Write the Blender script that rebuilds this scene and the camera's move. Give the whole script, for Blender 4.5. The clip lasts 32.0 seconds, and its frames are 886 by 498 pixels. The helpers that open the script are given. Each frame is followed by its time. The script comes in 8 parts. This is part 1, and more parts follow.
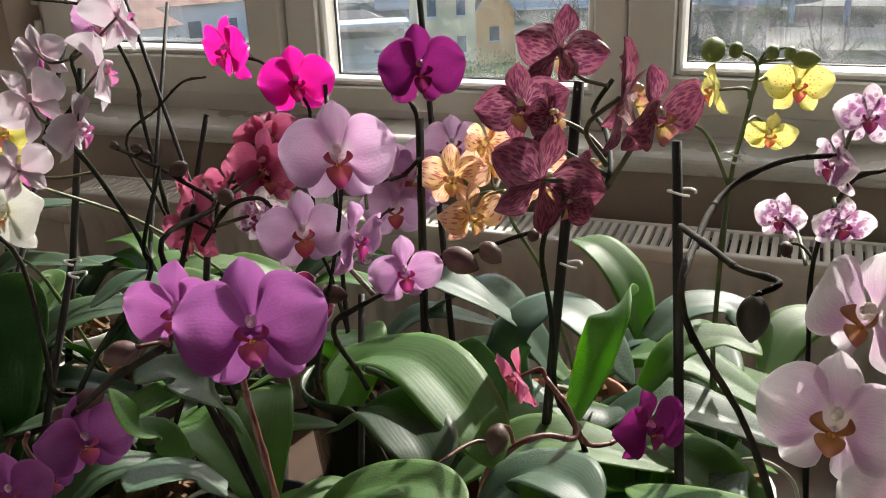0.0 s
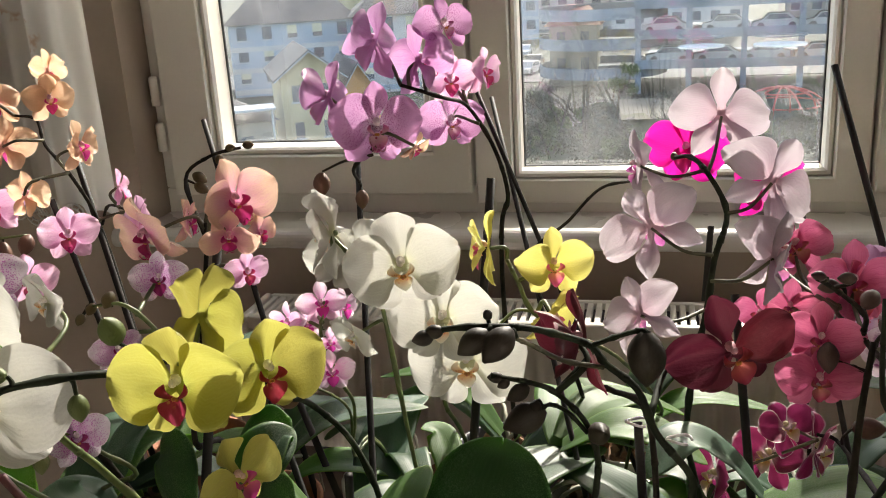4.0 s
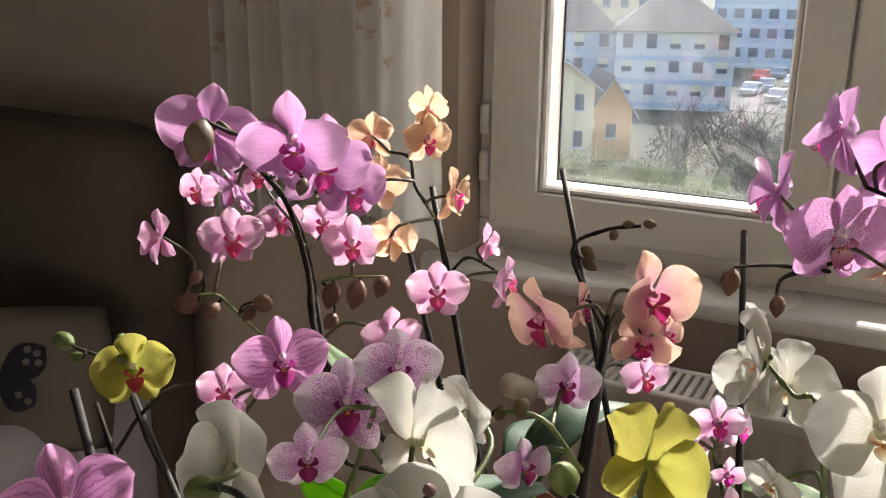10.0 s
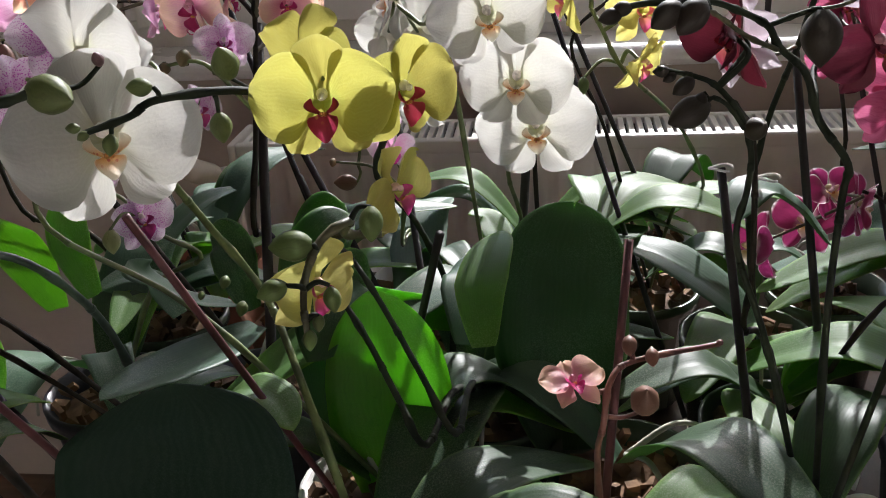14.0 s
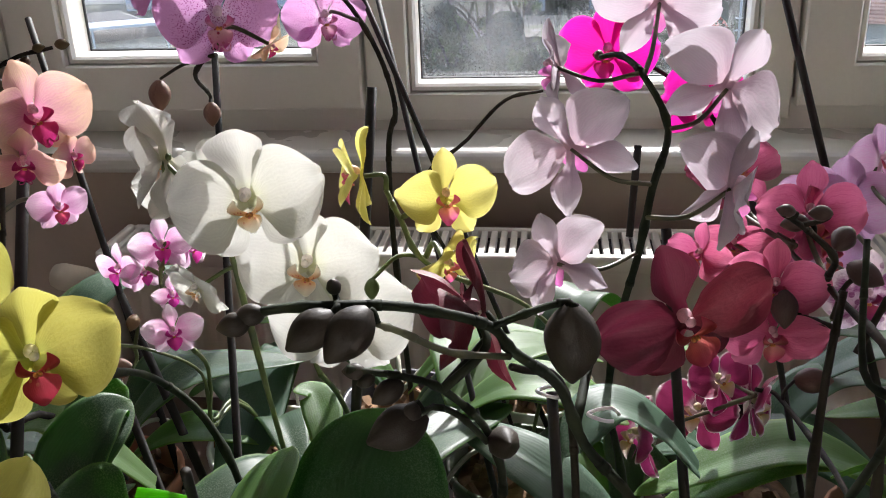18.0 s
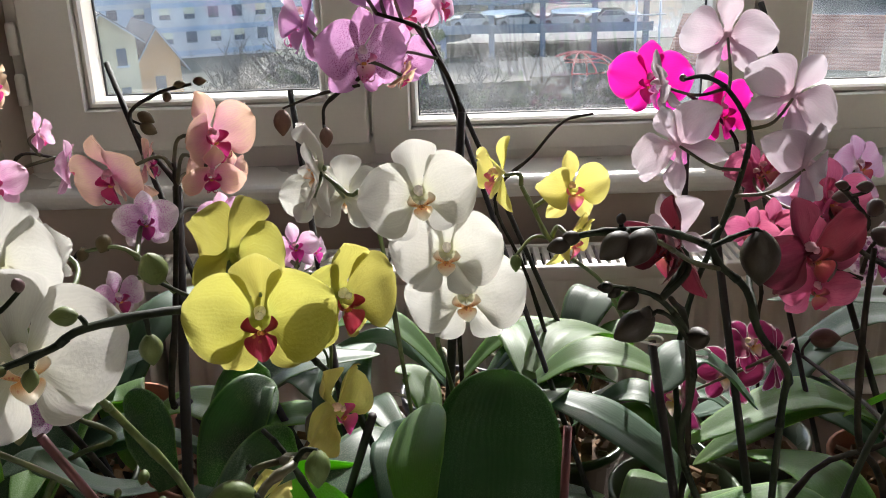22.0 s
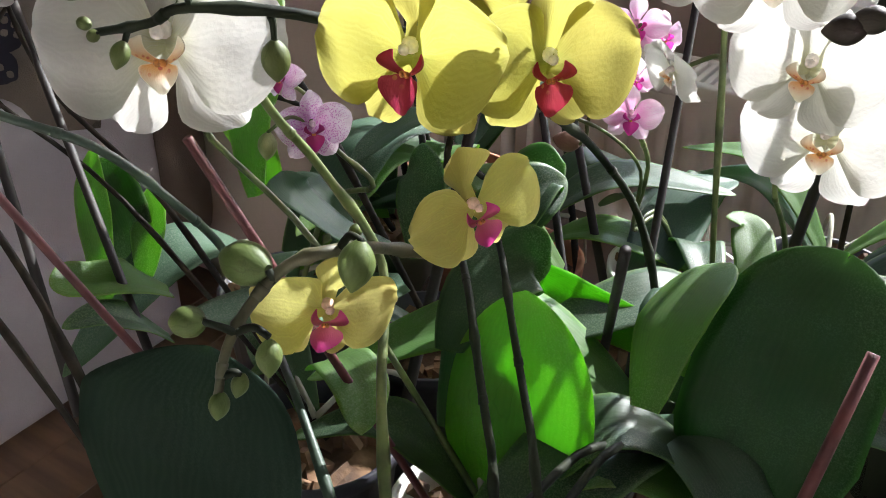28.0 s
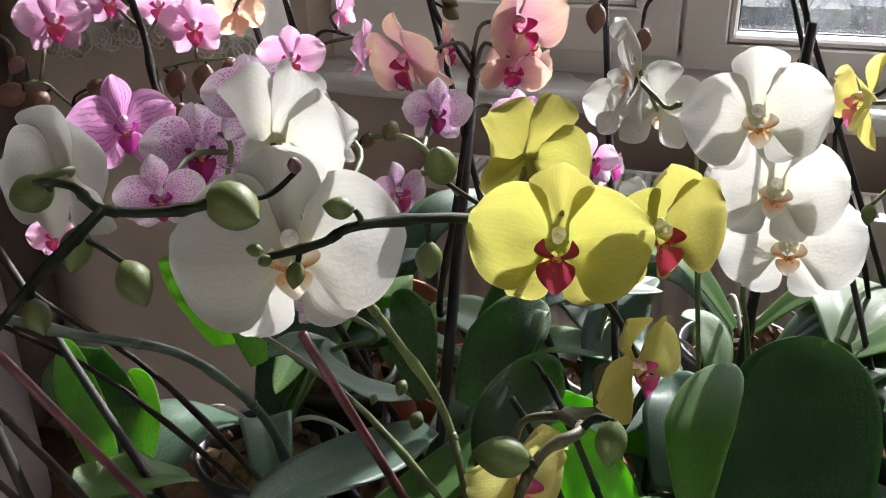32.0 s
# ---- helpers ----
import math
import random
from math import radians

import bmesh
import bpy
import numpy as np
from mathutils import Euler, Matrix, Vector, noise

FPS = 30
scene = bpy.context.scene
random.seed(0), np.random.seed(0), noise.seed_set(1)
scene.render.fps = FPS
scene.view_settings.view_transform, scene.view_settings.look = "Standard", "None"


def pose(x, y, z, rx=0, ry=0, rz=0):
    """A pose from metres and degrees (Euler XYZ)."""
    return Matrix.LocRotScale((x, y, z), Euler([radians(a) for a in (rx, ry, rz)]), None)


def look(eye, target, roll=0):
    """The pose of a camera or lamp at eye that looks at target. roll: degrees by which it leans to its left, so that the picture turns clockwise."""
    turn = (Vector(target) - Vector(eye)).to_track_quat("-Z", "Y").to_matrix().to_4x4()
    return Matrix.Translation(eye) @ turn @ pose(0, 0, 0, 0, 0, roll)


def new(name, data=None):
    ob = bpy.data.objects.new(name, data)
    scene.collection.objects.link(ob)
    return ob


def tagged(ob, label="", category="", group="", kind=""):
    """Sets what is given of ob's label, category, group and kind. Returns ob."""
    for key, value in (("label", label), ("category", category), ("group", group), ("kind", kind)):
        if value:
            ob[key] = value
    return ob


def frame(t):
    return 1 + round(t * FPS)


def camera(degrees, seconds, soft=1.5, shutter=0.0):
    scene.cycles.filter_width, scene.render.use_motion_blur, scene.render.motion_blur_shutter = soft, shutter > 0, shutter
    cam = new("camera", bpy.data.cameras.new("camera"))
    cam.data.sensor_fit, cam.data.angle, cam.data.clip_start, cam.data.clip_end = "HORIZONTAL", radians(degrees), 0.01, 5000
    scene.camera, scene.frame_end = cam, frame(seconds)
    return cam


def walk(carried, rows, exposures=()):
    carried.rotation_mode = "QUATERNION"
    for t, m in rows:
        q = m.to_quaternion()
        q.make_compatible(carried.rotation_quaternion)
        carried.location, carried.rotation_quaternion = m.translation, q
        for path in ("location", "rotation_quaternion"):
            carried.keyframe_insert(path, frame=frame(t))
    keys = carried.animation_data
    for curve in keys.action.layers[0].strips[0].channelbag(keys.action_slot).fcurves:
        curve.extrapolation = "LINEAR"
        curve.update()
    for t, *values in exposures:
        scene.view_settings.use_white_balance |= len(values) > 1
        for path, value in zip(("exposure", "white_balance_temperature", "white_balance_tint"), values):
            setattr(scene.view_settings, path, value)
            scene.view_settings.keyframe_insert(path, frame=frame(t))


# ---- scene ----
cam = camera(51.7, 32.0, soft=1.0)
METRES, EYE, TILT, LEAN, TURN = 2.2, 1.25, -21.67, 2.31, 21.26
ROWS = [
    (0.0, 0.0, 0.0, 0.0, 0.0, 0.0, -0.0),
    (0.5, -0.0267, 0.0046, -0.0019, -0.2, 0.26, -1.76),
    (1.0, -0.0411, 0.0229, 0.0052, 0.49, 0.73, -3.3),
    (1.5, -0.0587, 0.0367, 0.0155, 1.19, 1.8, -3.24),
    (2.0, -0.1044, 0.0411, 0.0192, -1.53, 3.43, 0.04),
    (2.5, -0.1613, 0.0397, 0.0198, -5.98, 4.12, 3.68),
    (3.0, -0.1912, 0.0463, 0.0186, -7.98, 4.59, 4.03),
    (3.5, -0.2185, 0.0725, 0.027, -6.84, 4.58, 3.57),
    (5.5, -0.3273, 0.1129, 0.0425, -15.17, 4.2, 7.41),
    (6.0, -0.3347, 0.119, 0.041, -15.46, 3.16, 6.67),
    (6.5, -0.3444, 0.1233, 0.0359, -14.86, 2.27, 5.69),
    (7.0, -0.3498, 0.1274, 0.0323, -13.39, 0.81, 4.51),
    (7.5, -0.3486, 0.1306, 0.0336, -10.29, -0.08, 3.05),
    (8.0, -0.3414, 0.1338, 0.038, -7.5, 0.2, 1.31),
    (8.5, -0.3299, 0.1365, 0.0398, -4.07, 0.11, -0.47),
    (9.0, -0.3208, 0.135, 0.047, 1.02, 1.17, -2.61),
    (9.5, -0.3155, 0.1323, 0.059, 4.59, 3.49, -4.46),
    (10.0, -0.3167, 0.1302, 0.0661, 5.52, 5.07, -5.34),
    (10.5, -0.3128, 0.1328, 0.0633, 3.59, 4.79, -4.6),
    (11.0, -0.3069, 0.138, 0.0521, 1.07, 3.02, -3.38),
    (11.5, -0.2975, 0.1388, 0.0397, -0.96, 1.62, -1.75),
    (12.0, -0.2871, 0.1336, 0.0253, -2.63, 0.55, -0.09),
    (12.5, -0.2892, 0.1223, 0.0163, -5.91, -0.64, 3.03),
    (13.0, -0.3022, 0.1082, 0.0064, -10.89, -1.89, 6.03),
    (13.5, -0.3131, 0.1, -0.0051, -13.13, -3.3, 7.05),
    (15.5, -0.2947, 0.1236, 0.0147, -13.99, -2.56, 5.4),
    (16.0, -0.2792, 0.13, 0.0215, -14.41, -1.74, 4.85),
    (16.5, -0.2617, 0.1334, 0.0269, -14.45, -1.14, 4.71),
    (17.0, -0.2492, 0.139, 0.0311, -13.54, -0.98, 4.5),
    (17.5, -0.2406, 0.1454, 0.0341, -13.47, -1.09, 4.69),
    (18.0, -0.2323, 0.1498, 0.0381, -13.81, -0.91, 5.18),
    (18.5, -0.2327, 0.1481, 0.0392, -13.47, -0.18, 5.18),
    (19.0, -0.2315, 0.1473, 0.0397, -13.24, 0.24, 5.21),
    (19.5, -0.2301, 0.147, 0.0401, -13.97, 0.33, 5.47),
    (20.0, -0.2372, 0.1439, 0.0353, -14.74, -0.27, 5.69),
    (20.5, -0.2627, 0.1382, 0.0323, -15.84, -0.39, 6.3),
    (21.0, -0.29, 0.1269, 0.0262, -17.2, -0.18, 6.97),
    (21.5, -0.309, 0.1193, 0.0215, -18.76, 0.15, 7.33),
    (22.0, -0.3153, 0.1101, 0.0264, -19.53, 1.4, 7.28),
    (22.5, -0.3236, 0.1082, 0.0195, -18.56, 1.5, 6.76),
    (23.0, -0.3315, 0.1065, 0.0176, -17.55, 1.39, 6.57),
    (23.5, -0.3329, 0.1032, 0.0147, -16.26, 1.3, 6.16),
    (24.0, -0.3261, 0.1036, 0.01, -11.4, -0.03, 3.57),
    (24.5, -0.3087, 0.1087, 0.0081, -6.8, -1.95, 1.11),
    (26.5, -0.2538, 0.1639, 0.0252, 8.18, -7.54, -5.91),
    (27.0, -0.2465, 0.1653, 0.0167, 9.96, -9.13, -7.43),
    (27.5, -0.2472, 0.1652, 0.0161, 10.55, -9.8, -7.75),
    (28.0, -0.2553, 0.1682, 0.0168, 10.08, -9.98, -7.33),
    (28.5, -0.2675, 0.1692, 0.0162, 9.31, -9.79, -7.42),
    (29.0, -0.2721, 0.1691, 0.0144, 8.88, -9.58, -7.85),
    (29.5, -0.2789, 0.166, 0.0126, 8.7, -9.34, -8.15),
    (30.0, -0.2865, 0.1649, 0.0095, 8.12, -9.56, -8.07),
    (30.5, -0.294, 0.1648, 0.011, 6.76, -8.95, -7.33),
    (31.0, -0.3, 0.1626, 0.0183, 4.15, -7.06, -5.71),
    (31.5, -0.3064, 0.1537, 0.0253, 0.55, -5.08, -3.25),
    (32.0, -0.316, 0.1493, 0.0282, -2.88, -2.92, -0.55),
]
walk(cam, [(t, pose(0, 0, EYE, TILT, LEAN, TURN) @ pose(METRES * x, METRES * y, METRES * z, 90 + pitch, roll, yaw)) for t, x, y, z, yaw, pitch, roll in ROWS], [(0.0, 2.06, 6650, 10), (2.0, 2.02, 6950, 12), (3.0, 2.28, 7050, 10), (6.0, 2.03, 6500, 12), (8.0, 2.06, 6250, 18), (10.0, 2.38, 6750, 13), (11.5, 2.12, 6600, 13), (13.0, 2.20, 6150, 14), (16.0, 2.22, 6050, 18), (19.0, 2.27, 6200, 12), (23.0, 2.20, 6350, 13), (24.5, 2.38, 6150, 15), (27.0, 2.78, 6000, 13), (30.0, 3.04, 6000, 14), (31.0, 2.88, 6000, 13), (32.0, 2.46, 6050, 14)])

# ---- light ----
SUN_ELEVATION, SUN_AZIMUTH = 34.0, 9.5  # degrees; azimuth from the window's normal towards +x
sky_world = bpy.data.worlds.new("sky")
scene.world = sky_world
sky_world.use_nodes = True
wn = sky_world.node_tree.nodes
sky_tex = wn.new("ShaderNodeTexSky")
sky_tex.sky_type, sky_tex.sun_disc = "NISHITA", False
sky_tex.sun_elevation, sky_tex.sun_rotation = radians(SUN_ELEVATION), radians(SUN_AZIMUTH)
sky_tex.dust_density = 1.6
wn["Background"].inputs["Strength"].default_value = 0.18
sky_world.node_tree.links.new(sky_tex.outputs[0], wn["Background"].inputs["Color"])
sun = new("sun", bpy.data.lights.new("sun", "SUN"))
sun.data.energy, sun.data.angle, sun.data.color = 1.85, radians(0.55), (1.0, 0.97, 0.91)
sun_from = Vector((math.sin(radians(SUN_AZIMUTH)) * math.cos(radians(SUN_ELEVATION)), math.cos(radians(SUN_AZIMUTH)) * math.cos(radians(SUN_ELEVATION)), math.sin(radians(SUN_ELEVATION))))
sun.matrix_world = look(sun_from * 30, (0, 0, 0))


# ---- materials ----
def mat_base(name):
    m = bpy.data.materials.new(name)
    m.use_nodes = True
    nt = m.node_tree
    return m, nt, nt.nodes["Principled BSDF"]


def link(nt, a, b):
    nt.links.new(a, b)


def math_node(nt, op, a, b=None, clamp=False):
    n = nt.nodes.new("ShaderNodeMath")
    n.operation, n.use_clamp = op, clamp
    for i, v in enumerate((a, b)):
        if v is None:
            continue
        if isinstance(v, (int, float)):
            n.inputs[i].default_value = v
        else:
            link(nt, v, n.inputs[i])
    return n.outputs[0]


def smooth_step(nt, value, lo, hi):
    n = nt.nodes.new("ShaderNodeMapRange")
    n.interpolation_type = "SMOOTHSTEP"
    link(nt, value, n.inputs["Value"])
    n.inputs["From Min"].default_value, n.inputs["From Max"].default_value = lo, hi
    return n.outputs["Result"]


def mix_col(nt, fac, a, b, blend="MIX"):
    n = nt.nodes.new("ShaderNodeMix")
    n.data_type, n.blend_type = "RGBA", blend
    for sock, v in ((n.inputs["Factor"], fac), (n.inputs["A"], a), (n.inputs["B"], b)):
        if isinstance(v, (int, float)):
            sock.default_value = v
        elif isinstance(v, tuple):
            sock.default_value = (*v[:3], 1)
        else:
            link(nt, v, sock)
    return n.outputs["Result"]


def noise_tex(nt, vec, scale, detail=3.0, rough=0.5):
    n = nt.nodes.new("ShaderNodeTexNoise")
    n.inputs["Scale"].default_value, n.inputs["Detail"].default_value, n.inputs["Roughness"].default_value = scale, detail, rough
    if vec is not None:
        link(nt, vec, n.inputs["Vector"])
    return n.outputs["Fac"]


def coords(nt, which="Object"):
    return nt.nodes.new("ShaderNodeTexCoord").outputs[which]


def bump(nt, bsdf, height, strength, distance=0.001):
    n = nt.nodes.new("ShaderNodeBump")
    n.inputs["Strength"].default_value, n.inputs["Distance"].default_value = strength, distance
    link(nt, height, n.inputs["Height"])
    link(nt, n.outputs["Normal"], bsdf.inputs["Normal"])
    return n.outputs["Normal"]


def surface(name, color, rough=0.5, var=0.12, scale=6.0, fine=120.0, relief=0.3, metal=0.0, second=None, spec=0.5, stretch=None, dist=0.001):
    """An opaque surface: stains at a large scale, grain at a fine one."""
    m, nt, b = mat_base(name)
    vec = coords(nt)
    if stretch:
        mp = nt.nodes.new("ShaderNodeMapping")
        mp.inputs["Scale"].default_value = stretch
        link(nt, vec, mp.inputs["Vector"])
        vec = mp.outputs[0]
    big, small = noise_tex(nt, vec, scale, 4), noise_tex(nt, vec, fine, 3)
    dark = tuple(c * (1 - 2.2 * var) for c in color)
    light = second or tuple(min(1, c * (1 + var)) for c in color)
    col = mix_col(nt, smooth_step(nt, big, 0.3, 0.7), dark, light)
    col = mix_col(nt, math_node(nt, "MULTIPLY", small, 0.35), col, tuple(c * 0.8 for c in color))
    link(nt, col, b.inputs["Base Color"])
    b.inputs["Metallic"].default_value, b.inputs["Specular IOR Level"].default_value = metal, spec
    link(nt, math_node(nt, "ADD", math_node(nt, "MULTIPLY", big, 0.2), rough - 0.1), b.inputs["Roughness"])
    bump(nt, b, small, relief, dist)
    return m


def leafy(name, color, edge, vein=None, veins=0, vein_width=0.2, spot=None, spot_scale=30.0, spot_size=0.3, spot_reach=(0.0, 1.0), spot_uv=None, throat=None, strength=0.45, blotch=0.0, glow=0.5, rough=0.45, spec=0.3, thin=None, relief=0.06, rim=0.45, rim_color=None, dust=0.0):
    """A thin living sheet, petal or leaf: colour runs from its base to its rim, with veins along it and spots, and light passes through."""
    m, nt, b = mat_base(name)
    uv = nt.nodes.new("ShaderNodeUVMap").outputs[0]
    sep = nt.nodes.new("ShaderNodeSeparateXYZ")
    link(nt, uv, sep.inputs[0])
    u, v = sep.outputs["X"], sep.outputs["Y"]
    ob = coords(nt)
    rnd = nt.nodes.new("ShaderNodeObjectInfo").outputs["Random"]
    ns = noise_tex(nt, ob, 5.0, 3)
    col = mix_col(nt, smooth_step(nt, math_node(nt, "ADD", v, math_node(nt, "MULTIPLY", math_node(nt, "SUBTRACT", ns, 0.5), 0.5)), 0.15, 0.95), color, edge)
    if throat:
        col = mix_col(nt, smooth_step(nt, math_node(nt, "ADD", v, math_node(nt, "MULTIPLY", math_node(nt, "SUBTRACT", ns, 0.5), 0.25)), 0.0, 0.32), throat, col)
    fine_line = None
    wob = noise_tex(nt, uv, 6.0, 2)
    if veins:
        line = math_node(nt, "PINGPONG", math_node(nt, "ADD", math_node(nt, "MULTIPLY", u, veins), math_node(nt, "MULTIPLY", wob, 1.6)), 0.5)
        fine_line = math_node(nt, "SUBTRACT", 1.0, smooth_step(nt, line, 0.0, vein_width))
        fine_line = math_node(nt, "MULTIPLY", fine_line, math_node(nt, "SUBTRACT", 1.0, smooth_step(nt, v, 0.55, 1.0)))
        if vein:
            col = mix_col(nt, math_node(nt, "MULTIPLY", fine_line, strength), col, vein)
    if spot:
        vo = nt.nodes.new("ShaderNodeTexVoronoi")
        vo.inputs["Scale"].default_value = spot_scale
        if spot_uv:
            rows_in = nt.nodes.new("ShaderNodeMapping")
            rows_in.inputs["Scale"].default_value = (*spot_uv, 1.0)
            link(nt, uv, rows_in.inputs["Vector"])
            link(nt, rows_in.outputs[0], vo.inputs["Vector"])
        else:
            link(nt, ob, vo.inputs["Vector"])
        dots = math_node(nt, "SUBTRACT", 1.0, smooth_step(nt, vo.outputs["Distance"], spot_size * 0.8, spot_size * 1.15))
        reach = math_node(nt, "SUBTRACT", 1.0, smooth_step(nt, math_node(nt, "ADD", v, math_node(nt, "MULTIPLY", math_node(nt, "SUBTRACT", ns, 0.5), 0.5)), *spot_reach))
        if blotch:
            bl = smooth_step(nt, math_node(nt, "ADD", noise_tex(nt, ob, 7.0, 4), math_node(nt, "MULTIPLY", reach, blotch)), 0.62, 0.8)
            dots = math_node(nt, "MAXIMUM", dots, bl)
        col = mix_col(nt, math_node(nt, "MULTIPLY", dots, reach), col, spot)
    grain = noise_tex(nt, ob, 40.0, 3)
    col = mix_col(nt, math_node(nt, "MULTIPLY", grain, 0.2), col, tuple(c * 0.7 for c in color))
    fibre = math_node(nt, "PINGPONG", math_node(nt, "ADD", math_node(nt, "MULTIPLY", u, 23.0), math_node(nt, "MULTIPLY", wob, 3.0)), 0.5)
    col = mix_col(nt, math_node(nt, "MULTIPLY", smooth_step(nt, fibre, 0.1, 0.45), 0.1), col, tuple(min(1.0, c * 1.25 + 0.03) for c in edge))
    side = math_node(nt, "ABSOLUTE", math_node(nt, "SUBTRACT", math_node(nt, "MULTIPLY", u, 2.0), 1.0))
    # lighter rims paint rim light into the sheet; crimson_white's white rim is its own
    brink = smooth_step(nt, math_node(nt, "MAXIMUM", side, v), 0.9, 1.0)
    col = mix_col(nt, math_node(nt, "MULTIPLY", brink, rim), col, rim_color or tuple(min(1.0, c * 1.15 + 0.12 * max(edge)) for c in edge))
    if dust:
        patch = math_node(nt, "ADD", noise_tex(nt, ob, 17.0, 3), math_node(nt, "MULTIPLY", smooth_step(nt, v, 0.55, 1.0), 0.16))
        speck = math_node(nt, "MULTIPLY", smooth_step(nt, noise_tex(nt, ob, 900.0, 2, 0.7), 0.4, 0.75), smooth_step(nt, patch, 0.42, 0.7))
        col = mix_col(nt, math_node(nt, "MULTIPLY", speck, dust), col, (0.36, 0.40, 0.36))
    hsv = nt.nodes.new("ShaderNodeHueSaturation")
    link(nt, col, hsv.inputs["Color"])
    link(nt, math_node(nt, "ADD", 0.9, math_node(nt, "MULTIPLY", rnd, 0.16)), hsv.inputs["Value"])
    link(nt, math_node(nt, "ADD", 0.492, math_node(nt, "MULTIPLY", rnd, 0.016)), hsv.inputs["Hue"])
    col = hsv.outputs[0]
    if thin:
        link(nt, col, b.inputs["Base Color"])
    else:
        front = nt.nodes.new("ShaderNodeGamma")
        front.inputs["Gamma"].default_value = 1.08
        link(nt, col, front.inputs["Color"])
        link(nt, front.outputs[0], b.inputs["Base Color"])
    b.inputs["Roughness"].default_value, b.inputs["Specular IOR Level"].default_value = rough, spec
    ribs = math_node(nt, "PINGPONG", math_node(nt, "ADD", math_node(nt, "MULTIPLY", u, 18.0), math_node(nt, "MULTIPLY", wob, 2.0)), 0.5)
    nrm = bump(nt, b, math_node(nt, "ADD", math_node(nt, "MULTIPLY", ribs, 0.4), grain), relief, 0.02)
    tr = nt.nodes.new("ShaderNodeBsdfTranslucent")
    link(nt, nrm, tr.inputs["Normal"])
    if thin:
        through_col = mix_col(nt, 1.0, col, thin, "MULTIPLY")
    else:
        soft = nt.nodes.new("ShaderNodeGamma")
        soft.inputs["Gamma"].default_value = 0.8
        link(nt, col, soft.inputs["Color"])
        through_col = soft.outputs[0]
    link(nt, through_col, tr.inputs["Color"])
    mx = nt.nodes.new("ShaderNodeMixShader")
    mx.inputs[0].default_value = glow if thin else min(0.6, glow)
    link(nt, b.outputs[0], mx.inputs[1])
    link(nt, tr.outputs[0], mx.inputs[2])
    link(nt, mx.outputs[0], nt.nodes["Material Output"].inputs["Surface"])
    return m


def glass_material():
    m, nt, b = mat_base("window_glass")
    nt.nodes.remove(b)
    clear, gloss, dust = nt.nodes.new("ShaderNodeBsdfTransparent"), nt.nodes.new("ShaderNodeBsdfGlossy"), nt.nodes.new("ShaderNodeBsdfTranslucent")
    clear.inputs[0].default_value = (0.93, 0.95, 0.94, 1)
    gloss.inputs["Roughness"].default_value = 0.01
    fr = nt.nodes.new("ShaderNodeFresnel")
    fr.inputs[0].default_value = 1.5
    mx, md = nt.nodes.new("ShaderNodeMixShader"), nt.nodes.new("ShaderNodeMixShader")
    link(nt, math_node(nt, "MULTIPLY", fr.outputs[0], 1.6, True), mx.inputs[0])
    link(nt, clear.outputs[0], mx.inputs[1])
    link(nt, gloss.outputs[0], mx.inputs[2])
    vec = coords(nt)
    film = math_node(nt, "MULTIPLY", smooth_step(nt, noise_tex(nt, vec, 7.0, 6, 0.65), 0.3, 0.75), 0.04)
    link(nt, film, md.inputs[0])
    link(nt, mx.outputs[0], md.inputs[1])
    link(nt, dust.outputs[0], md.inputs[2])
    link(nt, md.outputs[0], nt.nodes["Material Output"].inputs["Surface"])
    return m


M_WALL = surface("wall_paint", (0.49, 0.405, 0.335), 0.85, 0.08, 2.5, 90, 0.25)
# near-black paint: the gloom on the west wall is put into its colour
M_WALL_DIM = surface("wall_paint_in_shade", (0.036, 0.027, 0.020), 0.85, 0.1, 2.0, 90, 0.25)
M_WALL_PALE = surface("wall_paint_pale", (0.90, 0.87, 0.82), 0.85, 0.05, 2.0, 90, 0.2)
M_CEIL = surface("ceiling_paint", (0.90, 0.88, 0.84), 0.9, 0.05)
M_FLOOR = surface("floor_wood", (0.20, 0.12, 0.075), 0.45, 0.2, 3.0, 60, 0.2, stretch=(1, 9, 1))
M_PVC = surface("white_pvc", (0.90, 0.87, 0.81), 0.32, 0.03, 3.0, 200, 0.05)
M_SEAL = surface("rubber_seal", (0.03, 0.03, 0.03), 0.6, 0.1)
M_SILL = surface("sill_pvc", (0.80, 0.78, 0.74), 0.28, 0.05, 4.0, 160, 0.06)
M_RAD = surface("radiator_enamel", (0.74, 0.70, 0.64), 0.35, 0.04, 4.0, 160, 0.04)
M_RAD_IN = surface("radiator_inside", (0.10, 0.09, 0.08), 0.8, 0.2)
M_BRASS = surface("valve_plastic", (0.70, 0.62, 0.50), 0.5, 0.1)
M_TABLE = surface("table_wood", (0.09, 0.05, 0.03), 0.5, 0.2, 4.0, 80, 0.2, stretch=(9, 1, 1))
M_SOFA = surface("sofa_velour", (0.52, 0.49, 0.53), 0.95, 0.08, 5.0, 400, 0.8, dist=0.002)
# sofa cloth darkened to brown, so the colour carries the backrest's shade
M_SOFA_BACK = surface("sofa_back_shaded", (0.115, 0.085, 0.066), 0.95, 0.08, 5.0, 400, 0.8, dist=0.002)
M_CUSHION = surface("cushion_cloth", (0.17, 0.14, 0.11), 0.95, 0.08, 5.0, 500, 0.8, dist=0.002)
M_PRINT = surface("dark_print", (0.02, 0.018, 0.03), 0.95, 0.15)
M_BARK = surface("orchid_bark", (0.16, 0.085, 0.045), 0.9, 0.3, 30, 200, 0.8, second=(0.34, 0.2, 0.1))
M_STAKE = surface("dark_stake", (0.02, 0.016, 0.013), 0.68, 0.2, 40, 300, 0.3)
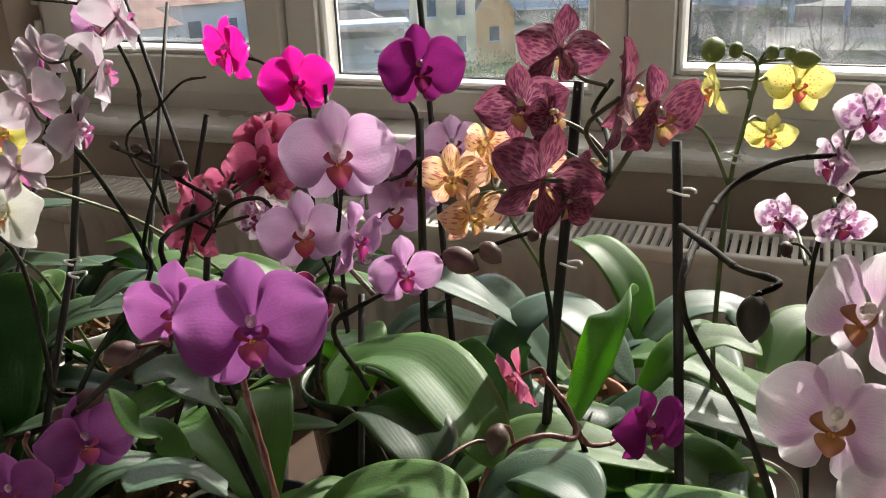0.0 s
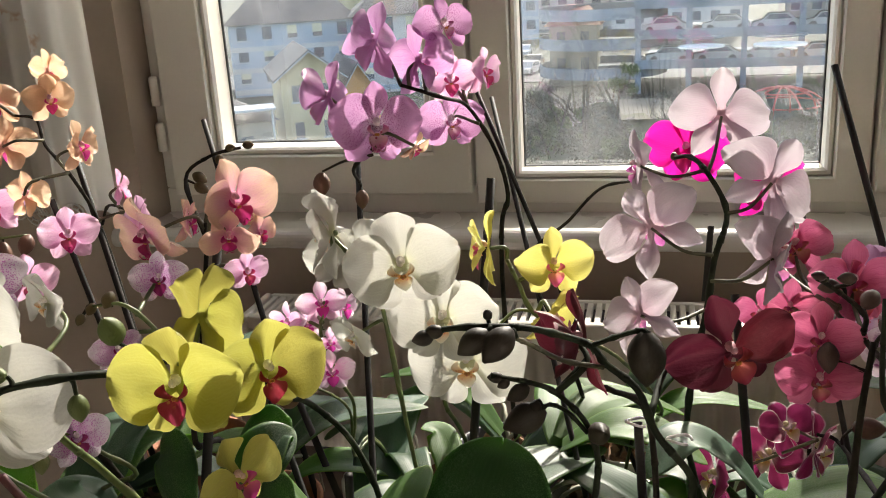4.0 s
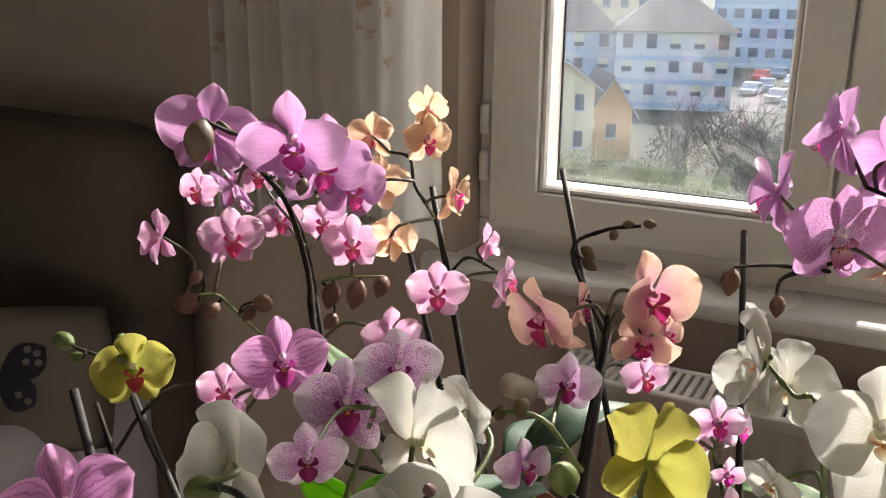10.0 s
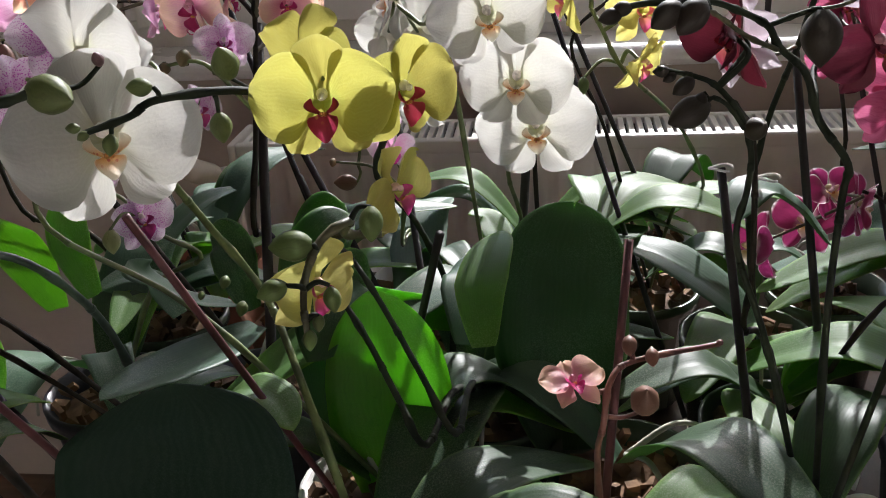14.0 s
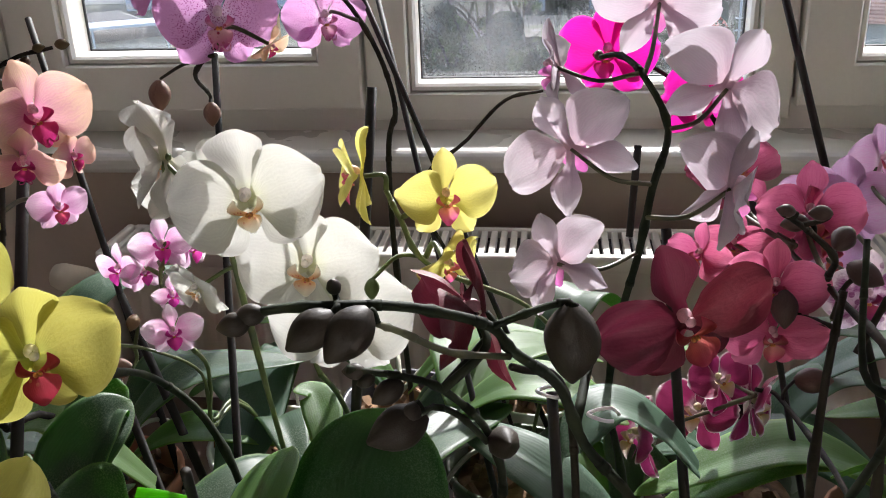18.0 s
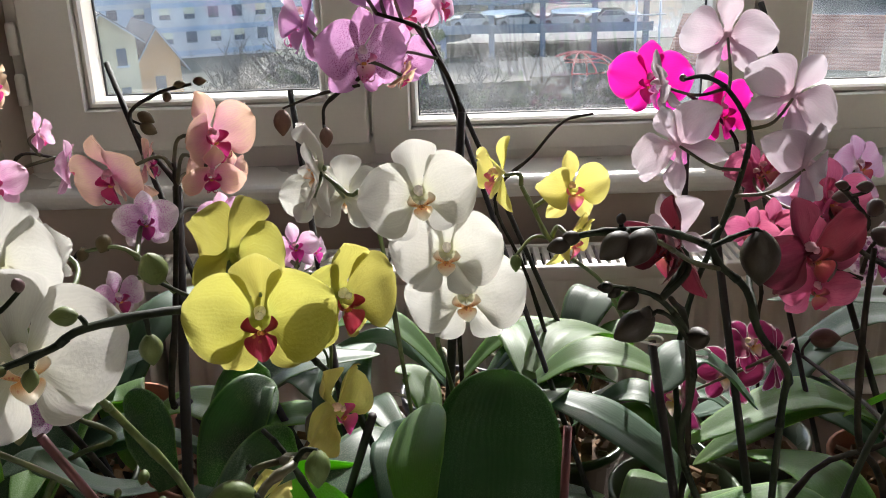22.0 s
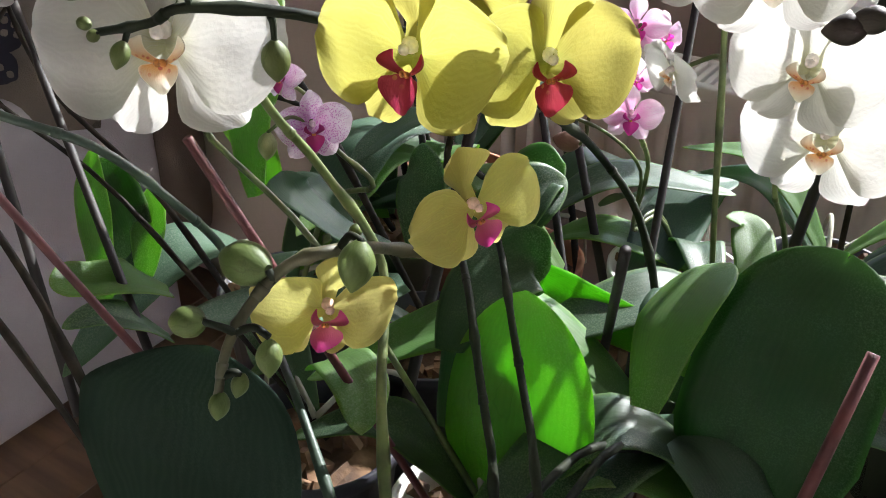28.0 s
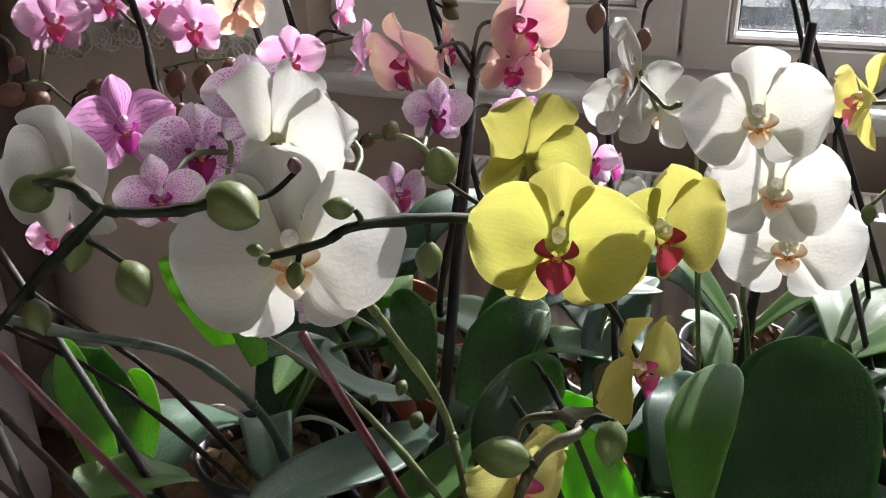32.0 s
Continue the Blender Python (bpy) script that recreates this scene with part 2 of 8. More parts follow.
M_STAKE_RED = surface("brown_stake", (0.11, 0.03, 0.03), 0.55, 0.2, 40, 300, 0.3)
M_CLIP = surface("plastic_clip", (0.75, 0.74, 0.72), 0.35, 0.05)
M_POTS = [surface("pot_clear_green", (0.10, 0.13, 0.08), 0.25, 0.2), surface("pot_white", (0.7, 0.68, 0.64), 0.3, 0.06), surface("pot_terracotta", (0.42, 0.17, 0.09), 0.75, 0.12), surface("pot_dark", (0.04, 0.04, 0.05), 0.35, 0.2), surface("pot_red", (0.5, 0.03, 0.03), 0.3, 0.1)]
M_ROOT = surface("aerial_root", (0.42, 0.42, 0.33), 0.7, 0.15, 30, 200, 0.4)
M_STEM = {
    "dark": surface("stem_dark", (0.020, 0.016, 0.011), 0.75, 0.25, 60, 300, 0.4, second=(0.042, 0.034, 0.022), spec=0.18),
    "olive": surface("stem_olive", (0.085, 0.085, 0.04), 0.55, 0.2, 60, 300, 0.3, second=(0.13, 0.12, 0.06)),
    "teal": surface("stem_blue_green", (0.045, 0.075, 0.05), 0.5, 0.2, 60, 300, 0.3, second=(0.065, 0.10, 0.065)),
    "green": surface("stem_green", (0.10, 0.14, 0.04), 0.45, 0.2, 60, 300, 0.3, second=(0.16, 0.20, 0.06)),
    "deep": surface("stem_deep_green", (0.017, 0.023, 0.013), 0.7, 0.2, 60, 300, 0.3, second=(0.032, 0.040, 0.021), spec=0.18),
    "red": surface("stem_reddish", (0.16, 0.05, 0.04), 0.45, 0.2, 60, 300, 0.3, second=(0.22, 0.09, 0.06)),
}
M_LEAF = [
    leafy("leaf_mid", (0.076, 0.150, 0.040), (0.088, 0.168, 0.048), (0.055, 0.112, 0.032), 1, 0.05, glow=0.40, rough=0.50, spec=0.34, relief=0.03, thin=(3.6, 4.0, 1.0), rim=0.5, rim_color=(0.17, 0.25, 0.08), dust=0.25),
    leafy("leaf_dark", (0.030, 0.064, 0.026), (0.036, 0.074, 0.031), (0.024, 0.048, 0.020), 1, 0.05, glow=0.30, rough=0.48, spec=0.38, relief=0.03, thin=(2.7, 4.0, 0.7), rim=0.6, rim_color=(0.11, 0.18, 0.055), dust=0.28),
    leafy("leaf_grey", (0.052, 0.104, 0.062), (0.062, 0.118, 0.072), (0.046, 0.086, 0.056), 1, 0.05, glow=0.28, rough=0.48, spec=0.38, relief=0.03, thin=(2.6, 3.2, 1.1), dust=0.3),
    leafy("leaf_young", (0.085, 0.19, 0.030), (0.095, 0.20, 0.034), (0.06, 0.14, 0.024), 1, 0.05, glow=0.50, rough=0.45, spec=0.3, relief=0.03, thin=(3.0, 3.5, 0.8), dust=0.15),
    # thick leaf whose near-black green also has its shade painted in
    leafy("leaf_thick_shaded", (0.013, 0.027, 0.017), (0.016, 0.031, 0.020), (0.014, 0.030, 0.014), 1, 0.05, glow=0.07, rough=0.62, spec=0.05, relief=0.025, thin=(3.4, 4.8, 1.0), dust=0.03),
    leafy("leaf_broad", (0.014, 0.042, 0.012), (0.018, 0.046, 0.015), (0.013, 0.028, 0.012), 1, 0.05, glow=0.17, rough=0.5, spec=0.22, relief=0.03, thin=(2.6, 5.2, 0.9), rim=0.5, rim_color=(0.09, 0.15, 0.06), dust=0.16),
]
M_GLASS = glass_material()
M_CALLUS = surface("callus_yellow", (0.62, 0.24, 0.05), 0.5, 0.2, 60, 300, 0.3)

# colours of each kind of orchid: petal, lip, bud
KIND = {}


def kind(name, petal, lip, bud, column=(0.8, 0.7, 0.7), words="", bud_end=None):
    KIND[name] = dict(petal=petal, lip=lip, words=words,
                      bud=leafy("bud_" + name, bud, bud_end or tuple(c * 1.1 for c in bud), tuple(c * 0.6 for c in bud), 5, 0.12, rim=0.0, glow=0.12, rough=0.5),
                      column=surface("column_" + name, column, 0.45, 0.08, 40, 200, 0.1))


kind("white", leafy("petal_white", (0.47, 0.465, 0.40), (0.48, 0.475, 0.44), (0.54, 0.54, 0.46), 9, 0.1, throat=(0.47, 0.47, 0.27), glow=0.42), leafy("lip_white", (0.76, 0.34, 0.08), (0.86, 0.82, 0.70), spot=(0.58, 0.08, 0.06), spot_scale=34, spot_size=0.3, spot_reach=(0.25, 0.7), throat=(0.70, 0.22, 0.08), glow=0.35), (0.13, 0.16, 0.055), (0.86, 0.78, 0.74), "white")
kind("yellow", leafy("petal_yellow", (0.36, 0.335, 0.045), (0.365, 0.34, 0.055), (0.40, 0.38, 0.07), 9, 0.1, throat=(0.31, 0.34, 0.05), glow=0.48), leafy("lip_yellow", (0.36, 0.03, 0.05), (0.33, 0.015, 0.04), spot=(0.6, 0.3, 0.1), spot_scale=20, spot_size=0.25, spot_reach=(0.1, 0.5), glow=0.3), (0.12, 0.165, 0.05), (0.85, 0.80, 0.60), "yellow with dark red lip")
kind("yellow_magenta", leafy("petal_yellow_green", (0.48, 0.45, 0.11), (0.51, 0.47, 0.12), (0.60, 0.60, 0.12), 9, 0.1, glow=0.42), leafy("lip_yellow_magenta", (0.55, 0.12, 0.2), (0.42, 0.015, 0.20), glow=0.35), (0.12, 0.165, 0.05), (0.75, 0.5, 0.4), "yellow with a magenta lip")
kind("yellow_pink", leafy("petal_yellow_pink", (0.54, 0.48, 0.085), (0.57, 0.51, 0.12), (0.65, 0.6, 0.1), 9, 0.1, glow=0.5), leafy("lip_yellow_pink", (0.75, 0.25, 0.15), (0.70, 0.06, 0.32), glow=0.4), (0.12, 0.165, 0.05), (0.8, 0.5, 0.3), "small yellow with pink lip")
kind("yellow_speckled", leafy("petal_yellow_speckled", (0.58, 0.52, 0.1), (0.62, 0.55, 0.15), spot=(0.45, 0.10, 0.04), spot_scale=1.0, spot_size=0.28, spot_reach=(0.5, 1.0), spot_uv=(11.0, 9.0), glow=0.5), leafy("lip_speckled_yellow", (0.75, 0.3, 0.1), (0.70, 0.05, 0.10), glow=0.4), (0.22, 0.28, 0.08), (0.8, 0.6, 0.3), "yellow speckled red")
kind("mauve", leafy("petal_mauve", (0.28, 0.050, 0.245), (0.34, 0.085, 0.31), (0.38, 0.07, 0.36), 9, 0.14, glow=0.38), leafy("lip_mauve", (0.55, 0.12, 0.15), (0.38, 0.03, 0.22), glow=0.35), (0.16, 0.09, 0.09), (0.7, 0.4, 0.6), "mauve purple")
kind("mauve_pale", leafy("petal_mauve_pale", (0.46, 0.18, 0.42), (0.53, 0.27, 0.50), (0.42, 0.10, 0.40), 9, 0.14, glow=0.48), leafy("lip_mauve_pale", (0.55, 0.06, 0.28), (0.55, 0.02, 0.22), glow=0.35), (0.17, 0.12, 0.09), (0.75, 0.4, 0.6), "pale mauve")
kind("lilac_pink", leafy("petal_lilac_pink", (0.54, 0.26, 0.49), (0.61, 0.38, 0.60), (0.6, 0.22, 0.52), 9, 0.14, throat=(0.80, 0.66, 0.70), glow=0.42), leafy("lip_lilac_pink", (0.60, 0.14, 0.10), (0.35, 0.015, 0.10), glow=0.35), (0.17, 0.10, 0.09), (0.75, 0.5, 0.6), "lilac pink")
kind("lilac_white", leafy("petal_lilac_white", (0.46, 0.34, 0.41), (0.51, 0.45, 0.50), (0.54, 0.38, 0.48), 8, 0.12, throat=(0.56, 0.36, 0.42), glow=0.40), leafy("lip_lilac_white", (0.5, 0.15, 0.3), (0.55, 0.1, 0.40), glow=0.35), (0.18, 0.13, 0.10), (0.75, 0.5, 0.6), "pale lilac")
kind("white_blush", leafy("petal_white_blush", (0.56, 0.30, 0.50), (0.70, 0.66, 0.68), (0.60, 0.36, 0.56), 8, 0.12, throat=(0.84, 0.78, 0.68), glow=0.38), leafy("lip_blush", (0.42, 0.20, 0.05), (0.34, 0.12, 0.08), glow=0.35), (0.2, 0.1, 0.1), (0.8, 0.7, 0.6), "white blushed mauve")
kind("magenta", leafy("petal_magenta", (0.60, 0.002, 0.20), (0.66, 0.003, 0.27), (0.55, 0.002, 0.24), 9, 0.14, glow=0.5), leafy("lip_magenta", (0.55, 0.02, 0.12), (0.50, 0.01, 0.20), glow=0.35), (0.15, 0.05, 0.08), (0.7, 0.3, 0.5), "bright magenta")
kind("dark_magenta", leafy("petal_dark_magenta", (0.2, 0.004, 0.11), (0.25, 0.008, 0.15), (0.2, 0.005, 0.12), 9, 0.14, glow=0.3), leafy("lip_dark_magenta", (0.25, 0.01, 0.08), (0.22, 0.008, 0.10), glow=0.3), (0.12, 0.05, 0.07), (0.5, 0.15, 0.3), "dark magenta purple")
kind("dark_red", leafy("petal_dark_red", (0.095, 0.006, 0.014), (0.115, 0.009, 0.022), (0.12, 0.006, 0.02), 9, 0.14, glow=0.14), leafy("lip_dark_red", (0.40, 0.07, 0.06), (0.25, 0.01, 0.05), glow=0.3), (0.05, 0.04, 0.03), (0.6, 0.3, 0.35), "dark red")
kind("crimson", leafy("petal_crimson", (0.42, 0.055, 0.14), (0.50, 0.10, 0.20), (0.34, 0.02, 0.10), 9, 0.18, glow=0.42), leafy("lip_crimson", (0.6, 0.25, 0.2), (0.35, 0.01, 0.06), glow=0.35), (0.10, 0.06, 0.05), (0.7, 0.4, 0.45), "crimson pink")
kind("crimson_white", leafy("petal_crimson_white", (0.22, 0.008, 0.065), (0.3, 0.02, 0.1), (0.22, 0.006, 0.06), 7, 0.2, rim=0.95, rim_color=(0.85, 0.74, 0.76), throat=(0.74, 0.6, 0.6), glow=0.25), leafy("lip_crimson_white", (0.72, 0.55, 0.15), (0.74, 0.60, 0.55), glow=0.35), (0.12, 0.06, 0.05), (0.75, 0.65, 0.4), "crimson with white rims")
kind("purple_speckled", leafy("petal_purple_speckled", (0.70, 0.50, 0.66), (0.78, 0.68, 0.75), spot=(0.20, 0.006, 0.14), spot_scale=11, spot_size=0.36, spot_reach=(0.5, 1.0), blotch=0.22, glow=0.42), leafy("lip_purple_speckled", (0.4, 0.05, 0.1), (0.25, 0.01, 0.12), glow=0.35), (0.10, 0.06, 0.06), (0.7, 0.5, 0.6), "white with purple speckles")
kind("striped", leafy("petal_striped", (0.33, 0.12, 0.16), (0.25, 0.052, 0.09), (0.12, 0.004, 0.045), 7, 0.3, strength=0.7, spot=(0.10, 0.003, 0.04), spot_scale=1.0, spot_size=0.5, spot_reach=(0.85, 1.5), spot_uv=(17.0, 5.5), glow=0.3), leafy("lip_striped", (0.62, 0.45, 0.12), (0.45, 0.1, 0.12), glow=0.35), (0.14, 0.08, 0.06), (0.7, 0.6, 0.4), "burgundy striped")
kind("orange_striped", leafy("petal_orange_striped", (0.80, 0.52, 0.15), (0.82, 0.47, 0.33), (0.66, 0.2, 0.16), 7, 0.2, strength=0.4, spot=(0.50, 0.06, 0.08), spot_scale=1.0, spot_size=0.38, spot_reach=(0.7, 1.2), spot_uv=(15.0, 3.6), glow=0.5), leafy("lip_orange_striped", (0.75, 0.60, 0.15), (0.62, 0.22, 0.10), glow=0.4), (0.14, 0.10, 0.06), (0.8, 0.6, 0.4), "orange with red stripes")
kind("peach", leafy("petal_peach", (0.56, 0.22, 0.29), (0.68, 0.44, 0.30), (0.60, 0.24, 0.32), 9, 0.14, throat=(0.66, 0.16, 0.36), glow=0.46), leafy("lip_peach", (0.5, 0.03, 0.14), (0.42, 0.01, 0.14), glow=0.35), (0.16, 0.12, 0.06), (0.7, 0.3, 0.4), "peach orange")
kind("orange", leafy("petal_orange", (0.76, 0.43, 0.25), (0.82, 0.56, 0.37), (0.74, 0.38, 0.24), 9, 0.14, throat=(0.76, 0.40, 0.36), glow=0.5), leafy("lip_orange", (0.65, 0.06, 0.2), (0.70, 0.02, 0.25), glow=0.4), (0.22, 0.13, 0.08), (0.7, 0.3, 0.4), "pale orange")
kind("pink", leafy("petal_pink", (0.62, 0.25, 0.48), (0.74, 0.45, 0.62), (0.58, 0.17, 0.44), 9, 0.14, throat=(0.76, 0.5, 0.66), glow=0.5), leafy("lip_pink", (0.62, 0.10, 0.15), (0.66, 0.02, 0.22), glow=0.4), (0.19, 0.10, 0.07), (0.8, 0.5, 0.6), "pink")
kind("small_pink", leafy("petal_small_pink", (0.64, 0.24, 0.48), (0.72, 0.58, 0.68), (0.66, 0.2, 0.5), 7, 0.14, glow=0.5), leafy("lip_small_pink", (0.7, 0.05, 0.35), (0.66, 0.03, 0.36), glow=0.4), (0.26, 0.18, 0.10), (0.8, 0.5, 0.6), "small white and pink")
kind("spotted_mauve", leafy("petal_spotted_mauve", (0.52, 0.25, 0.47), (0.53, 0.23, 0.48), spot=(0.20, 0.012, 0.12), spot_scale=70, spot_size=0.36, spot_reach=(0.4, 0.85), throat=(0.74, 0.56, 0.70), glow=0.46), leafy("lip_spotted_mauve", (0.72, 0.45, 0.5), (0.48, 0.06, 0.28), spot=(0.35, 0.02, 0.08), spot_scale=24, spot_size=0.3, spot_reach=(0.4, 0.9), glow=0.35), (0.22, 0.13, 0.09), (0.78, 0.62, 0.66), "mauve with fine dark spots")
kind("freckled", leafy("petal_freckled", (0.56, 0.30, 0.52), (0.70, 0.62, 0.68), spot=(0.42, 0.05, 0.36), spot_scale=52, spot_size=0.40, spot_reach=(0.55, 1.05), glow=0.4), leafy("lip_freckled", (0.34, 0.03, 0.12), (0.32, 0.012, 0.15), glow=0.35), (0.26, 0.27, 0.12), (0.76, 0.6, 0.66), "white with freckled purple petals")
kind("veined", leafy("petal_veined", (0.62, 0.26, 0.54), (0.68, 0.34, 0.60), (0.38, 0.03, 0.28), 9, 0.24, strength=0.8, glow=0.45), leafy("lip_veined", (0.4, 0.05, 0.2), (0.38, 0.015, 0.24), glow=0.35), (0.2, 0.14, 0.1), (0.7, 0.4, 0.6), "pink mauve with purple veins")


# ---- building blocks ----
def part(name, bm, material, parent=None, label="", smooth=True, place=None):
    me = bpy.data.meshes.new(name)
    bm.to_mesh(me)
    bm.free()
    return part_of(name, me, material, parent, label, smooth, place)


def part_of(name, me, material=None, parent=None, label="", smooth=True, place=None):
    """An object on a mesh that may be shared, under its thing; place is in the world."""
    if material and not me.materials:
        me.materials.append(material)
        me.polygons.foreach_set("use_smooth", [smooth] * len(me.polygons))
    ob = new(name, me)
    where = place or Matrix.Identity(4)
    if parent:
        ob.parent = parent
        ob.matrix_basis = WORLD[parent.name].inverted() @ where
    else:
        ob.matrix_basis = where
    WORLD[ob.name] = where
    return tagged(ob, label)


WORLD = {}


def thing(name, x, y, z, label, category, group="", kind_of=""):
    ob = new(name)
    ob.empty_display_size = 0.05
    ob.location = (x, y, z)
    WORLD[ob.name] = Matrix.Translation((x, y, z))
    return tagged(ob, label, category, group, kind_of)


def box(bm, x0, y0, z0, x1, y1, z1, bevel=0.0, seg=2):
    m = Matrix.Translation(((x0 + x1) / 2, (y0 + y1) / 2, (z0 + z1) / 2)) @ Matrix.Diagonal((x1 - x0, y1 - y0, z1 - z0, 1))
    made = bmesh.ops.create_cube(bm, size=1, matrix=m)["verts"]
    if bevel:
        edges = {e for v in made for e in v.link_edges}
        bmesh.ops.bevel(bm, geom=list(edges), offset=bevel, segments=seg, affect="EDGES", profile=0.5)
    return bm


def boxed(*a, **k):
    return box(bmesh.new(), *a, **k)


def glide(points, n=6):
    """A smooth line through points."""
    pts = [Vector(p) for p in points]
    if len(pts) < 3:
        return [pts[0].lerp(pts[1], i / n) for i in range(n + 1)]
    ext = [pts[0] * 2 - pts[1], *pts, pts[-1] * 2 - pts[-2]]
    out = []
    for a, b, c, d in zip(ext, ext[1:], ext[2:], ext[3:]):
        for i in range(n):
            t = i / n
            out.append(0.5 * ((2 * b) + (c - a) * t + (2 * a - 5 * b + 4 * c - d) * t * t + (3 * b - a - 3 * c + d) * t ** 3))
    return out + [pts[-1]]


def tube(bm, line, r0, r1, sides=7, nodes=0, cap=True):
    """A tapered tube along a line, with slight swellings where nodes asks for them."""
    rings = []
    n = len(line)
    side = None
    for i, p in enumerate(line):
        way = (line[min(i + 1, n - 1)] - line[max(i - 1, 0)]).normalized()
        if side is None:
            side = way.orthogonal().normalized()
        side = (side - way * side.dot(way)).normalized()
        other = way.cross(side)
        r = r0 + (r1 - r0) * i / max(1, n - 1)
        if nodes and i % nodes == nodes // 2:
            r *= 1.35
        rings.append([bm.verts.new(p + (side * math.cos(a) + other * math.sin(a)) * r) for a in (2 * math.pi * k / sides for k in range(sides))])
    for a, b in zip(rings, rings[1:]):
        for k in range(sides):
            bm.faces.new((a[k], a[(k + 1) % sides], b[(k + 1) % sides], b[k]))
    if cap:
        bm.faces.new(rings[0][::-1])
        bm.faces.new(rings[-1])
    return bm


def lathe(bm, profile, sides=24, at=(0, 0, 0)):
    rings = [[bm.verts.new((at[0] + r * math.cos(2 * math.pi * k / sides), at[1] + r * math.sin(2 * math.pi * k / sides), at[2] + z)) for k in range(sides)] for r, z in profile]
    for a, b in zip(rings, rings[1:]):
        for k in range(sides):
            bm.faces.new((a[k], a[(k + 1) % sides], b[(k + 1) % sides], b[k]))
    return bm


def sheet(bm, width, length, m, bow=0.0, curl=0.0, ripple=0.0, peak=0.5, blunt=0.55, nu=8, nv=9, seed=0, claw=0.04, notch=0.0, relief=0.0, neck=0.0, bend=2.0):
    """A thin sheet, petal or sepal: grows along local y from its base, its face towards z; m places it."""
    uv = bm.loops.layers.uv.verify()
    rng = random.Random(seed)
    ph = rng.random() * 6.28
    grid = []
    p = math.log(0.5) / math.log(peak)
    for j in range(nv + 1):
        v = 1 - (1 - j / nv) ** 1.45
        w = width * max(0.0, math.sin(math.pi * (0.03 + 0.94 * v) ** p)) ** blunt
        if neck:
            w *= min(1.0, v / neck) ** 0.75
        w = max(w, claw * width)
        row = []
        for i in range(nu + 1):
            u = 2 * i / nu - 1
            y = length * v - notch * length * (1 - abs(u)) ** 2 * v ** 6 - length * 0.06 * u * u * v
            z = bow * u * u * w / width + curl * v ** bend - 0.02 * math.exp(-(u / 0.12) ** 2) * (1 - v) + ripple * math.sin(5 * u + ph + 4 * v) * (abs(u) ** 2 * 0.7 + 0.3 * v) * math.sin(math.pi * v)
            z += relief * noise.noise(Vector((u * 1.6 + seed, v * 2.2, seed * 0.37))) * v
            row.append((bm.verts.new(m @ Vector((u * w, y, z * length))), (u * 0.5 + 0.5, v)))
        grid.append(row)
    for a, b in zip(grid, grid[1:]):
        for i in range(nu):
            quad = (a[i], a[i + 1], b[i + 1], b[i])
            f = bm.faces.new([q[0] for q in quad])
            for loop, q in zip(f.loops, quad):
                loop[uv].uv = q[1]
    return bm


def ovoid(bm, m, r, length, sides=9, rings=7, point=0.75):
    """A bud: a pointed egg along local y, with three faint seams."""
    uv = bm.loops.layers.uv.verify()
    grid = []
    for j in range(rings + 1):
        v = j / rings
        w = r * max(0.04, math.sin(math.pi * min(0.995, 0.05 + 0.95 * v ** point))) ** 0.75
        grid.append([(bm.verts.new(m @ Vector((w * math.cos(a) * (1 - 0.07 * math.cos(3 * a) ** 8), length * v, w * math.sin(a) * (1 - 0.07 * math.cos(3 * a) ** 8)))), (k / sides, v)) for k, a in ((k, 2 * math.pi * k / sides) for k in range(sides))])
    for a, b in zip(grid, grid[1:]):
        for k in range(sides):
            q = (a[k], b[k], b[(k + 1) % sides], a[(k + 1) % sides])
            f = bm.faces.new([s[0] for s in q])
            for loop, s in zip(f.loops, q):
                loop[uv].uv = s[1]
    return bm


# ---- orchid flowers: a flower one unit wide, its face towards +z, its top towards +y ----
PIECES = {}
LIP = {"white": 0.8, "yellow": 1.05, "yellow_magenta": 1.08, "white_blush": 0.95, "peach": 1.15, "pink": 1.22, "lilac_pink": 1.1, "freckled": 1.15, "small_pink": 1.2}
HOODED = ("yellow", "yellow_magenta", "white")
CURLED = ("mauve_pale", "peach", "spotted_mauve", "white", "pink")
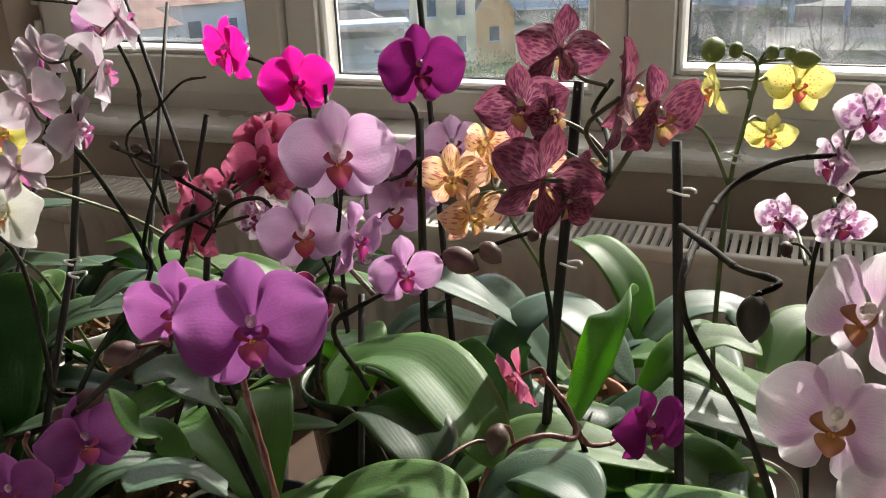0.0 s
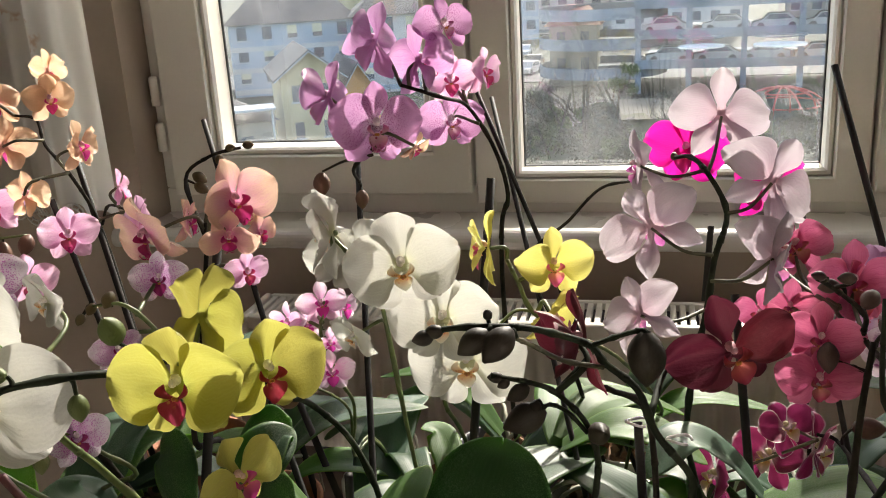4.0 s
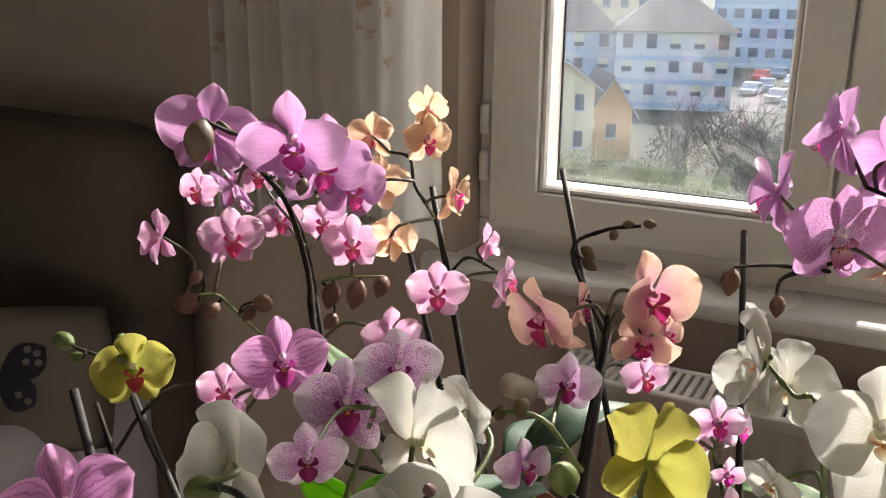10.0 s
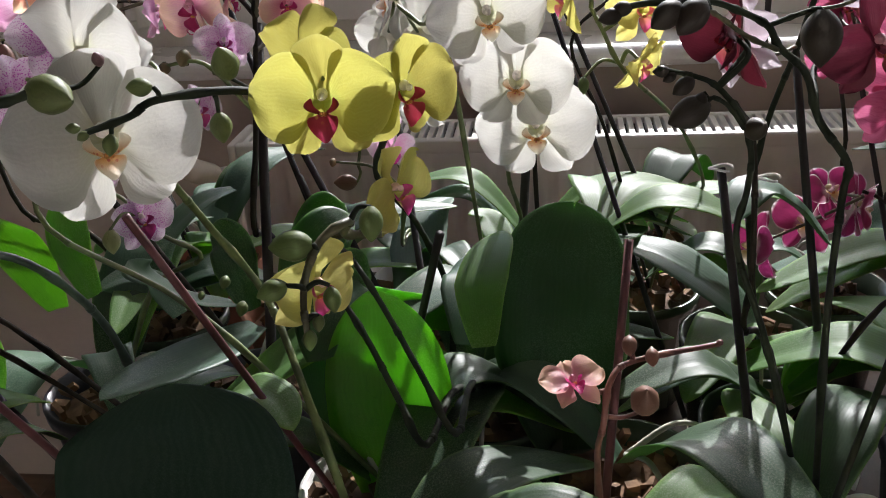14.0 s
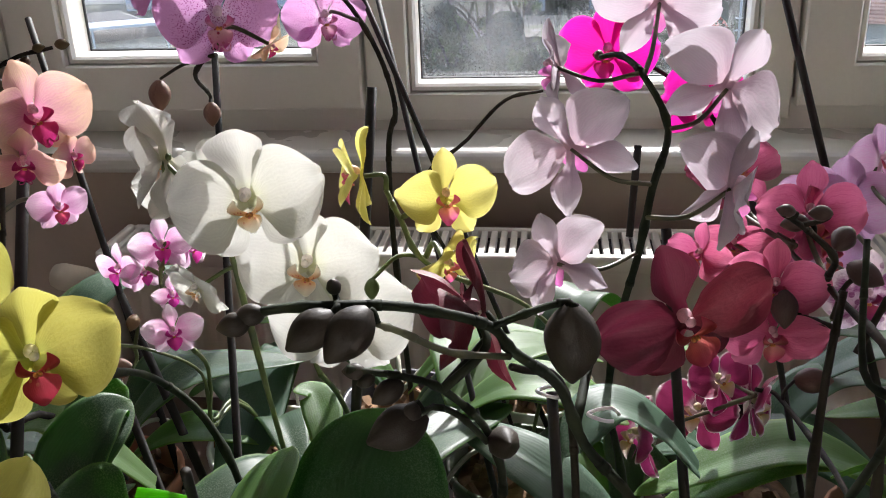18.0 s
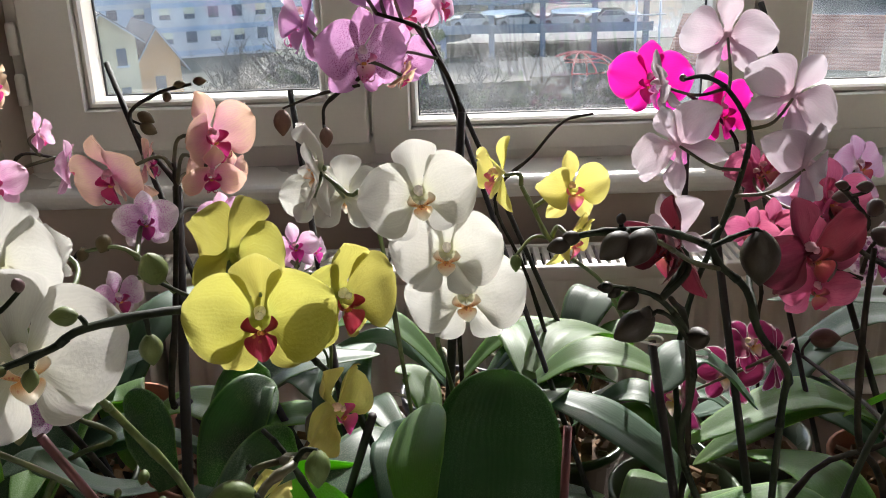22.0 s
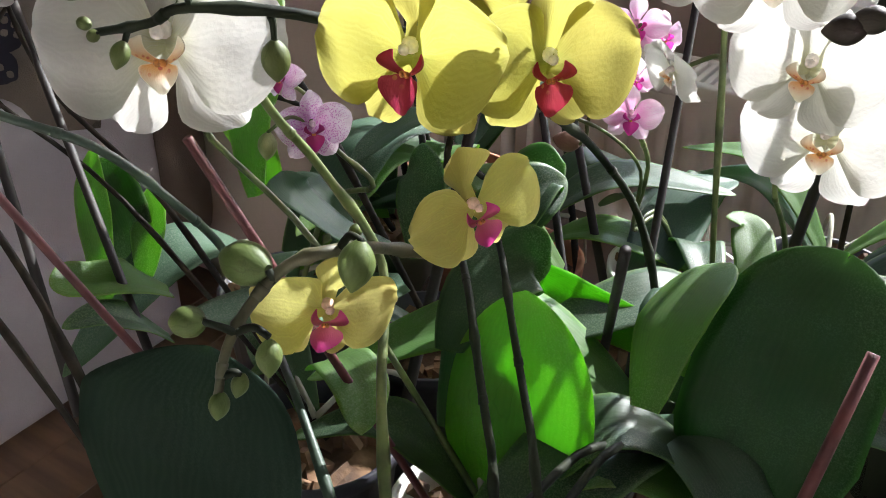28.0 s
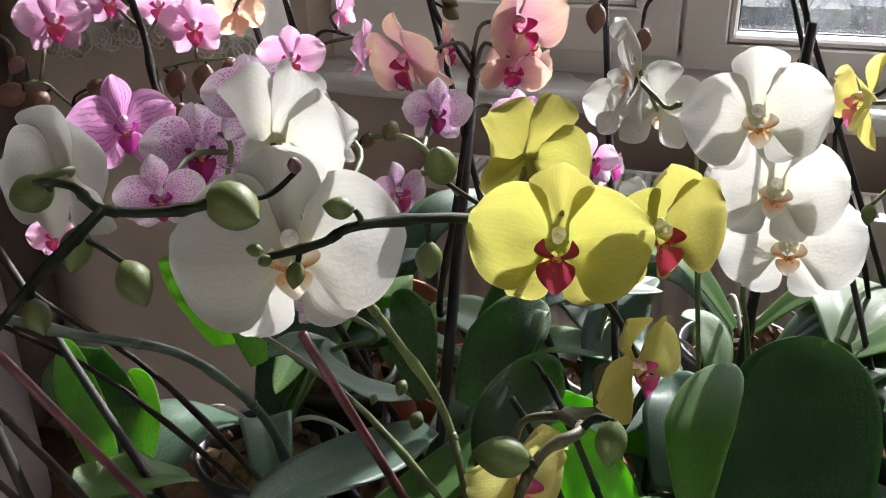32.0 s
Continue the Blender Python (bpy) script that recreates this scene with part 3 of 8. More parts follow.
# of each kind: breadth of petals and of sepals, how pointed the sepals are, how far the petals sweep forward and how uneven they stand
FORM = {
    "white": (0.315, 0.160, 0.5, 7, 8), "yellow": (0.305, 0.155, 0.5, 7, 7), "yellow_magenta": (0.28, 0.15, 0.5, 12, 12),
    "mauve": (0.30, 0.150, 0.52, 6, 7), "lilac_pink": (0.29, 0.145, 0.55, 6, 9), "white_blush": (0.29, 0.150, 0.55, 4, 8),
    "magenta": (0.29, 0.150, 0.55, 5, 10), "dark_magenta": (0.30, 0.155, 0.55, 8, 14), "lilac_white": (0.225, 0.115, 0.68, -6, 14),
    "mauve_pale": (0.26, 0.14, 0.58, 8, 18), "spotted_mauve": (0.275, 0.140, 0.55, 0, 14), "peach": (0.275, 0.150, 0.55, 18, 14),
    "orange": (0.25, 0.145, 0.55, 8, 14), "pink": (0.265, 0.145, 0.55, 10, 12), "small_pink": (0.22, 0.125, 0.55, 8, 12),
    "freckled": (0.245, 0.140, 0.52, 8, 10), "veined": (0.25, 0.135, 0.55, 8, 12), "yellow_pink": (0.245, 0.125, 0.6, 8, 14),
    "yellow_speckled": (0.24, 0.13, 0.58, 10, 14), "striped": (0.235, 0.135, 0.6, 14, 30), "orange_striped": (0.23, 0.13, 0.6, 8, 18),
    "crimson": (0.25, 0.135, 0.58, 8, 14), "crimson_white": (0.25, 0.14, 0.6, 10, 18), "dark_red": (0.22, 0.135, 0.6, 14, 20),
    "purple_speckled": (0.25, 0.135, 0.58, 8, 14),
}


def mesh_of(bm, name):
    me = bpy.data.meshes.new(name)
    bm.to_mesh(me)
    bm.free()
    return me


def ear(bm, s, big):
    """A side lobe of the lip: a rounded cup that stands beside the column."""
    uv = bm.loops.layers.uv.verify()
    grid = []
    for j in range(9):
        v = j / 8
        w = 0.05 * big * max(0.12, math.sin(math.pi * (0.12 + 0.88 * v ** 0.9)) ** 0.6)
        c = Vector((s * (0.022 + 0.078 * math.sin(2.4 * v) * big), -0.082 + 0.108 * big * v, 0.05 + 0.055 * math.sin(2.6 * v)))
        row = []
        for i in range(7):
            u = i / 3 - 1
            row.append((bm.verts.new(c + Vector((s * 0.62 * u * w - s * 0.35 * u * u * w, 0.12 * u * w, 0.72 * u * w + 0.3 * u * u * w))), (u * 0.5 + 0.5, 0.2 + 0.75 * v)))
        grid.append(row)
    for a, b in zip(grid, grid[1:]):
        for i in range(6):
            q = (a[i], a[i + 1], b[i + 1], b[i])
            f = bm.faces.new([p[0] for p in q])
            for loop, p in zip(f.loops, q):
                loop[uv].uv = p[1]


def flower_pieces(variety, form):
    """The meshes of one form of a kind of flower, shared by all flowers alike."""
    key = (variety, form)
    if key in PIECES:
        return PIECES[key]
    rng = random.Random(variety + str(form))
    back = rng.uniform(-0.12, 0.05)

    def turn(deg, tilt=0.0, z=0.0):
        return pose(0, 0, z, 0, 0, deg) @ pose(0, 0, 0, tilt)

    got = {"sepal": [], "petal": []}
    hood = variety in HOODED
    wide, narrow, point, sweep, lean = FORM.get(variety, (0.28, 0.145, 0.56, 6, 10))
    for deg in (0, 142, -142):
        top = deg == 0
        curl = (0.34 if hood else rng.uniform(0.02, 0.2)) if top else back
        bm = sheet(bmesh.new(), narrow * (1.2 if hood and top else 1.0) * rng.uniform(0.94, 1.06), 0.45, turn(deg + rng.uniform(-5, 5), rng.uniform(-10, 3) - (0 if top else lean * 0.5), -0.025), 0.30 if hood and top else 0.16, curl + rng.uniform(-0.06, 0.05), 0.05, 0.74 if hood and top else 0.6, 0.42 if hood and top else point, 8, 12, rng.randrange(999), 0.3, 0.0, 0.10, 0.86 if hood and top else 0.6, 3.0 if hood and top else 2.0)
        got["sepal"].append(mesh_of(bm, "sepal"))
    for s in (-1, 1):
        bm = sheet(bmesh.new(), wide * rng.uniform(0.95, 1.05), 0.5, turn(s * (80 + rng.uniform(-6, 5)), sweep + rng.uniform(-lean, lean), 0.014), 0.14 + rng.uniform(-0.05, 0.12), back + rng.uniform(-0.12, 0.06), 0.07, 0.53, 0.52, 14, 14, rng.randrange(999), 0.12, 0.02, 0.14, 0.32)
        got["petal"].append(mesh_of(bm, "petal"))
    big = LIP.get(variety, 1.0)
    lip = bmesh.new()
    cup = variety in ("white", "white_blush")
    for s in (-1, 1):
        ear(lip, s, big * (1.3 if cup else 1.0))
    sheet(lip, 0.098 * big, (0.15 if cup else 0.175) * big, pose(0, -0.07, 0.055, 0, 0, 180) @ pose(0, 0, 0, 34), 0.42, -0.45, 0.02, 0.52, 0.62, 10, 12, 2, 0.32, 0.0, 0.0, 0.35)
    if variety in CURLED and not cup:
        for s in (-1, 1):
            tip = [Vector((0.008 * s, -0.20, 0.145)), Vector((0.03 * s, -0.235, 0.16)), Vector((0.062 * s, -0.22, 0.185)), Vector((0.066 * s, -0.175, 0.195)), Vector((0.045 * s, -0.165, 0.19))]
            tube(lip, glide(tip, 3), 0.009, 0.003, 5)
    got["lip"] = mesh_of(lip, "lip")
    lump = bmesh.new()
    for s in (-1, 1):
        ovoid(lump, pose(0.012 * s, -0.085, 0.07, 60, 0, 8 * s), 0.017, 0.05, 7, 5, 0.9)
    got["callus"] = mesh_of(lump, "callus")
    col = bmesh.new()
    ovoid(col, pose(0, 0.035, -0.015, 72), 0.042, 0.13, 10, 7, 1.0)
    ovoid(col, pose(0, 0.05, 0.085, 105), 0.03, 0.055, 10, 6, 0.9)
    got["flower"] = mesh_of(col, "flower")
    PIECES[key] = got
    return got


def flower(orchid, variety, x, y, z, size, azimuth, pitch, roll=0.0):
    """A flower at x, y, z whose face looks along azimuth (0: into the room, -y; positive towards +x), raised by pitch."""
    place = pose(x, y, z, 90 - pitch, 0, azimuth) @ pose(0, 0, 0, 0, 0, roll) @ Matrix.Diagonal((size * 1.06, size * 1.06, size * 1.06, 1))
    form = int(abs(x * 7919 + y * 104729 + z * 1299)) % 4
    got, k = flower_pieces(variety, form), KIND[variety]
    fl = part_of("flower", got["flower"], k["column"], orchid, k["words"] + " flower", True, place)
    for name in ("sepal", "petal"):
        for me in got[name]:
            part_of(name, me, k["petal"], fl, "", True, place)
    part_of("lip", got["lip"], k["lip"], fl, "", True, place)
    part_of("callus", got["callus"], M_CALLUS, fl, "", True, place)
    return place @ Vector((0, 0, -0.05))


def bud(orchid, variety, x, y, z, length, azimuth=0.0, pitch=-30.0, label=""):
    place = pose(x, y, z, 0, 0, azimuth + 180) @ pose(0, 0, 0, pitch)
    part_of("bud", bud_mesh(variety), KIND[variety]["bud"], orchid, label, True, place @ Matrix.Diagonal((length, length, length, 1)) @ Matrix.Translation((0, -0.5, 0)))


def bud_mesh(variety):
    if ("bud", variety) not in PIECES:
        PIECES["bud", variety] = mesh_of(ovoid(bmesh.new(), Matrix.Identity(4), 0.355, 1.0, 14, 10, 0.92), "bud")
    return PIECES["bud", variety]


def stalk(orchid, color, r0, r1, *points):
    """A flower stem through points, thick at the first."""
    line = glide(points, 5)
    part("stem", tube(bmesh.new(), line, r0 * 0.86, r1 * 0.86, 8, 9), M_STEM[color], orchid)
    for i in range(9, len(line) - 2, 9):
        way = (line[i + 1] - line[i]).normalized()
        r = 0.86 * (r0 + (r1 - r0) * i / len(line))
        sheath = [line[i] + way * d for d in (-0.0015, 0.0, 0.0015, 0.003)]
        part("node", tube(bmesh.new(), sheath, r * 1.22, r * 1.1, 8), M_STEM[color], orchid)


def twig(orchid, color, r, *points):
    part("flower_stalk", tube(bmesh.new(), glide(points, 5), r * 1.15, r * 0.85, 6), M_STEM[color], orchid)


def stake(orchid, x0, y0, z0, x1, y1, z1, r=0.0028, material=None):
    a, b = Vector((x0, y0, z0)), Vector((x1, y1, z1))
    part("stake", tube(bmesh.new(), [a.lerp(b, i / 6) for i in range(7)], r, r * 0.95, 8), material or M_STAKE, orchid)


def leaf(orchid, color, width, *points, face=None, fold=0.22, notch=0.0):
    """A strap leaf along points from its base, with a keel, a real thickness and a rounded end; face is where its upper side looks."""
    bm = bmesh.new()
    uv = bm.loops.layers.uv.verify()
    fine = glide(points, 40 // (len(points) - 1) + 1)
    n, nu = 24, 10
    line = []
    for i in range(n):
        s = (1 - (1 - i / (n - 1)) ** 1.7) * (len(fine) - 1)
        j = min(int(s), len(fine) - 2)
        line.append(fine[j].lerp(fine[j + 1], s - j))
    up = Vector(face or (0, 0, 1)).normalized()
    tops, lows = [], []
    rng = random.Random(int(abs(points[0][0] * 1e4 + points[-1][2] * 1e3)))
    ph = rng.random() * 6
    for i, p in enumerate(line):
        v = 1 - (1 - i / (n - 1)) ** 1.7
        way = (line[min(i + 1, n - 1)] - line[max(i - 1, 0)]).normalized()
        side = way.cross(up).normalized()
        nor = side.cross(way).normalized()
        w = width * 0.5 * max(0.03, (0.42 + 0.58 * min(1.0, v / 0.4) ** 0.8) * (1 - max(0.0, (v - 0.45) / 0.55) ** (3.4 if notch else 2.3)) ** (0.52 if notch else 0.66))
        th = 0.0011 if v < 0.97 else 0.0006
        rt, rl = [], []
        for k in range(nu + 1):
            u = 2 * k / nu - 1
            q = p + side * (u * w) - way * (notch * width * max(0.0, 1 - abs(u) * 1.6) * v ** 8) + nor * (w * (fold * abs(u) * 1.2 - fold * 0.3 * u * u + 0.02 * math.sin(5 * v + ph + 2 * u) * abs(u)))
            rt.append((bm.verts.new(q + nor * th * (1 - u * u * 0.8)), (u * 0.5 + 0.5, v)))
            rl.append((bm.verts.new(q - nor * th * (1 - u * u * 0.8)), (u * 0.5 + 0.5, v)))
        tops.append(rt)
        lows.append(rl)

    def face_of(q):
        f = bm.faces.new([s[0] for s in q])
        for loop, s in zip(f.loops, q):
            loop[uv].uv = s[1]

    for i in range(n - 1):
        for k in range(nu):
            face_of((tops[i][k], tops[i][k + 1], tops[i + 1][k + 1], tops[i + 1][k]))
            face_of((lows[i][k + 1], lows[i][k], lows[i + 1][k], lows[i + 1][k + 1]))
        face_of((tops[i][0], tops[i + 1][0], lows[i + 1][0], lows[i][0]))
        face_of((tops[i + 1][nu], tops[i][nu], lows[i][nu], lows[i + 1][nu]))
    part("leaf", bm, M_LEAF[color], orchid)


TABLE_Z = 0.60


def orchid_plant(variety, x, y, pot=0, leaves=5, seed=0, reach=0.2, words="", leaf_color=None, pot_top=0.735):
    """A pot with bark and a fan of leaves; returns the thing, to take stems, stakes and flowers."""
    rng = random.Random(seed * 131 + 7)
    k = KIND[variety]
    pot_words = ("clear plastic pot", "white pot", "terracotta pot", "dark pot", "red pot")[pot]
    ob = thing("orchid", x, y, TABLE_Z, words or ("moth orchid, " + k["words"] + ", in a " + pot_words), "orchid", "potted orchids by the window")
    h = pot_top - TABLE_Z
    p = lathe(bmesh.new(), [(0.0, 0.003), (0.040, 0.0), (0.046, 0.004), (0.057, h - 0.014), (0.061, h - 0.013), (0.062, h), (0.058, h), (0.054, h - 0.018), (0.045, h - 0.03)], 28, (x, y, TABLE_Z))
    part("pot", p, M_POTS[pot], ob, pot_words)
    bm = bmesh.new()
    lathe(bm, [(0.055, h - 0.022), (0.03, h - 0.012), (0.0005, h - 0.01)], 16, (x, y, TABLE_Z))
    for _ in range(34):
        a, r = rng.uniform(0, 6.28), 0.05 * rng.random() ** 0.5
        c = pose(x + r * math.cos(a), y + r * math.sin(a), pot_top - 0.012 + rng.uniform(0, 0.008), rng.uniform(0, 360), rng.uniform(0, 360), rng.uniform(0, 360)) @ Matrix.Diagonal((rng.uniform(0.008, 0.02), rng.uniform(0.006, 0.012), rng.uniform(0.004, 0.008), 1))
        bmesh.ops.create_cube(bm, size=1, matrix=c)
    tagged(part("bark", bm, M_BARK, ob, "coarse brown bark chips", False), kind="stuff")
    axis = rng.uniform(0, 180)
    for i in range(leaves):
        a = radians(axis + 180 * (i % 2) + rng.uniform(-32, 32))
        ln = reach * rng.uniform(0.75, 1.15)
        d = Vector((math.cos(a), math.sin(a), 0))
        rise = rng.uniform(0.25, 0.75) * (1.0 - 0.06 * i)
        b = Vector((x, y, pot_top + 0.004 + 0.006 * i)) + d * 0.008
        mid = b + d * ln * 0.48 + Vector((0, 0, ln * rise * 0.62))
        tip = b + d * ln * 0.95 + Vector((0, 0, ln * (rise * 0.62 - rng.uniform(0.05, 0.35))))
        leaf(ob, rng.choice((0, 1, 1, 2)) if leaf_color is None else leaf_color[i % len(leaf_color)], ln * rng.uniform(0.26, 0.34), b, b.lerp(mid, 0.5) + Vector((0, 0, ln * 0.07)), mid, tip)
    for _ in range(2):
        a = rng.uniform(0, 6.28)
        d = Vector((math.cos(a), math.sin(a), 0))
        b = Vector((x, y, pot_top + 0.01))
        part("aerial_root", tube(bmesh.new(), glide([b, b + d * 0.04 + Vector((0, 0, 0.02)), b + d * 0.075 + Vector((0, 0, 0.0)), b + d * 0.085 + Vector((0, 0, -0.045))], 5), 0.0026, 0.0016, 6), M_ROOT, ob)
    return ob


def clip(orchid, x, y, z, r=0.006):
    """A small plastic clip round a stem and its stake."""
    bm = bmesh.new()
    ring = [Vector((x + r * math.cos(a) * 1.4, y + r * math.sin(a), z + 0.001 * math.sin(2 * a))) for a in (2 * math.pi * k / 14 for k in range(13))]
    tube(bm, ring, 0.0011, 0.0011, 6)
    part("clip", bm, M_CLIP, orchid, "pale plastic clip")

# ---- the room ----
WALL_Y, GLASS_Y = 1.37, 1.50
# Y0 is set close so the unseen south wall throws light back
X0, X1, Y0 = -3.3, 1.30, -0.85
NOOK_X, NOOK_Y = -1.5, -3.6  # made-up unseen recess on the west side: cuts the bounced light there
OPEN_X0, OPEN_X1, OPEN_Z0, OPEN_Z1 = -1.447, 0.62, 0.855, 2.45
CEIL_Z = 2.75
SILL_Z = 0.867

slab = boxed(X0 - 0.15, Y0 - 0.15, -0.12, X1 + 0.15, 1.64, 0.0)
box(slab, X0 - 0.15, NOOK_Y - 0.15, -0.12, NOOK_X, Y0 - 0.15, 0.0)
ground_floor = part("floor", slab, M_FLOOR, None, "brown wooden floor", False)
tagged(ground_floor, kind="structure", category="floor")
long_board, short_board = (mesh_of(box(bmesh.new(), 0.0, y, 0.0, 0.138, WALL_Y, 0.006, 0.001, 1), "floorboard") for y in (NOOK_Y, Y0))
for i in range(33):
    part_of("floorboard", long_board if X0 + 0.14 * (i + 1) < NOOK_X - 0.15 else short_board, M_FLOOR, ground_floor, "", False, Matrix.Translation((X0 + 0.14 * i, 0, 0)))
wall_n = bmesh.new()
box(wall_n, X0, WALL_Y, 0, X1, 1.64, OPEN_Z0)
box(wall_n, X0, WALL_Y, OPEN_Z1, X1, 1.64, CEIL_Z)
box(wall_n, X0, WALL_Y, OPEN_Z0, OPEN_X0, 1.64, OPEN_Z1)
box(wall_n, OPEN_X1, WALL_Y, OPEN_Z0, X1, 1.64, OPEN_Z1)
tagged(part("wall_north", wall_n, M_WALL, None, "", False), "beige painted window wall", "wall", kind="structure")
# unseen south walls: the near one bounces fill, the added recess dims the west
for nm, a in (("wall_west", (X0 - 0.15, NOOK_Y, 0, X0, 1.64, CEIL_Z)), ("wall_east", (X1, Y0, 0, X1 + 0.15, 1.64, CEIL_Z)), ("wall_south", (NOOK_X, Y0 - 0.15, 0, X1 + 0.15, Y0, CEIL_Z)), ("wall_return_unseen", (NOOK_X - 0.15, NOOK_Y, 0, NOOK_X, Y0, CEIL_Z)), ("wall_far_unseen", (X0 - 0.15, NOOK_Y - 0.15, 0, NOOK_X, NOOK_Y, CEIL_Z))):
    tagged(part(nm, boxed(*a), M_WALL_DIM if nm == "wall_west" else M_WALL_PALE, None, "", False), "west wall with its shade put into the brown paint" if nm == "wall_west" else "unseen pale wall, added to close the room and bounce light", "wall", kind="structure")
lid = boxed(X0 - 0.15, Y0 - 0.15, CEIL_Z, X1 + 0.15, 1.64, CEIL_Z + 0.1)
box(lid, X0 - 0.15, NOOK_Y - 0.15, CEIL_Z, NOOK_X, Y0 - 0.15, CEIL_Z + 0.1)
tagged(part("ceiling", lid, M_CEIL, None, "", False), "off-white ceiling", "ceiling", kind="structure")

# window: a fixed light between two opening ones
window = thing("window_1", -0.42, GLASS_Y, OPEN_Z0, "white plastic window with a fixed pane between two sashes", "window", kind_of="structure")
FR0, FR1 = 1.455, 1.53
for nm, a in (("window_frame", (OPEN_X0, FR0, OPEN_Z0 + 0.001, OPEN_X1, FR1, 0.912)), ("window_frame", (OPEN_X0, FR0, 2.39, OPEN_X1, FR1, OPEN_Z1)), ("window_frame", (OPEN_X0, FR0, 0.912, -1.412, FR1, 2.39)), ("window_frame", (0.585, FR0, 0.912, OPEN_X1, FR1, 2.39)), ("mullion", (-0.895, FR0 + 0.012, 0.912, -0.868, FR1, 2.39)), ("mullion", (-0.272, FR0 + 0.012, 0.912, -0.25, FR1, 2.39))):
    part(nm, boxed(*a, bevel=0.004), M_PVC, window)


def pane_frame(name, x0, x1, z0, z1, gx0, gx1, gz0, gz1, y0, y1):
    """A rectangular frame of four mitred bars, with a bead, a seal and a pane."""
    sash = part(name, mitred(x0, x1, z0, z1, gx0 - 0.012, gx1 + 0.012, gz0 - 0.012, gz1 + 0.012, y0, y1), M_PVC, window, "", False)
    part("glazing_bead", mitred(gx0 - 0.0125, gx1 + 0.0125, gz0 - 0.0125, gz1 + 0.0125, gx0, gx1, gz0, gz1, y0 + 0.009, y1 - 0.012, 0.006), M_PVC, sash, "", False)
    part("seal", mitred(gx0 - 0.001, gx1 + 0.001, gz0 - 0.001, gz1 + 0.001, gx0 + 0.0025, gx1 - 0.0025, gz0 + 0.0025, gz1 - 0.0025, GLASS_Y - 0.006, GLASS_Y - 0.002), M_SEAL, sash, "", False)
    pane = part("pane", boxed(gx0 - 0.006, GLASS_Y - 0.001, gz0 - 0.006, gx1 + 0.006, GLASS_Y + 0.003, gz1 + 0.006), M_GLASS, sash, "dusty clear glass", False)
    pane.visible_shadow = False
    return sash


def mitred(x0, x1, z0, z1, gx0, gx1, gz0, gz1, y0, y1, slope=0.003):
    bm = bmesh.new()
    out = [(x0, z0), (x1, z0), (x1, z1), (x0, z1)]
    inn = [(gx0, gz0), (gx1, gz0), (gx1, gz1), (gx0, gz1)]
    for i in range(4):
        j = (i + 1) % 4
        prof = []
        for (ox, oz), (ix, iz) in ((out[i], inn[i]), (out[j], inn[j])):
            lx, lz = ix - ox, iz - oz
            e = slope / max(abs(lx), 1e-6)
            prof.append([bm.verts.new(c) for c in ((ox, y1, oz), (ox, y0 + slope, oz), (ox + lx * min(e, 0.3), y0, oz + lz * min(e, 0.3)), (ox + lx * (1 - min(e, 0.3)), y0, oz + lz * (1 - min(e, 0.3))), (ix, y0 + slope, iz), (ix, y1, iz))])
        a, b = prof
        for k in range(6):
            m = (k + 1) % 6
            bm.faces.new((a[k], b[k], b[m], a[m]))
    bmesh.ops.recalc_face_normals(bm, faces=bm.faces)
    return bm


left_sash = pane_frame("sash", -1.418, -0.879, 0.904, 2.38, -1.319, -0.955, 0.985, 2.30, 1.432, 1.515)
fixed_light = pane_frame("fixed_light", -0.874, -0.267, 0.884, 2.389, -0.799, -0.330, 0.936, 2.35, 1.446, 1.52)
right_sash = pane_frame("sash", -0.262, 0.579, 0.904, 2.38, -0.178, 0.50, 0.975, 2.30, 1.432, 1.515)
for z in (0.985, 1.065, 1.9):
    hinge = part("hinge", lathe(bmesh.new(), [(0.0, 0), (0.008, 0), (0.008, 0.045), (0.006, 0.05), (0.0, 0.05)], 12, (-1.428, 1.43, z)), M_PVC, window)

# inner sill with a rounded nose
bm = bmesh.new()
prof = [(1.458, SILL_Z - 0.022), (1.458, SILL_Z)] + [(1.352 - 0.017 * math.sin(a), SILL_Z - 0.017 + 0.017 * math.cos(a)) for a in (math.pi * k / 10 for k in range(11))] + [(1.372, SILL_Z - 0.034), (1.372, SILL_Z - 0.022)]
ends = []
for x in (OPEN_X0 - 0.05, OPEN_X1 + 0.05):
    ends.append([bm.verts.new((x, y, z)) for y, z in prof])
for k in range(len(prof)):
    m = (k + 1) % len(prof)
    bm.faces.new((ends[0][k], ends[0][m], ends[1][m], ends[1][k]))
bm.faces.new(ends[0][::-1])
bm.faces.new(ends[1])
bmesh.ops.recalc_face_normals(bm, faces=bm.faces)
sill = part("windowsill", bm, M_SILL, None, "", False)
tagged(sill, "white plastic inner windowsill with a rounded front edge", "windowsill", kind="structure")

# panel radiator
RX0, RX1, RY0, RY1, RZ = -1.20, 0.52, 1.18, 1.285, 0.778
radiator = thing("radiator", (RX0 + RX1) / 2, RY1, 0.12, "cream enamelled panel radiator with a slotted top grille", "radiator")
bm = bmesh.new()
n = 520
cols = []
for i in range(n + 1):
    x = RX0 + 0.03 + (RX1 - RX0 - 0.06) * i / n
    y = RY0 + 0.004 + 0.0075 * max(0.0, min(1.0, 1.1 * math.sin(2 * math.pi * (x - RX0) / 0.0333) + 0.3))
    cols.append([bm.verts.new(c) for c in ((x, RY0 + 0.002, 0.14), (x, y, 0.17), (x, y, RZ - 0.065), (x, RY0 + 0.002, RZ - 0.045), (x, RY0 + 0.002, RZ - 0.012))])
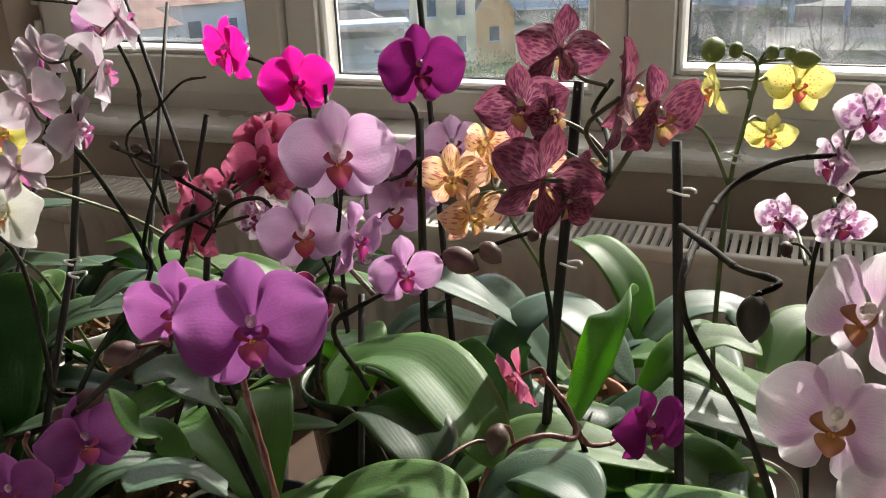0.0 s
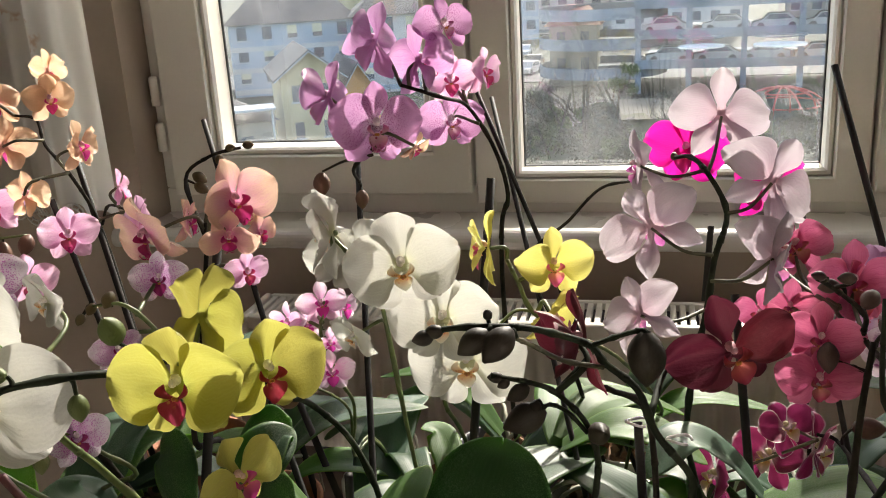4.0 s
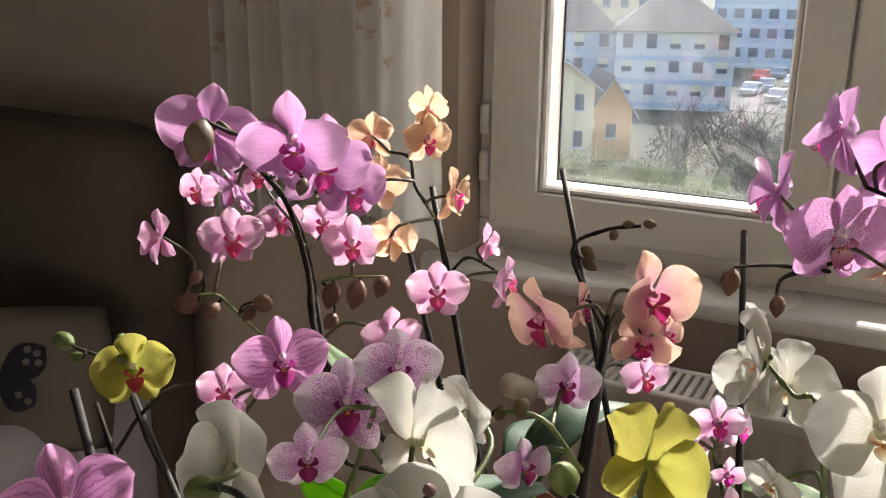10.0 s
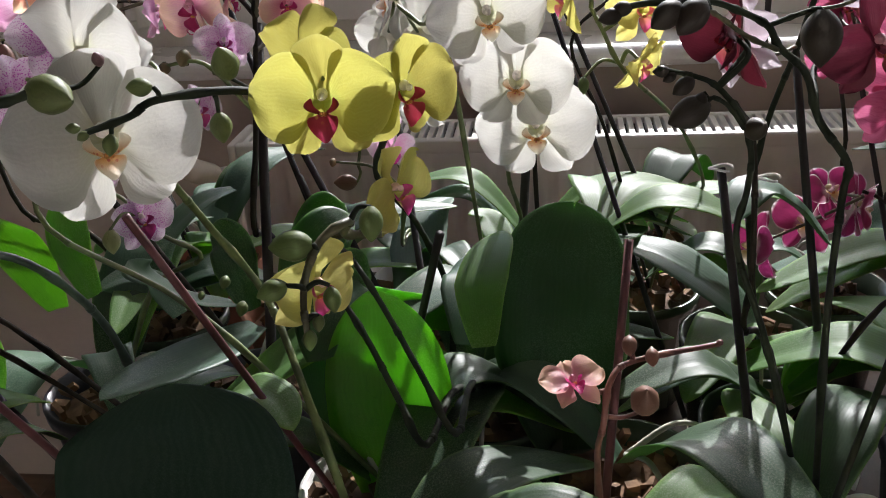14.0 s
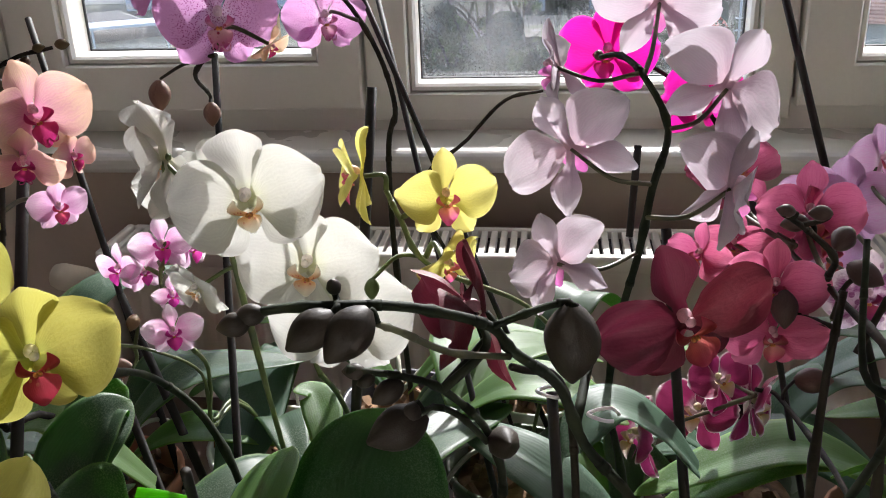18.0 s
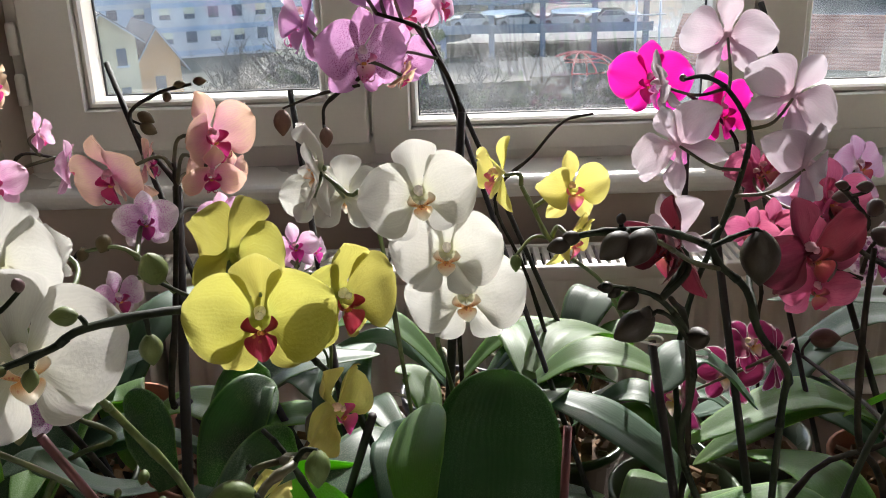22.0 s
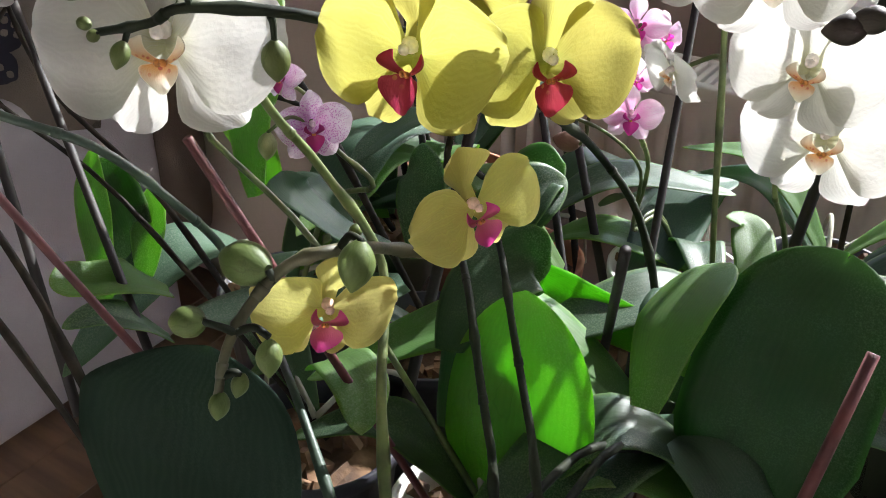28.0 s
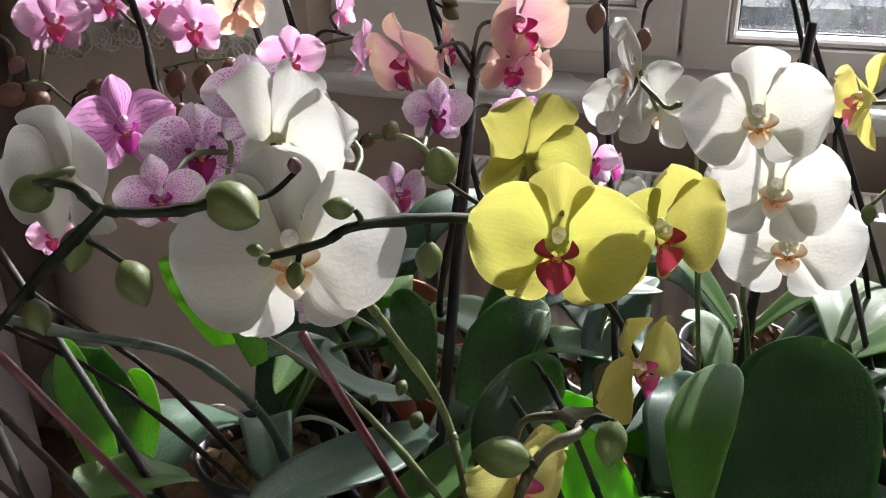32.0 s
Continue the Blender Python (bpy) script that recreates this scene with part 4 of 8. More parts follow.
for a, b in zip(cols, cols[1:]):
    for k in range(4):
        bm.faces.new((a[k], b[k], b[k + 1], a[k + 1]))
part("front_panel", bm, M_RAD, radiator)
part("back_panel", boxed(RX0 + 0.02, RY1 - 0.018, 0.14, RX1 - 0.02, RY1 - 0.004, RZ - 0.012), M_RAD_IN, radiator)
for x in (RX0, RX1 - 0.012):
    part("side_cover", boxed(x, RY0, 0.13, x + 0.012, RY1, RZ, 0.004), M_RAD, radiator)
part("grille_rail", boxed(RX0 + 0.012, RY0, RZ - 0.022, RX1 - 0.012, RY0 + 0.016, RZ, 0.004), M_RAD, radiator)
part("grille_rail", boxed(RX0 + 0.012, RY1 - 0.012, RZ - 0.022, RX1 - 0.012, RY1, RZ, 0.004), M_RAD, radiator)
slat = mesh_of(boxed(-0.0042, RY0 + 0.015, -0.012, 0.0042, RY1 - 0.011, 0.0, 0.001, 1), "slat")
for i in range(128):
    x = RX0 + 0.022 + i * 0.0132
    if x < RX1 - 0.016:
        part_of("slat", slat, M_RAD, radiator, "", False, Matrix.Translation((x, 0, RZ - 0.002)))
fins = bmesh.new()
for i in range(42):
    x = RX0 + 0.03 + i * 0.04
    if x < RX1 - 0.02:
        box(fins, x, RY0 + 0.02, 0.16, x + 0.002, RY1 - 0.02, RZ - 0.05)
part("fins", fins, M_RAD_IN, radiator, "", False)
valve = thing("radiator_valve", RX0 - 0.05, 1.235, RZ - 0.07, "cream thermostatic valve beside the radiator", "valve")
vb = bmesh.new()
lathe(vb, [(0.0, -0.03), (0.017, -0.03), (0.019, -0.02), (0.019, 0.015), (0.016, 0.024), (0.0, 0.026)], 16)
bmesh.ops.transform(vb, matrix=pose(RX0 - 0.06, 1.215, RZ - 0.055, 60, 0, -30), verts=vb.verts)
part("valve_head", vb, M_BRASS, valve)
part("pipe", tube(bmesh.new(), [Vector((RX0 + 0.01, 1.24, RZ - 0.065)), Vector((RX0 - 0.03, 1.24, RZ - 0.065)), Vector((RX0 - 0.055, 1.238, RZ - 0.07)), Vector((RX0 - 0.06, 1.24, RZ - 0.1)), Vector((RX0 - 0.06, 1.24, 0.01))], 0.011, 0.011, 10), M_RAD, valve)

# low table under the pots
table = thing("table", -0.5, 0.7, 0.0, "low dark wooden table full of orchid pots", "table")
part("tabletop", boxed(-1.205, 0.24, TABLE_Z - 0.03, 0.62, 1.12, TABLE_Z, 0.004), M_TABLE, table)
for x in (-1.17, 0.51):
    for y in (0.27, 1.01):
        part("leg", boxed(x, y, 0.006, x + 0.06, y + 0.06, TABLE_Z - 0.03, 0.004), M_TABLE, table)

# ---- curtain and sofa beside the window ----
def curtain_material():
    m, nt, b = mat_base("lace_curtain")
    vec = coords(nt)
    motif = nt.nodes.new("ShaderNodeTexVoronoi")
    motif.inputs["Scale"].default_value = 9.0
    link(nt, vec, motif.inputs["Vector"])
    ring = math_node(nt, "SUBTRACT", 1.0, smooth_step(nt, math_node(nt, "ABSOLUTE", math_node(nt, "SUBTRACT", motif.outputs["Distance"], 0.24)), 0.02, 0.08))
    petal = math_node(nt, "MULTIPLY", ring, smooth_step(nt, noise_tex(nt, vec, 60, 2), 0.42, 0.58))
    col = mix_col(nt, petal, (0.84, 0.82, 0.78), (0.66, 0.50, 0.38))
    link(nt, col, b.inputs["Base Color"])
    b.inputs["Roughness"].default_value = 0.9
    weave = noise_tex(nt, vec, 900, 2)
    bump(nt, b, weave, 0.3, 0.0005)
    tr, cl = nt.nodes.new("ShaderNodeBsdfTranslucent"), nt.nodes.new("ShaderNodeBsdfTransparent")
    link(nt, col, tr.inputs["Color"])
    m1, m2 = nt.nodes.new("ShaderNodeMixShader"), nt.nodes.new("ShaderNodeMixShader")
    m1.inputs[0].default_value = 0.6
    link(nt, b.outputs[0], m1.inputs[1])
    link(nt, tr.outputs[0], m1.inputs[2])
    m2.inputs[0].default_value = 0.14
    link(nt, m1.outputs[0], m2.inputs[1])
    link(nt, cl.outputs[0], m2.inputs[2])
    link(nt, m2.outputs[0], nt.nodes["Material Output"].inputs["Surface"])
    return m


M_CURTAIN = curtain_material()
curtain = thing("curtain", -1.65, 1.26, 0.9, "white lace curtain with pale embroidered flowers and scalloped hem", "curtain")
bm = bmesh.new()
cols = []
NC = 150
for i in range(NC + 1):
    u = i / NC
    x = -1.90 + 0.455 * u + 0.045 * max(0.0, u - 0.5) * 2
    rows_of = []
    for j in range(25):
        v = j / 24
        spread = 1.0 - 0.05 * v
        hem = 0.885 + 0.018 * abs(math.sin(math.pi * u * 11)) + 0.05 * math.sin(2.2 * u)
        z = 2.6 + (hem - 2.6) * v
        flat = min(1.0, max(0.0, (u - 0.55) / 0.35))
        y = 1.275 - 0.085 * flat * flat * (3 - 2 * flat) + (0.026 + 0.012 * math.sin(9 * u)) * (1 - 0.8 * flat) * math.sin(2 * math.pi * (8.5 * u + 0.35 * math.sin(5 * u)) + 0.7 * v) + 0.012 * math.sin(3 * v + 8 * u)
        rows_of.append(bm.verts.new((x * spread + (1 - spread) * -1.5 + 0.03 * v * u, y, z)))
    cols.append(rows_of)
for a, b in zip(cols, cols[1:]):
    for j in range(24):
        bm.faces.new((a[j], b[j], b[j + 1], a[j + 1]))
part("cloth", bm, M_CURTAIN, curtain)
lace = bmesh.new()
for k in range(22):
    u = (k + 0.5) / 22
    cx = -1.875 + 0.43 * u
    cz = 0.892 + 0.05 * math.sin(2.2 * u) + 0.01 * math.sin(k * 2.1)
    cy = 1.268 + 0.026 * math.sin(2 * math.pi * 8.5 * u + 0.7) * (1 if u < 0.6 else 0.2) - 0.085 * min(1.0, max(0.0, (u - 0.55) / 0.35))
    for r in (0.019, 0.011):
        ring = [Vector((cx + r * math.cos(a), cy, cz + r * math.sin(a))) for a in (2 * math.pi * q / 14 for q in range(15))]
        tube(lace, ring, 0.0016, 0.0016, 5, cap=False)
    for q in range(8):
        a = 2 * math.pi * q / 8
        tube(lace, [Vector((cx + 0.011 * math.cos(a), cy, cz + 0.011 * math.sin(a))), Vector((cx + 0.019 * math.cos(a), cy, cz + 0.019 * math.sin(a)))], 0.0012, 0.0012, 4, cap=False)
part("lace_hem", lace, M_CURTAIN, curtain, "scalloped lace edging")
part("curtain_rail", tube(bmesh.new(), [Vector((-1.98, 1.275, 2.61)), Vector((0.9, 1.275, 2.61))], 0.012, 0.012, 10), M_PVC, curtain)

sofa = thing("sofa", -2.5, 0.9, 0.0, "grey velour sofa with a broad arm beside the window", "sofa")


def cushion_block(x0, y0, z0, x1, y1, z1, r=0.05, puff=0.02):
    bm = boxed(x0, y0, z0, x1, y1, z1, bevel=r, seg=5)
    bmesh.ops.subdivide_edges(bm, edges=[e for e in bm.edges if e.calc_length() > 0.15], cuts=5, use_grid_fill=True)
    c = Vector(((x0 + x1) / 2, (y0 + y1) / 2, (z0 + z1) / 2))
    for v in bm.verts:
        d = v.co - c
        v.co += d.normalized() * (puff * (noise.noise(v.co * 5.0) * 0.5))
    return bm


part("seat", cushion_block(-3.2, 0.35, 0.14, -2.14, 1.14, 0.44), M_SOFA, sofa)
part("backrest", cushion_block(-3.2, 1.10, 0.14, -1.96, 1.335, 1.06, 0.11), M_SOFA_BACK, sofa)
part("arm", cushion_block(-2.16, 0.40, 0.012, -1.957, 1.17, 0.62, 0.045, 0.008), M_SOFA, sofa)
pillow = thing("cushion", -2.02, 1.0, 0.555, "beige cushion printed with a large dark butterfly", "cushion")


def pillow_mesh(w, h, d):
    bm = bmesh.new()
    uvs = 14
    for s in (1, -1):
        grid = []
        for j in range(uvs + 1):
            row = []
            for i in range(uvs + 1):
                u, v = 2 * i / uvs - 1, 2 * j / uvs - 1
                t = max(0.0, (1 - u ** 4) * (1 - v ** 4)) ** 0.5
                row.append(bm.verts.new((u * w * (1 - 0.06 * v * v), s * d * t, v * h * (1 - 0.06 * u * u))))
            grid.append(row)
        for a, b in zip(grid, grid[1:]):
            for i in range(uvs):
                q = (a[i], a[i + 1], b[i + 1], b[i])
                bm.faces.new(q if s < 0 else q[::-1])
    bmesh.ops.remove_doubles(bm, verts=bm.verts, dist=1e-5)
    return bm


PILLOW_AT = pose(-2.05, 0.93, 0.665, -16, 0, 38)
bm = pillow_mesh(0.17, 0.125, 0.055)
bmesh.ops.transform(bm, matrix=PILLOW_AT, verts=bm.verts)
part("cover", bm, M_CUSHION, pillow)
bm = bmesh.new()
for s in (-1, 1):
    for ang, ln, wd in ((36, 0.088, 0.030), (-38, 0.066, 0.028)):
        sheet(bm, wd, ln, PILLOW_AT @ pose(0.006 * s, -0.063, 0.01, 90, 0, 0) @ pose(0, 0, 0, 0, 0, -s * (90 - ang)), 0.0, 0.0, 0.0, 0.62, 0.6, 6, 6)
part("butterfly_print", bm, M_PRINT, pillow, "dark butterfly print")
bm = bmesh.new()
for s in (-1, 1):
    for ang, d0 in ((36, 0.045), (36, 0.066), (24, 0.06), (48, 0.06), (-38, 0.03), (-38, 0.048)):
        sheet(bm, 0.006, 0.013, PILLOW_AT @ pose(0.006 * s, -0.0635, 0.01, 90, 0, 0) @ pose(0, 0, 0, 0, 0, -s * (90 - ang)) @ pose(0, d0, 0.0015), 0, 0, 0, 0.5, 0.6, 4, 4)
part("wing_spots", bm, M_CUSHION, pillow, "pale wing spots")

# ---- the town outside ----
GROUND_Z = -10.75
HERE = Vector((-0.65, 0.0, 0.0))


def polar(azimuth, dist, z=GROUND_Z):
    return Vector((HERE.x + dist * math.sin(radians(azimuth)), HERE.y + dist * math.cos(radians(azimuth)), z))


M_GROUND = surface("rough_ground", (0.045, 0.040, 0.028), 0.95, 0.3, 0.12, 2.0, 0.6, second=(0.036, 0.044, 0.02))
M_ASPHALT = surface("asphalt", (0.06, 0.06, 0.06), 0.9, 0.15, 0.3, 20, 0.3)
M_BLUE = surface("blue_render", (0.30, 0.35, 0.41), 0.9, 0.08, 0.3, 10, 0.1)
M_PALE = surface("pale_render", (0.45, 0.43, 0.42), 0.9, 0.08, 0.3, 10, 0.1)
M_CREAM = surface("cream_render", (0.50, 0.40, 0.25), 0.9, 0.08, 0.3, 10, 0.1)
M_BEIGE = surface("beige_render", (0.27, 0.25, 0.22), 0.9, 0.1, 0.3, 10, 0.1)
M_ORANGE = surface("orange_render", (0.66, 0.36, 0.16), 0.9, 0.1, 0.3, 10, 0.1)
M_CONCRETE = surface("concrete", (0.17, 0.20, 0.24), 0.9, 0.14, 0.3, 8, 0.2)
M_TILE = surface("roof_tile", (0.40, 0.17, 0.11), 0.85, 0.2, 0.8, 14, 0.5, second=(0.46, 0.24, 0.16))
M_SLATE = surface("dark_roof", (0.075, 0.062, 0.058), 0.85, 0.2, 0.8, 14, 0.4)
M_PANE = surface("far_window", (0.10, 0.12, 0.15), 0.15, 0.3, 0.5, 4, 0.0)
M_TRIM = surface("far_white", (0.38, 0.39, 0.40), 0.6, 0.05, 0.5, 4, 0.0)
M_BRUSH = surface("dry_brush", (0.11, 0.085, 0.062), 0.95, 0.3, 0.5, 9, 0.3)
M_BARKWOOD = surface("tree_bark", (0.10, 0.085, 0.07), 0.95, 0.3, 1.0, 20, 0.6)
M_FOLIAGE = leafy("foliage", (0.05, 0.08, 0.022), (0.09, 0.12, 0.035), glow=0.35, rough=0.6)
M_REDPAINT = surface("red_paint", (0.45, 0.06, 0.05), 0.5, 0.1)
M_BLIND = surface("pale_blind", (0.55, 0.50, 0.36), 0.8, 0.15, 0.4, 5, 0.0)
# decks stand in shade; the warm white puts sunlight into their colour
M_DECK = surface("deck_painted_sunlit", (0.90, 0.84, 0.74), 0.8, 0.1, 0.4, 8, 0.1)
M_PLANK = surface("old_boards", (0.19, 0.15, 0.105), 0.9, 0.3, 1.0, 12, 0.5, stretch=(1, 8, 1))

land = part("ground", boxed(-700, -700, GROUND_Z - 0.5, 700, 1400, GROUND_Z), M_GROUND, None, "", False)
tagged(land, "rough grassy ground between the houses", "ground", kind="structure")
road = part("road", boxed(-60, 95, GROUND_Z, 60, 112, GROUND_Z + 0.06), M_ASPHALT, None, "", False)
tagged(road, "grey asphalt street", "road", kind="structure")


def house(name, azimuth, dist, width, depth, height, wall, turn=0.0, cols_n=3, rows_n=2, roof=None, rise=1.6, label="", stripes=None, win=(1.0, 1.3), base=0.8, hip=True, frames=True, gable=False, blinds=0, courses=0):
    """A house with its walls, storeys of windows and roof; its front looks back at the window."""
    at = polar(azimuth, dist)
    ob = thing(name, at.x, at.y, at.z, label, "building")
    m = pose(at.x, at.y, at.z, 0, 0, -azimuth + turn)
    part("wall", boxed(-width / 2, 0, 0, width / 2, depth, height), wall, ob, "", False, m)
    if stripes:
        for k in range(rows_n):
            zb = base + (height - base) * k / rows_n
            part("band", boxed(-width / 2 - 0.02, -0.06, zb - 0.55, width / 2 + 0.02, 0.0, zb - 0.05), stripes, ob, "", False, m)
    pane_mesh, rim_mesh = mesh_of(boxed(-win[0] / 2, -0.02, 0, win[0] / 2, 0.05, win[1]), "window"), mesh_of(boxed(-win[0] / 2 - 0.1, -0.05, -0.1, win[0] / 2 + 0.1, -0.005, 0.02), "sill")
    blind_mesh = mesh_of(boxed(-win[0] / 2, -0.035, win[1] * 0.35, win[0] / 2, -0.022, win[1]), "blind")
    for i in range(cols_n):
        for k in range(rows_n):
            x, z = -width / 2 + width * (i + 0.5) / cols_n, base + (height - base) * (k + 0.28) / rows_n
            w = part_of("window", pane_mesh, M_PANE, ob, "", False, m @ Matrix.Translation((x, -0.01, z)))
            if blinds and (i * 5 + k * 3) % 7 < blinds:
                part_of("blind", blind_mesh, M_BLIND, w, "", False, m @ Matrix.Translation((x, -0.01, z)))
            if frames:
                part_of("sill", rim_mesh, M_TRIM, w, "", False, m @ Matrix.Translation((x, -0.01, z)))
    if roof:
        bm = bmesh.new()
        o, inset = 0.5, (min(width, depth) * 0.35 if hip else -0.0)
        if gable:
            prism = bmesh.new()
            tri = [[prism.verts.new(c) for c in ((-width / 2, y, height), (width / 2, y, height), (0, y, height + rise))] for y in (0.0, depth)]
            prism.faces.new(tri[0])
            prism.faces.new(tri[1][::-1])
            part("gable", prism, wall, ob, "", False, m)
            for s in (-1, 1):
                slab = bmesh.new()
                run, t = width / 2 + o, 0.16
                low = height - rise * o / (width / 2)
                c = [(0, height + rise), (s * run, low), (s * run, low + t), (0, height + rise + t)]
                ends_of = [[slab.verts.new((px, y, pz)) for px, pz in c] for y in (-o, depth + o)]
                for q in range(4):
                    slab.faces.new((ends_of[0][q], ends_of[0][(q + 1) % 4], ends_of[1][(q + 1) % 4], ends_of[1][q]))
                slab.faces.new(ends_of[0])
                slab.faces.new(ends_of[1])
                bmesh.ops.recalc_face_normals(slab, faces=slab.faces)
                part("roof", slab, roof, ob, "", False, m)
                part("bargeboard", tube(bmesh.new(), [Vector((0, -o - 0.03, height + rise + 0.02)), Vector((s * run, -o - 0.03, low + 0.02))], 0.05, 0.05, 4), M_TRIM, ob, "pale bargeboard", False, m)
            return ob, m
        if courses:
            for k in range(courses):
                f = (k + 0.5) / courses
                zc, yc = height + rise * f + 0.02, -o + (depth / 2 + o) * f
                half = width / 2 + o - inset * f
                part("tile_course", tube(bmesh.new(), [Vector((-half, yc, zc)), Vector((half, yc, zc))], 0.055, 0.055, 5), roof, ob, "", False, m)
        a = [bm.verts.new(c) for c in ((-width / 2 - o, -o, height), (width / 2 + o, -o, height), (width / 2 + o, depth + o, height), (-width / 2 - o, depth + o, height))]
        r = [bm.verts.new(c) for c in ((-width / 2 - o + inset, depth / 2, height + rise), (width / 2 + o - inset, depth / 2, height + rise))]
        bm.faces.new((a[0], a[1], r[1], r[0]))
        bm.faces.new((a[2], a[3], r[0], r[1]))
        bm.faces.new((a[1], a[2], r[1]))
        bm.faces.new((a[3], a[0], r[0]))
        bm.faces.new(a[::-1])
        part("roof", bm, roof, ob, "", False, m)
    return ob, m


house("apartment_building", -14.4, 95, 11.5, 11, 7.7, M_PALE, 4, 5, 3, M_SLATE, 3.0, "white apartment block with cream blinds and a dark roof", M_BLUE, (1.0, 1.4), blinds=4)
house("apartment_building", -21.6, 99, 13, 10, 7.4, M_BLUE, 0, 5, 3, M_SLATE, 3.4, "pale blue apartment wing with a dark roof", M_PALE, (1.0, 1.3), blinds=3)
house("house", -20.8, 62, 3.9, 9, 5.7, M_CREAM, 6, 2, 2, M_SLATE, 1.5, "cream house with small windows and a brown gable roof", None, (0.6, 1.1), gable=True)
house("house", -17.9, 66, 2.9, 8, 3.6, M_ORANGE, 10, 1, 1, M_SLATE, 2.2, "small orange house with a dark gable roof", None, (0.7, 1.0), gable=True)
house("apartment_building", -9.5, 150, 15, 12, 21, M_BLUE, 0, 6, 7, None, 0, "tall blue and white apartment block in the distance", M_TRIM, (1.4, 1.4))
house("apartment_building", -4.2, 160, 14, 12, 16, M_PALE, 0, 5, 5, None, 0, "grey apartment block in the distance", M_CONCRETE, (1.4, 1.4))
house("house", -4.6, 92, 4.6, 8, 5.8, M_BEIGE, -6, 2, 2, M_TILE, 1.8, "plain beige building with a red tiled roof", None, (0.8, 1.2))
house("apartment_building", -17.5, 170, 22, 12, 17, M_CREAM, 0, 7, 5, M_TILE, 2.5, "cream apartment block with a tiled roof in the distance", None, (1.3, 1.4))
house("apartment_building", 1.5, 150, 20, 12, 18, M_PALE, 0, 7, 5, None, 0, "white apartment block behind the car park", M_BLUE, (1.4, 1.4))
house("apartment_building", 12, 165, 26, 12, 15, M_BEIGE, 0, 8, 4, M_TILE, 2.5, "beige apartment block behind the car park", None, (1.4, 1.4))
house("apartment_building", 23, 140, 24, 12, 14, M_PALE, 0, 7, 4, M_TILE, 2.5, "white apartment block with a tiled roof", None, (1.4, 1.4))
house("house", 18.6, 48, 9.0, 8, 4.7, M_BEIGE, -6, 3, 1, M_TILE, 2.1, "house with a red tiled roof and small balcony", None, (0.9, 1.1), hip=False, courses=16)
house("house", -26.5, 58, 6.4, 8, 3.4, M_BEIGE, 10, 2, 1, M_SLATE, 1.2, "low beige house with a dark roof", None, (0.8, 1.0))
house("house", -35.0, 74, 11, 8, 4.4, M_PALE, 8, 4, 1, M_TILE, 2.4, "white house with a broad red tiled roof")
house("house", -40.5, 66, 8, 8, 3.8, M_PALE, 12, 3, 1, M_TILE, 2.4, "white house with a faded red roof")
house("house", -30.5, 92, 9, 8, 6.0, M_CREAM, 0, 3, 2, M_SLATE, 1.6, "cream house with a grey roof")

# terrace wall and canopy below the low house
terrace = thing("terrace", polar(-25.2, 54).x, polar(-25.2, 54).y, GROUND_Z, "stepped beige terrace with a white canopy", "terrace")
m = pose(*polar(-25.2, 54), 0, 0, 28)
for k in range(6):
    part("step", boxed(-2.0, 0.5 * k, 0, 2.0, 0.5 * k + 0.5, 0.42 * (k + 1)), M_BEIGE, terrace, "", False, m)
part("canopy", boxed(-2.3, 3.0, 4.2, 2.3, 5.2, 4.35), M_TRIM, terrace, "white flat canopy", False, m)
for x in (-2.1, 2.0):
    part("post", boxed(x, 3.1, 2.4, x + 0.12, 3.22, 4.2), M_TRIM, terrace, "", False, m)

# open car park: slabs on columns and a round ramp
carpark = thing("car_park", polar(5.5, 84).x, polar(5.5, 84).y, GROUND_Z, "open concrete car park with a round ramp", "car park")
m = pose(*polar(5.5, 84), 0, 0, -5.5)
for k in range(6):
    z = 2.6 * k
    part("slab", boxed(-9.5, 0, z + 2.2, 9.5, 14, z + 2.55), M_CONCRETE, carpark, "", False, m)
    part("parapet", boxed(-9.5, -0.1, z + 2.55, 9.5, 0.08, z + 3.0), M_CONCRETE, carpark, "", False, m)
    for x in (-9.2, -4.8, -0.2, 4.4, 8.9):
        part("column", boxed(x - 0.25, 0.2, z, x + 0.25, 0.7, z + 2.2), M_CONCRETE, carpark, "", False, m)
    bm = bmesh.new()
    lathe(bm, [(3.2, 0.0), (6.0, 0.0), (6.0, 1.0), (5.85, 1.0), (5.85, 0.3), (3.2, 0.3), (3.2, 0.0)], 40, (-13.0, 5.0, z + 1.4))
    part("ramp", bm, M_CONCRETE, carpark, "", False, m)
for x, z, r in ((-3.6, 4.4, 1.9), (2.6, 4.4, 2.1)):
    part("ramp_deck", lathe(bmesh.new(), [(0.0, 0.05), (r, 0.05), (r, -0.08), (0.0, -0.08)], 36, (x, -3.4, z)), M_DECK, carpark, "round deck with sunlight painted on as warm white", False, m)
    rail = [Vector((x + r * math.cos(a), -3.4 + r * math.sin(a), z + 0.75)) for a in (2 * math.pi * q / 30 for q in range(31))]
    part("rail", tube(bmesh.new(), rail, 0.05, 0.05, 5, cap=False), M_CONCRETE, carpark, "", False, m)


